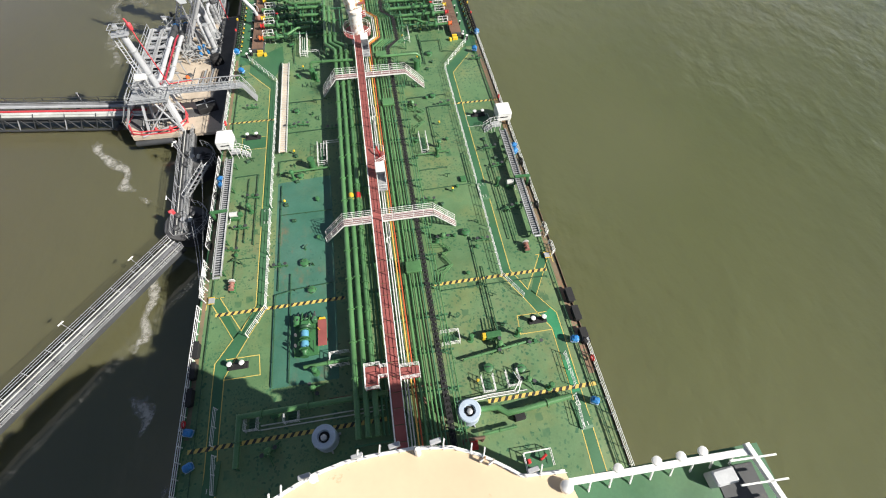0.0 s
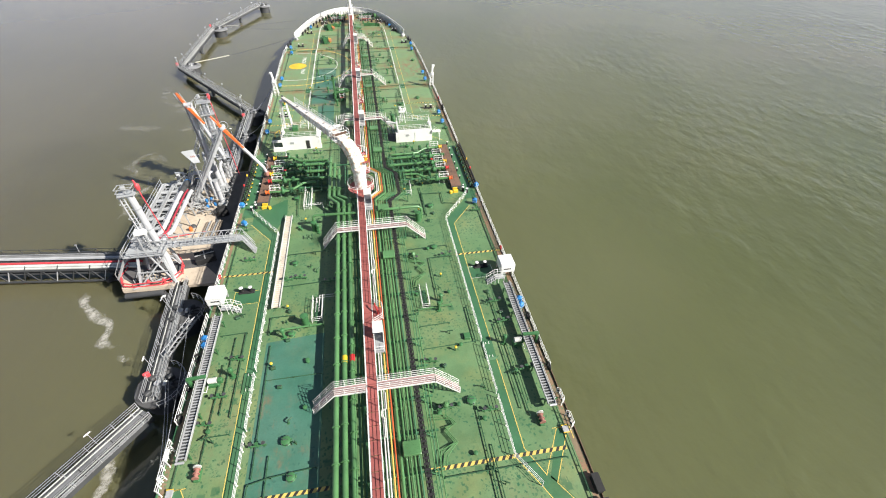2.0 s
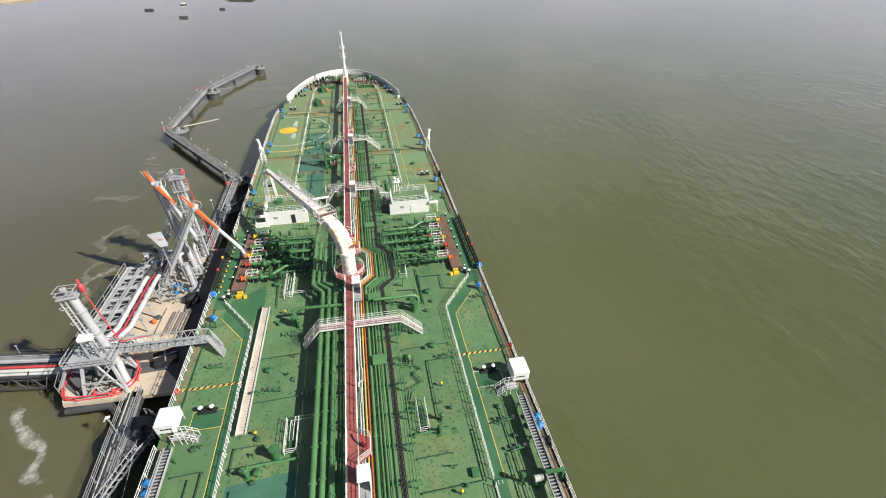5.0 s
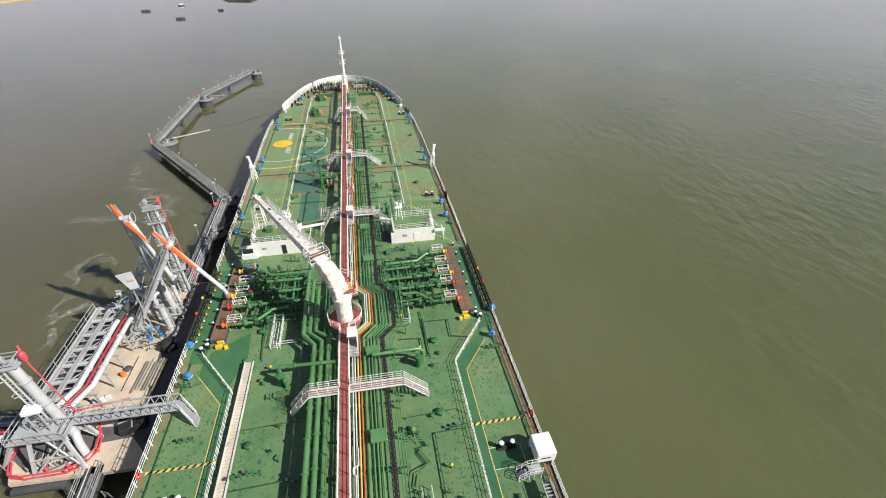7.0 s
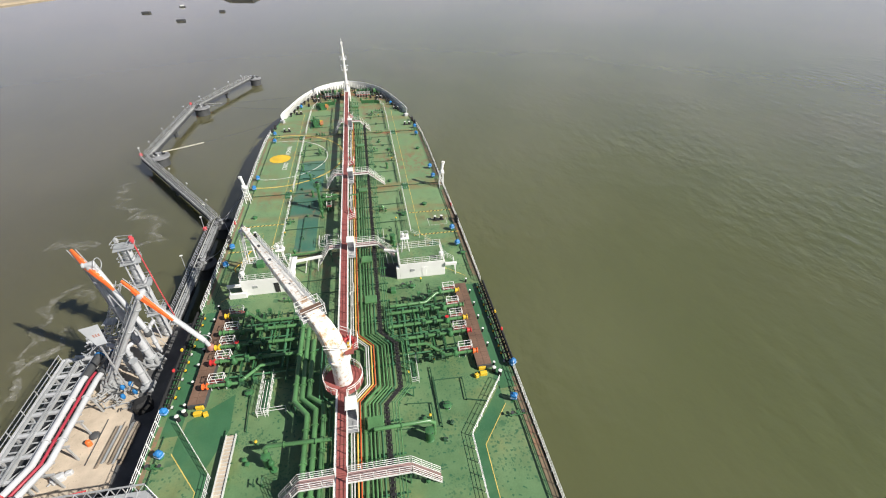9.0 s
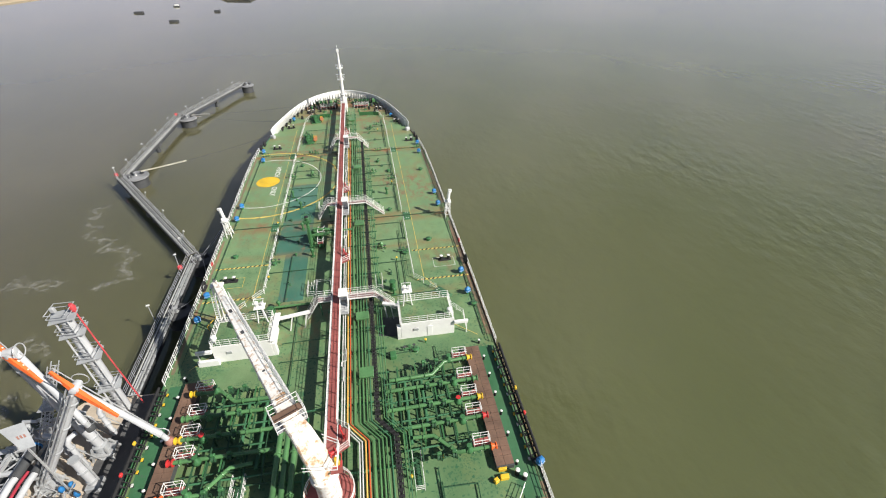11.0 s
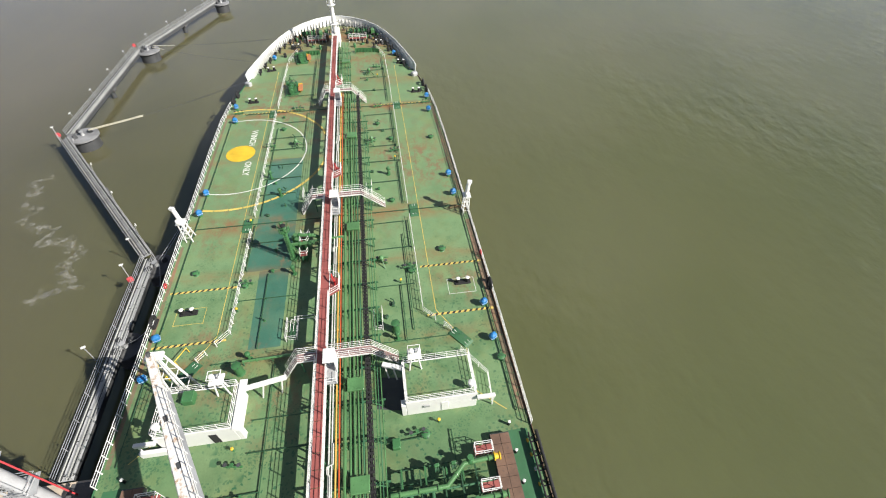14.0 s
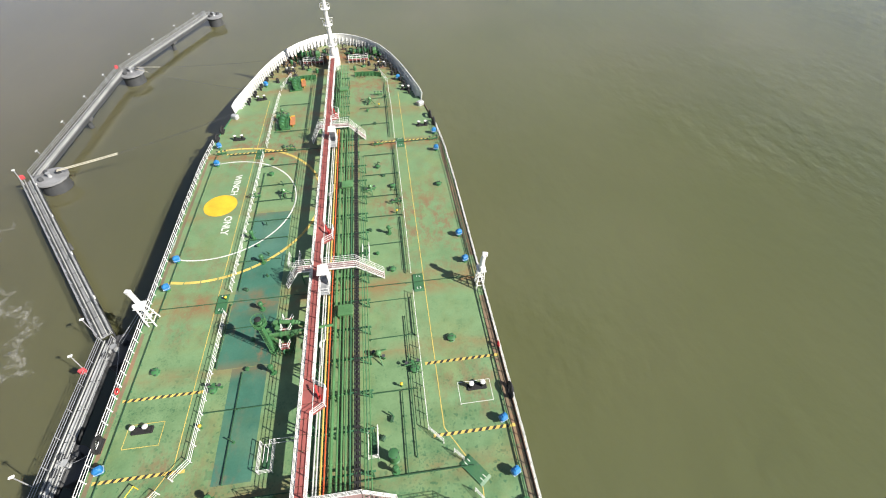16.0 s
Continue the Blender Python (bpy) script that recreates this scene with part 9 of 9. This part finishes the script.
# pipe rack and pipes over the platform
e = empty("pipe_rack", (-35.6, 44.0, JZ), "grey steel pipe rack along the outer edge of the jetty", "pipe rack")
for x in (-1.85, -1.45, 0.0, 0.35, 1.75):
    part("beam", G().bar((x, 0, 3.0), (x, 17.2, 3.0), 0.2, 0.32), LGREY if x in (-1.85, 1.75) else GALV, e)
for i in range(7):
    y = 0.3 + i * 2.8
    fr = part("cross_frame", G().bar((-1.9, y, 2.9), (1.8, y, 2.9), 0.34, 0.3), LGREY, e)
    part("flange_plate", G().box((0, y + 0.24, 3.05), (3.5, 0.06, 0.1)), GALV, fr)
    for x in (-1.75, 1.65):
        part("leg", G().bar((x, y, 0), (x, y, 2.8), 0.24), GALV, e)
    part("rail_post", G().bar((-2.05, y, 2.9), (-2.05, y, 4.1), 0.08), GALV, e)
    if i < 6:
        part("inner_bar", G().bar((-1.4, y + 0.9, 2.75), (0.2, y + 0.9, 2.75), 0.14).bar((-1.4, y + 1.8, 2.75), (1.6, y + 1.8, 2.75), 0.12).bar((0.4, y + 0.4, 2.7), (1.6, y + 1.9, 2.7), 0.12), GREY, e)
        part("tray", G().box((-0.7, y + 1.4, 2.2), (1.2, 2.2, 0.12)), DARKST if i % 2 else GREY, e)
for z in (3.5, 4.1):
    part("edge_rail", G().bar((-2.05, 0, z), (-2.05, 17.2, z), 0.07), GALV, e)
part("lower_deck", G().box((0, 8.6, 0.95), (3.4, 17.0, 0.1)), DARKST, e)
for i, (dx, r, m, n) in enumerate(((0.0, 0.34, LGREY, "pale"), (0.85, 0.16, REDD, "dark red"), (1.7, 0.34, LGREY, "pale"))):
    pipe_run("product_pipe", [(-38.8, 43.2 - 0.45 * dx, JZ + 0.5), (-36.4 + 0.4 * dx, 42.6 - 0.6 * dx, JZ + 3.3), (-34.4 + 0.9 * dx, 42.6 - 0.3 * dx, JZ + 3.3), (-33.2 + dx, 45.6, JZ + 3.3), (-33.2 + dx, 56.8, JZ + 3.3), (-33.0 + dx, 58.0, JZ + 3.3)], r, m, n + " product pipe crossing the jetty to the loading arms", 12, 5.0, "product pipes")
for i in range(5):
    y = 44.6 + i * 3.2
    thing("pipe_stand", G().bar((-1.2, 0, 0), (-1.0, 0, 2.7), 0.18).bar((1.4, 0, 0), (1.2, 0, 2.7), 0.18).bar((-1.4, 0, 2.7), (1.6, 0, 2.7), 0.22), GALV, "grey trestle under the product pipes", "support", "pipe stands", at=(-32.4, y, JZ))
for i, (x, y) in enumerate(((-29.0, 56.4), (-28.2, 56.8), (-27.6, 56.0), (-28.8, 55.4))):
    thing("blue_valve", G(True).lathe((0, 0, 0), [(0.16, 0), (0.27, 0.2), (0.27, 0.6), (0.15, 0.8)], 12), BLUE, "blue valve actuator among the jetty pipes", "valve", "blue valves", at=(x, y, JZ + (1.2 if i < 2 else 0.6)))
for x, y in ((-33.1, 57.4), (-31.3, 57.6)):
    e = empty("insulated_pipe", (x, y, JZ), "black insulated pipe section with a blue collar", "pipe", "insulated pipes")
    part("lagging", G(True).tube([(0, 0, 3.3), (0.1, 1.8, 3.3), (0.2, 3.6, 3.3)], 0.5, 12), DARKST, e)
    part("collar", G(True).lathe((0.2, 3.5, 3.3), [(0.57, 0), (0.57, 0.22), (0.5, 0.26)], 16, (0.06, 1.0, 0)), BLUE, e, "blue collar")
    part("stand", G().box((0.2, 2.2, 1.3), (0.3, 0.3, 2.6)), GALV, e)
random.seed(5)
e = empty("valve_skid", (-33.4, 63.2, JZ), "crowded skid of grey pipes and valves behind the loading arms", "pipework")
for i in range(70):
    x, y = random.uniform(-3.6, 2.2), random.uniform(-3.4, 3.2)
    h = random.uniform(0.6, 3.4)
    if i % 4 == 0:
        part("pipe", G(True).tube([(x, y, 0), (x, y, h), (x + random.uniform(-1.5, 1.5), y + random.uniform(-0.3, 0.3), h)], random.uniform(0.08, 0.2), 7), random.choice((GALV, GREY, PIPEC, DARKST)), e)
    else:
        part("bar", G().bar((x, y, h), (x + random.choice((0, 2.2)), y + random.choice((0, 1.8, -1.4)) + 0.3, h + random.uniform(-0.2, 0.9)), random.uniform(0.06, 0.14)), random.choice((GALV, GREY, DARKST)), e)
e = empty("valve_skid", (-29.0, 54.8, JZ), "tangle of grey pipes and frames by the loading arm base", "pipework")
for i in range(60):
    x, y = random.uniform(-2.8, 2.0), random.uniform(-0.9, 1.6)
    h = random.uniform(0.2, 1.6)
    part("bar", G().bar((x, y, h), (x + random.uniform(-1.4, 1.4), y + random.uniform(-0.9, 0.9), h + random.uniform(-0.2, 0.8)), random.uniform(0.06, 0.13)), random.choice((GALV, GREY, DARKST, GALV)), e)
thing("rubber_block", G().box((0, 0, 0.8), (2.0, 1.8, 1.6), 20, 0.35), BLACK, "large black rubber buffer on the jetty", "buffer", at=(-26.0, 53.9, JZ))
for i in range(7):
    e = empty("timber_stack", (-28.5 + 0.42 * i, 48.9 + 0.25 * (i % 3), JZ), "weathered planks and tubes lying on the concrete", "planks", "planks")
    for k in range(2):
        part("plank", G().box((0.18 * k, 0, 0.12 + 0.16 * k), (0.2, 5.2 - 0.5 * (i % 2), 0.14), -3), (TIMBER, GREY, CONC)[i % 3], e)
thing("portable_pump", G().box((0, 0, 0.4), (1.3, 0.8, 0.8), 30, 0.15).box((0.8, 0.6, 0.25), (0.7, 0.5, 0.5), 10, 0.1).bar((-0.9, -0.6, 0.1), (-0.2, -0.2, 0.5), 0.12), LGREY, "pale portable pump set on the concrete", "pump", at=(-32.0, 45.6, JZ))
thing("tarpaulin_heap", G(True).lathe((0, 0, 0), [(0.6, 0), (0.5, 0.22), (0.2, 0.35)], 9), DARKST, "grey tarpaulin heap on the concrete", "tarpaulin", at=(-30.6, 50.8, JZ))
thing("orange_drum", G(True).lathe((0, 0, 0), [(0.3, 0), (0.3, 0.7), (0.25, 0.75)], 12), ORANGE, "orange drum on the concrete", "drum", at=(-30.6, 49.6, JZ))
e = empty("waste_skip", (-26.4, 41.4, JZ), "open black skip with crossed bars", "skip")
part("tub", G().box((0, 0, 0.5), (3.0, 2.4, 1.0), 20, 0.08), BLACK, e)
part("cross_bars", G().bar((-1.4, -0.4, 1.04), (1.4, 0.5, 1.04), 0.14).bar((0.4, -1.1, 1.04), (-0.4, 1.1, 1.04), 0.14), GALV, e)
thing("steel_rod", G(True).tube([(0, 0, 0.06), (0.1, 6.0, 0.06)], 0.06, 6), DARKST, "long dark steel rod lying on the concrete", "rod", at=(-30.0, 46.9, JZ))

# mooring lines with thick pale tails at the dolphins
for a, b, tail in (((-50.6, 139.6, JZ + 0.7), (-19.6, 147.0, 0.9), 0.36), ((-50.4, 139.2, JZ + 0.7), (-19.6, 146.4, 0.9), 0.36), ((-50.0, 182.0, JZ + 0.7), (-12.4, 170.0, 1.2), 0.22), ((-50.0, 181.0, JZ + 0.7), (-17.4, 156.0, 1.2), 0.18),
                   ((-26.0, 30.0, JZ + 0.6), (-21.0, 4.8, 0.7), 0.0), ((-26.0, 18.0, JZ + 0.6), (-20.9, 2.6, 0.7), 0.0), ((-26.0, 85.0, JZ + 0.6), (-20.9, 84.8, 0.6), 0.0), ((-25.8, 98.6, JZ + 0.5), (-20.9, 86.5, 0.6), 0.0), ((-25.6, 17.6, JZ + 0.6), (-20.9, 4.2, 0.7), 0.0), ((-25.8, 99.6, JZ + 0.5), (-20.9, 112.5, 0.6), 0.0), ((-26.2, 99.8, JZ + 0.5), (-20.9, 113.5, 0.6), 0.0)):
    a, b = Vector(a), Vector(b)
    rope = [a.lerp(b, k / 24) - Vector((0, 0, 0.5 * math.sin(math.pi * k / 24))) for k in range(25)]
    e = empty("mooring_line", (0, 0, 0), "grey mooring rope from the ship to the jetty", "rope", "mooring ropes")
    n = round(24 * tail)
    part("rope", G(True).tube(rope[max(0, n - 1):], 0.02 if tail else 0.035, 5), DARKST if tail else GREY, e)
    if tail:
        part("tail", G(True).tube([p + Vector((0, 0, 0.01)) for p in rope[:n]], 0.065, 6), ROPE, e, "thick pale rope tail")


# ---- distance ----
shore = G()
shore.prism([(-900, 380), (-330, 503), (-306, 523), (-296, 552), (-272, 640), (-900, 1100)], SEA - 1, SEA + 1.6)
thing("far_bank", shore, SHORE, "low brown river bank far away", "bank", kind="structure")
thing("far_quay", G().prism([(-112, 522), (-90, 516), (-84, 600), (-150, 600)], SEA - 1, SEA + 2.0), DARKST, "dark distant quay end", "quay", kind="structure")
for x, y, w in ((-161.5, 449.5, 6.4), (-121.8, 402.0, 5.8), (-103.0, 447.6, 4.2)):
    e = empty("far_dolphin", (x, y, SEA), "distant dark mooring dolphin standing in the river", "dolphin", "distant dolphins")
    part("cap", G().box((0, 0, 0.5), (w, 3.2, 1.4), 0, 0.2), DARKST, e)
    for d in (-0.34, 0.34):
        part("pile", G(True).tube([(d * w, 0, -2), (d * w, 0, 0.3)], 0.6, 10), DARKST, e)
e = empty("moored_boat", (-144.2, 484.2, SEA), "small white boat lying in the distant river", "boat")
part("hull", G().prism([(-2.6, 0.0), (-1.9, -1.1), (2.4, -1.1), (2.8, 0.0), (2.4, 1.1), (-1.9, 1.1)], -0.4, 0.7), DARKST, e)
part("deck_cabin", G().box((0.2, 0, 1.15), (3.2, 1.7, 0.9), 0, 0.2), WHITE, e)

# foam streaks drifting off the jetty
def foam(pts, width, seed, strength):
    """Lacy ribbon lying on the water; the attribute 'body' thins it out towards its margins."""
    random.seed(seed)
    line = along([(x, y, 0) for x, y in pts], 0.5)
    n = len(line)
    lat = [-1.0, -0.6, -0.25, 0.1, 0.45, 0.75, 1.0]
    vs, body = [], []
    for i, p in enumerate(line):
        q = line[min(n - 1, i + 1)] - line[max(0, i - 1)]
        nrm = Vector((-q.y, q.x, 0)).normalized()
        sw = 1.1 * width * math.sin(i * 0.42 + 1.7 * math.sin(i * 0.17 + seed))
        w = width * (1.3 + 1.3 * abs(math.sin(i * 0.23 + seed)))
        end = min(1.0, i / 5, (n - 1 - i) / 5)
        for k in lat:
            v = p + nrm * (sw + k * w)
            vs.append((v.x, v.y, SEA + 0.012 + 0.0013 * seed))
            body.append((1 - k * k) * end * strength)
    m = len(lat)
    fs = [(i * m + j, i * m + j + 1, (i + 1) * m + j + 1, (i + 1) * m + j) for i in range(n - 1) for j in range(m - 1)]
    me = bpy.data.meshes.new("foam_streak")
    me.from_pydata(vs, [], fs)
    att = me.attributes.new("body", "FLOAT", "POINT")
    att.data.foreach_set("value", body)
    me.materials.append(FOAMM)
    tagged(new("foam_streak", me), "thin pale foam drifting on the river", "foam", kind="stuff")


foam([(-46, 40), (-43.3, 36.4), (-39.8, 32.1), (-36.9, 25.8)], 0.55, 1, 1.3)
foam([(-36.9, 25.8), (-34.5, 24.2), (-32.4, 24.6)], 0.5, 2, 1.3)
foam([(-32.0, 12.0), (-30.7, 5.0), (-31.4, 0.9), (-29.5, -0.2)], 0.5, 3, 1.3)
foam([(-29.2, -4.2), (-29.8, -7.2), (-28.6, -9.0), (-27.8, -11)], 0.7, 4, 1.6)
foam([(-26.0, -11.8), (-25.4, -13.2)], 0.4, 5, 1.6)
foam([(-26.5, -14.8), (-25.8, -17.5)], 0.7, 6, 1.6)
foam([(-46.8, 58), (-48.5, 66), (-50.9, 79.9), (-50.4, 84), (-48, 88)], 0.8, 7, 0.85)
foam([(-43.7, 79.7), (-46, 83), (-50.3, 82.3)], 0.9, 8, 0.85)
foam([(-48, 63.7), (-46.6, 66.5), (-45.7, 70.9), (-43.5, 76)], 0.9, 9, 0.85)
foam([(-58.4, 126), (-55.8, 121.8), (-53, 116), (-49.5, 110.2)], 1.0, 10, 0.85)
foam([(-54, 131), (-57.2, 127.4), (-55.6, 121.7)], 0.7, 11, 0.85)
foam([(-50.3, 113.9), (-46, 109), (-43, 106.5), (-40.7, 102.8), (-42, 97), (-45.9, 100.5)], 1.3, 12, 0.85)
foam([(-62, 104), (-56, 100), (-52, 96)], 1.6, 13, 0.85)
